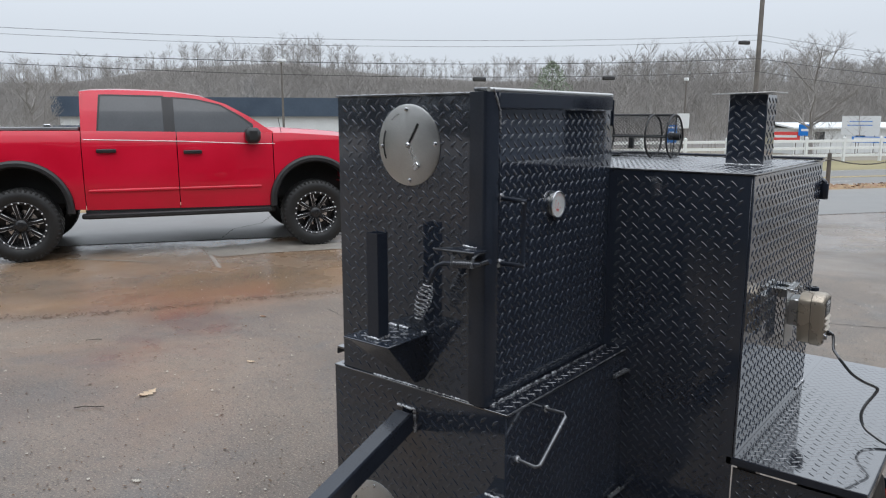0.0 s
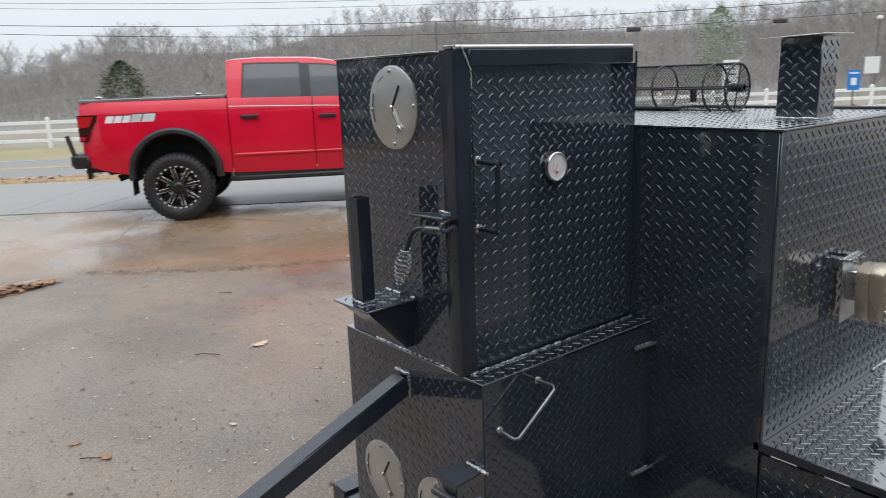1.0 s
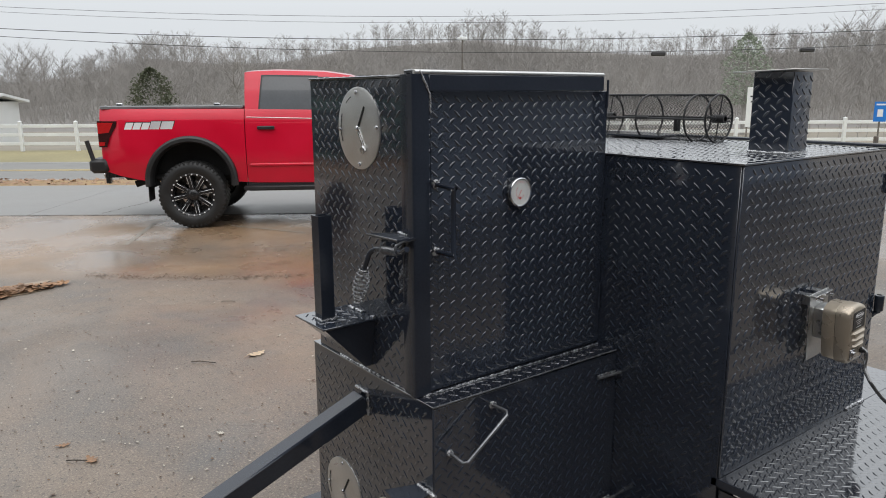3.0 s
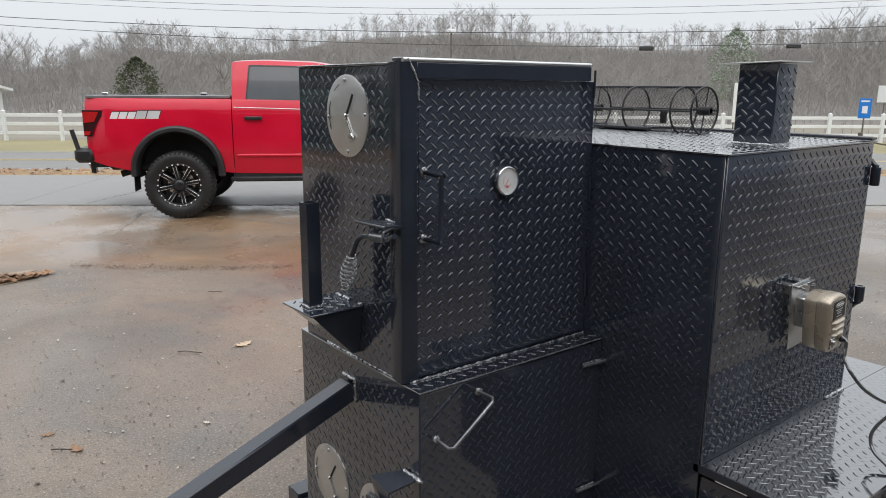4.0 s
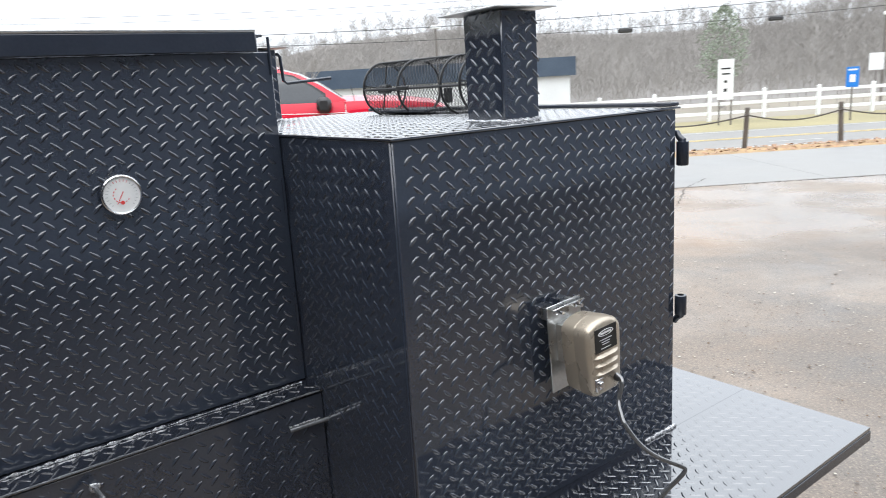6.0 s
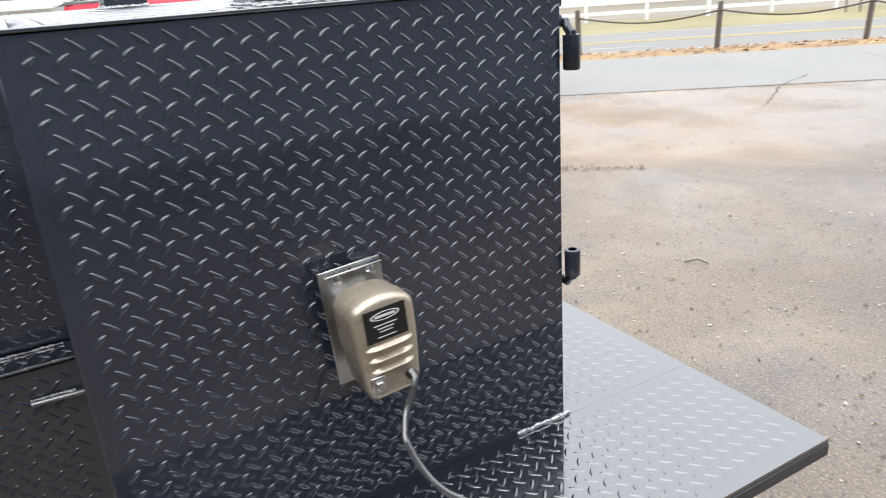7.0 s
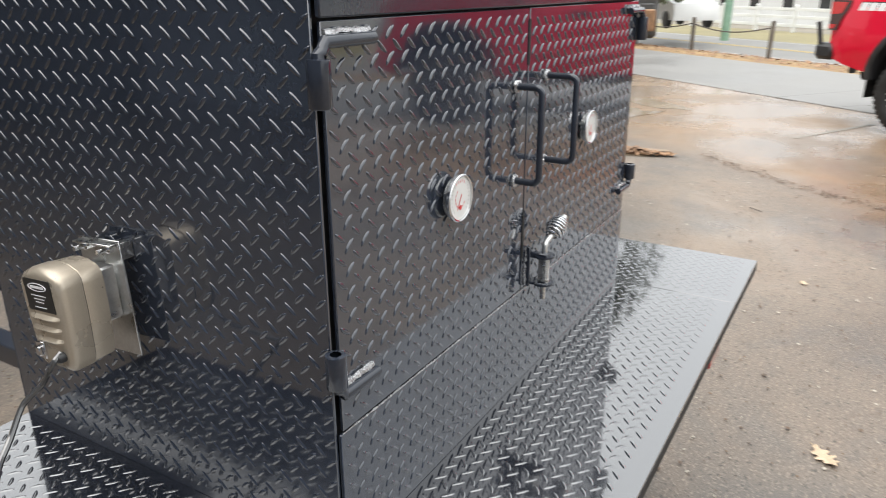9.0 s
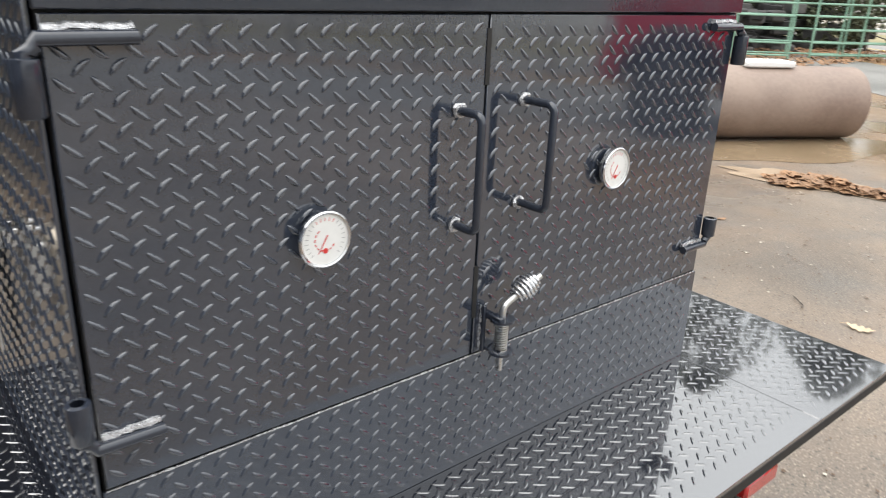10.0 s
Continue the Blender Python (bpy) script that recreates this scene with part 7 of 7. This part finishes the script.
# ---- yard corner: pipe, panels, scrap ----
def big_pipe():
    a, b = Vector((-9.26, 0.20, 0.405)), Vector((-6.5, -1.32, 0.405))
    m = ring_m(a, (b - a).normalized())
    n = (b - a).length
    p = thing("steel_pipe", Shape().lathe([(0.39, 0), (0.405, 0.01), (0.405, n - 0.01), (0.39, n), (0.375, n - 0.006), (0.375, 0.006)], m, 56, closed=True), PIPE_TAN, "large tan rust-dusted steel pipe lying on the wet lot", "pipe")
    thing("plastic_tray", Shape().box(-0.3, 0.3, -0.16, 0.16, 0, 0.07, 0.02, Matrix.Translation((-8.25, -0.36, 0.80)) @ pose(0, 0, 0, 0, 0, -29)), WHITE_PAINT, "white plastic tray lying on the tan pipe", "tray")


big_pipe()


def corral_panel(m, n=2.9, h=1.55):
    p = thing("corral_panel", None, None, "pale green tubular steel corral panel standing upright", "corral panel", group="corral panels")
    for z in (0.12, 0.42, 0.74, 1.06, 1.36, h):
        local_part("rail", Shape().tube([(0, 0, z), (n, 0, z)], 0.024, 8), GREEN_PAINT, p)
    for x in (0.0, n * 0.5, n):
        local_part("upright", Shape().tube([(x, 0, 0), (x, 0, h)], 0.026, 8), GREEN_PAINT, p)
    p.matrix_world = m
    return p


first = corral_panel(pose(-18.3, -6.4, 0, 0, 0, 146))
for x, y, a in ((-15.4, -8.2, 148), (-20.9, -4.75, 150), (-16.5, -7.0, 140), (-19.6, -5.0, 152)):
    copy_thing(first, pose(x, y, 0, 0, 0, a))


def scrap_heap():
    rng = random.Random(5)
    for i in range(200):
        p = Vector((-21.5 + rng.uniform(-5.4, 5.4), -8.2 + rng.uniform(-2.2, 1.8), 0))
        h = rng.uniform(0.0, 2.0)
        kind = rng.random()
        m = Matrix.Translation(p + Vector((0, 0, h + 0.2))) @ pose(0, 0, 0, rng.uniform(-40, 40), rng.uniform(-40, 40), rng.uniform(0, 360))
        if kind < 0.4:
            thing("old_tyre", Shape().lathe([(0.17, -0.09), (0.24, -0.11), (0.33, -0.09), (0.34, 0), (0.33, 0.09), (0.24, 0.11), (0.17, 0.09)], Matrix.Translation((p.x, p.y, 0.11 + 0.21 * int(h * 4))) @ pose(0, 0, 0, rng.uniform(-6, 6), rng.uniform(-6, 6), 0), 20), RUBBER, "worn black tyre on a heap", "tyre", group="tyre heap")
        else:
            w = rng.uniform(0.3, 0.8)
            thing("rubble_block", Shape().box(-w / 2, w / 2, -w / 3, w / 3, 0, w * 0.5, 0.05, Matrix.Translation((p.x, p.y, max(0, h - 0.3) * 0.8)) @ pose(0, 0, 0, 0, 0, rng.uniform(0, 180))), SCRAP, "dark grey rubble block in a heap", "rubble", group="rubble heap")


scrap_heap()


def black_rack():
    """A dark upright machine and steel rack by the verge."""
    b = Vector((-23.6, -3.3, 0))
    m = Matrix.Translation(b) @ pose(0, 0, 0, 0, 0, 20)
    k = thing("steel_rack", None, None, "dark steel rack and plastic bin beside the verge", "rack", at=b)
    part("bin", Shape().box(-0.55, 0.55, -0.5, 0.5, 0.0, 1.25, 0.10, m).box(-0.62, 0.62, -0.56, 0.56, 1.25, 1.34, 0.04, m).box(-0.40, 0.40, -0.56, -0.50, 0.15, 1.1, 0.02, m), SCRAP, k)
    for x in (0.9, 1.5, 2.2, 2.9):
        part("upright", Shape().box(x - 0.05, x + 0.05, -0.3, -0.2, 0.0, 1.7, 0.01, m), SCRAP, k)
    for z in (0.25, 0.95, 1.6):
        part("rail", Shape().box(0.6, 3.2, -0.32, -0.27, z - 0.05, z + 0.05, 0.01, m), SCRAP, k)
    part("box", Shape().box(1.0, 1.45, -0.2, 0.3, 0.30, 1.05, 0.03, m), SCRAP, k)
    part("crate", Shape().box(1.6, 2.1, -0.2, 0.3, 0.30, 0.9, 0.03, m), LEAF_BROWN, k)


black_rack()
thing("wooden_post", Shape().tube([(-24.9, -0.9, -0.1), (-24.88, -0.88, 1.75)], [0.13, 0.12], 12), GREEN_PAINT, "thick pale green wooden post at the lot's edge", "post")


def parked_car(m):
    """A white car seen in part behind the rack."""
    c = thing("parked_car", None, None, "white car parked behind the rack", "car")
    out = [(-2.1, 0.35), (-2.15, 0.8), (-1.9, 0.95), (-1.2, 1.0), (-0.6, 1.45), (0.7, 1.48), (1.4, 1.02), (2.0, 0.92), (2.15, 0.6), (2.1, 0.32)]
    g = Shape().prism(out, 1.7, Matrix(((1, 0, 0, 0), (0, 0, -1, 0.85), (0, 1, 0, 0), (0, 0, 0, 1))))
    local_part("body", g, WHITE_PAINT, c)
    for y in (0.856, -0.862):
        g = Shape().prism([(-1.0, 1.02), (-0.55, 1.38), (0.62, 1.40), (1.15, 1.02)], 0.006, Matrix(((1, 0, 0, 0), (0, 0, 1, y), (0, 1, 0, 0), (0, 0, 0, 1))))
        local_part("window", g, WINDOW_DARK, c)
    for x in (-1.35, 1.35):
        for y in (-0.80, 0.80):
            local_part("wheel", Shape().lathe([(0.0, -0.11), (0.2, -0.11), (0.31, -0.09), (0.33, 0), (0.31, 0.09), (0.2, 0.11), (0, 0.11)], ring_m((x, y, 0.33), (0, 1, 0)), 28), RUBBER, c)
    c.matrix_world = m


parked_car(pose(-30.5, -3.9, -0.0, 0, 0, 35))

# ---- cracks, leaves and litter on the lot ----
def crack_line(points, w, seed):
    rng = random.Random(seed)
    pts = []
    for a, b in zip(points, points[1:]):
        a, b = Vector((*a, 0)), Vector((*b, 0))
        k = max(3, int((b - a).length / 0.05))
        for i in range(k):
            pts.append(a.lerp(b, i / k) + Vector((rng.uniform(-1, 1), rng.uniform(-1, 1), 0)) * 0.014)
    verts, faces = [], []
    for i, p in enumerate(pts):
        d = (pts[min(i + 1, len(pts) - 1)] - pts[max(0, i - 1)]).normalized()
        n = Vector((-d.y, d.x, 0)) * w * rng.uniform(0.15, 0.9)
        z = 0.008 if 10.66 < p.dot(ACROSS) < 14.28 else 0.003
        verts += [(p.x + n.x, p.y + n.y, z), (p.x - n.x, p.y - n.y, z)]
    faces = [(2 * i, 2 * i + 1, 2 * i + 3, 2 * i + 2) for i in range(len(pts) - 1)]
    thing("crack", Shape().add(verts, faces), CRACK, "dark ragged crack in the pavement", "crack", kind="structure")


crack_line([(-4.53, 4.72), (-3.75, 4.50), (-3.35, 4.52), (-3.15, 4.42), (-2.75, 4.56), (-2.55, 4.46), (-2.33, 4.50), (-2.25, 4.40)], 0.0045, 1)
crack_line([(-2.35, 4.02), (-2.16, 3.94), (-1.95, 3.90), (-1.72, 3.80), (-1.64, 3.82), (-1.45, 3.84), (-1.3, 3.90), (-0.9, 4.1), (-0.5, 4.12)], 0.0055, 8)
crack_line([(-11.0, 3.2), (-11.8, 4.1), (-12.2, 4.9), (-12.9, 5.2)], 0.015, 2)
crack_line([(-8.6, 6.4), (-9.2, 7.0), (-9.4, 7.7), (-10.2, 8.6)], 0.015, 3)
crack_line([(-4.6, 9.4), (-5.3, 10.6), (-5.6, 11.6)], 0.015, 4)
crack_line([tuple((ALONG * u + ACROSS * (10.62 + 0.02 * math.sin(u)))[:2]) for u in range(-30, 45, 3)], 0.022, 5)
crack_line([(-1.0, 7.0), (0.5, 7.6), (2.0, 7.4), (3.0, 8.0)], 0.008, 6)
crack_line([(-0.2, 11.0), (1.6, 10.6), (3.6, 10.9)], 0.012, 7)
for p, q, w in (((-9.7, 3.6), (-8.34, 2.88), 0.03), ((-8.83, 4.34), (-7.75, 4.90), 0.02), ((-8.10, 5.80), (-6.87, 5.18), 0.025)):
    a, b = Vector((*p, 0.004)), Vector((*q, 0.004))
    n = Vector((-(b - a).y, (b - a).x, 0)).normalized() * w
    thing("parking_line", Shape().add([a + n, a - n, b - n, b + n], [(0, 1, 2, 3)]), FADED, "faded white parking line on the lot", "parking line", kind="structure")
thing("concrete_patch", Shape().add([(-8.15, 5.78, 0.005), (-7.75, 5.60, 0.005), (-7.42, 5.58, 0.005), (-7.20, 6.10, 0.005), (-6.55, 7.10, 0.005), (-7.30, 7.30, 0.005), (-7.85, 6.62, 0.005)], [(0, 1, 2, 3, 4, 5, 6)]), FADED, "worn concrete patch on the lot", "patch", kind="structure")


def puddle(cx, cy, rx, ry, turn, seed, name="puddle", mat=WATER, label="shallow muddy puddle on the lot", z=0.0035):
    rng = random.Random(seed)
    ph = [rng.uniform(0, 6.28) for _ in range(3)]
    pts = []
    for i in range(40):
        a = 2 * math.pi * i / 40
        k = 1 + 0.22 * math.sin(2 * a + ph[0]) + 0.14 * math.sin(5 * a + ph[1]) + 0.06 * math.sin(9 * a + ph[2])
        x, y = rx * k * math.cos(a), ry * k * math.sin(a)
        c, s2 = math.cos(turn), math.sin(turn)
        pts.append((cx + x * c - y * s2, cy + x * s2 + y * c, z))
    thing(name, Shape().add(pts, [tuple(range(40))]), mat, label, "puddle", kind="structure")


puddle(-6.72, 1.05, 0.9, 0.24, 1.77, 6, "sediment", SAND, "tan sandy sediment washed together on the lot", 0.006)
puddle(-10.2, 0.65, 0.75, 0.30, 0.9, 1)
puddle(-8.0, 0.28, 1.7, 0.5, -0.5, 2)


def leaf_shape(size, lobes, seed):
    """A curled lobed oak leaf with a stem."""
    rng = random.Random(seed)
    out = []
    for i in range(lobes * 4 + 1):
        t = i / (lobes * 4)
        w = math.sin(math.pi * (t * 0.92 + 0.04)) * (0.34 if i % 4 in (0, 1) else 0.17)
        out.append((t, w))
    verts = []
    for side in (1, -1):
        for t, w in out:
            verts.append((size * (t - 0.5), size * w * side, size * (0.10 * (2 * t - 1) ** 2 + 0.25 * w * w + rng.uniform(0, 0.03))))
    spine = [(size * (t - 0.5), 0, size * 0.08 * (2 * t - 1) ** 2) for t, w in out]
    k = len(out)
    verts += spine
    faces = [(i, 2 * k + i, 2 * k + i + 1, i + 1) for i in range(k - 1)] + [(k + i, k + i + 1, 2 * k + i + 1, 2 * k + i) for i in range(k - 1)]
    g = Shape().add(verts, faces)
    return g.tube([(size * -0.5, 0, size * 0.08), (size * -0.72, size * 0.05, size * 0.02)], size * 0.012, 5)


for i, (x, y, size, a, mat) in enumerate(((-2.19, 3.63, 0.13, 40, LEAF_TAN), (-3.90, 2.62, 0.14, 100, LEAF_TAN), (-3.00, 1.40, 0.13, 15, LEAF_BROWN), (-3.25, 1.32, 0.10, 80, LEAF_BROWN), (-2.9, 2.0, 0.07, 30, CHIP), (-5.0, 1.2, 0.12, 160, LEAF_BROWN), (-4.8, 4.2, 0.10, 10, LEAF_BROWN), (-3.4, 4.9, 0.08, 70, CHIP), (-3.9, 3.4, 0.09, 200, LEAF_TAN), (-2.6, 0.9, 0.07, 120, CHIP))):
    ob = thing("fallen_leaf", leaf_shape(size * (0.95 if i < 2 else 0.7), 4, i), mat, "curled dry oak leaf lying on wet asphalt", "leaf", group="fallen leaves")
    ob.matrix_world = pose(x, y, 0.003, 0, 0, a)
for i, pts in enumerate(([(-4.02, 2.22), (-3.97, 2.26), (-3.94, 2.31), (-3.88, 2.33)], [(-5.3, 2.9), (-5.24, 2.93), (-5.23, 2.99)], [(-3.06, 1.30), (-3.02, 1.33), (-3.0, 1.38)], [(-2.0, 5.3), (-1.96, 5.36), (-1.9, 5.38)])):
    thing("twig", Shape().tube([(x, y, 0.008 + 0.01 * (j % 2)) for j, (x, y) in enumerate(pts)], 0.0035, 6), WOOD_POST, "thin dark twig lying on wet asphalt", "twig", group="twigs")


def scatter(name, label, count, seed, place, size, mat, thick):
    rng = random.Random(seed)
    g = Shape()
    for _ in range(count):
        p = place(rng)
        a, r = rng.uniform(0, 6.283), size * rng.uniform(0.4, 1.3)
        k = 5
        e = rng.uniform(0.4, 0.9)
        tilt = rng.uniform(-0.5, 0.5)
        pts = [(p.x + r * math.cos(a + t * 6.283 / k) * (1 if t % 2 else e), p.y + r * math.sin(a + t * 6.283 / k) * e, p.z + 0.004 + thick * rng.random() + abs(tilt) * r * (0.5 + 0.5 * math.cos(t))) for t in range(k)]
        g.add(pts + [(p.x, p.y, p.z + 0.006 + thick)], [(t, (t + 1) % k, k) for t in range(k)])
    thing(name, g, mat, label, "litter", kind="stuff")


scatter("leaf_litter", "scattered dark leaf bits and grit on the lot", 1300, 11, lambda r: Vector((r.uniform(-9, 3), r.uniform(-0.5, 9), 0)), 0.012, GRIT, 0.004)
scatter("grit", "dark grit and bits of bark on the wet asphalt", 4200, 18, lambda r: Vector((r.uniform(-6, 1.5), r.uniform(-0.3, 6.5), 0)), 0.007, GRIT, 0.003)
scatter("pale_chips", "small pale wood chips and gravel on the lot", 2400, 12, lambda r: Vector((r.uniform(-7, 3), r.uniform(-0.5, 8), 0)), 0.009, CHIP, 0.004)


def pile(r):
    a, q = r.uniform(0, 6.283), math.sqrt(r.random())
    k = 0.75 + 0.3 * math.sin(3 * a + 1) + 0.15 * math.sin(7 * a)
    x, y = 0.66 * q * k * math.cos(a), 0.30 * q * k * math.sin(a)
    p = Vector((-6.7 - 0.2 * x + 0.98 * y, 1.22 + 0.98 * x + 0.2 * y, 0))
    p.z = 0.07 * (1 - q) * (0.6 + 0.4 * math.sin(x * 19) * math.cos(y * 23))
    return p


scatter("leaf_pile", "heap of wet brown leaves on the lot", 1700, 13, pile, 0.045, LEAF_BROWN, 0.022)


def dirt_line(r):
    u = r.uniform(-2.4, 3.2)
    p = ALONG * u + ACROSS * (6.95 + 0.12 * math.sin(u * 1.4) + r.gauss(0, 0.05))
    return Vector((p.x, p.y, 0))


scatter("dirt_line", "washed-up line of leaf bits across the lot", 1000, 14, dirt_line, 0.013, GRIT, 0.005)


def verge_leaf(r):
    u = r.uniform(-30, 30)
    return spot(u, r.uniform(14.3, 18.2))


scatter("verge_leaves", "fallen orange-brown leaves along the verge", 5000, 15, verge_leaf, 0.07, LEAF_BROWN, 0.03)
scatter("yard_leaves", "orange-brown leaves under the corral panels", 3500, 16, lambda r: Vector((r.uniform(-25, -14), r.uniform(-10, -4), 0)), 0.09, LEAF_BROWN, 0.05)
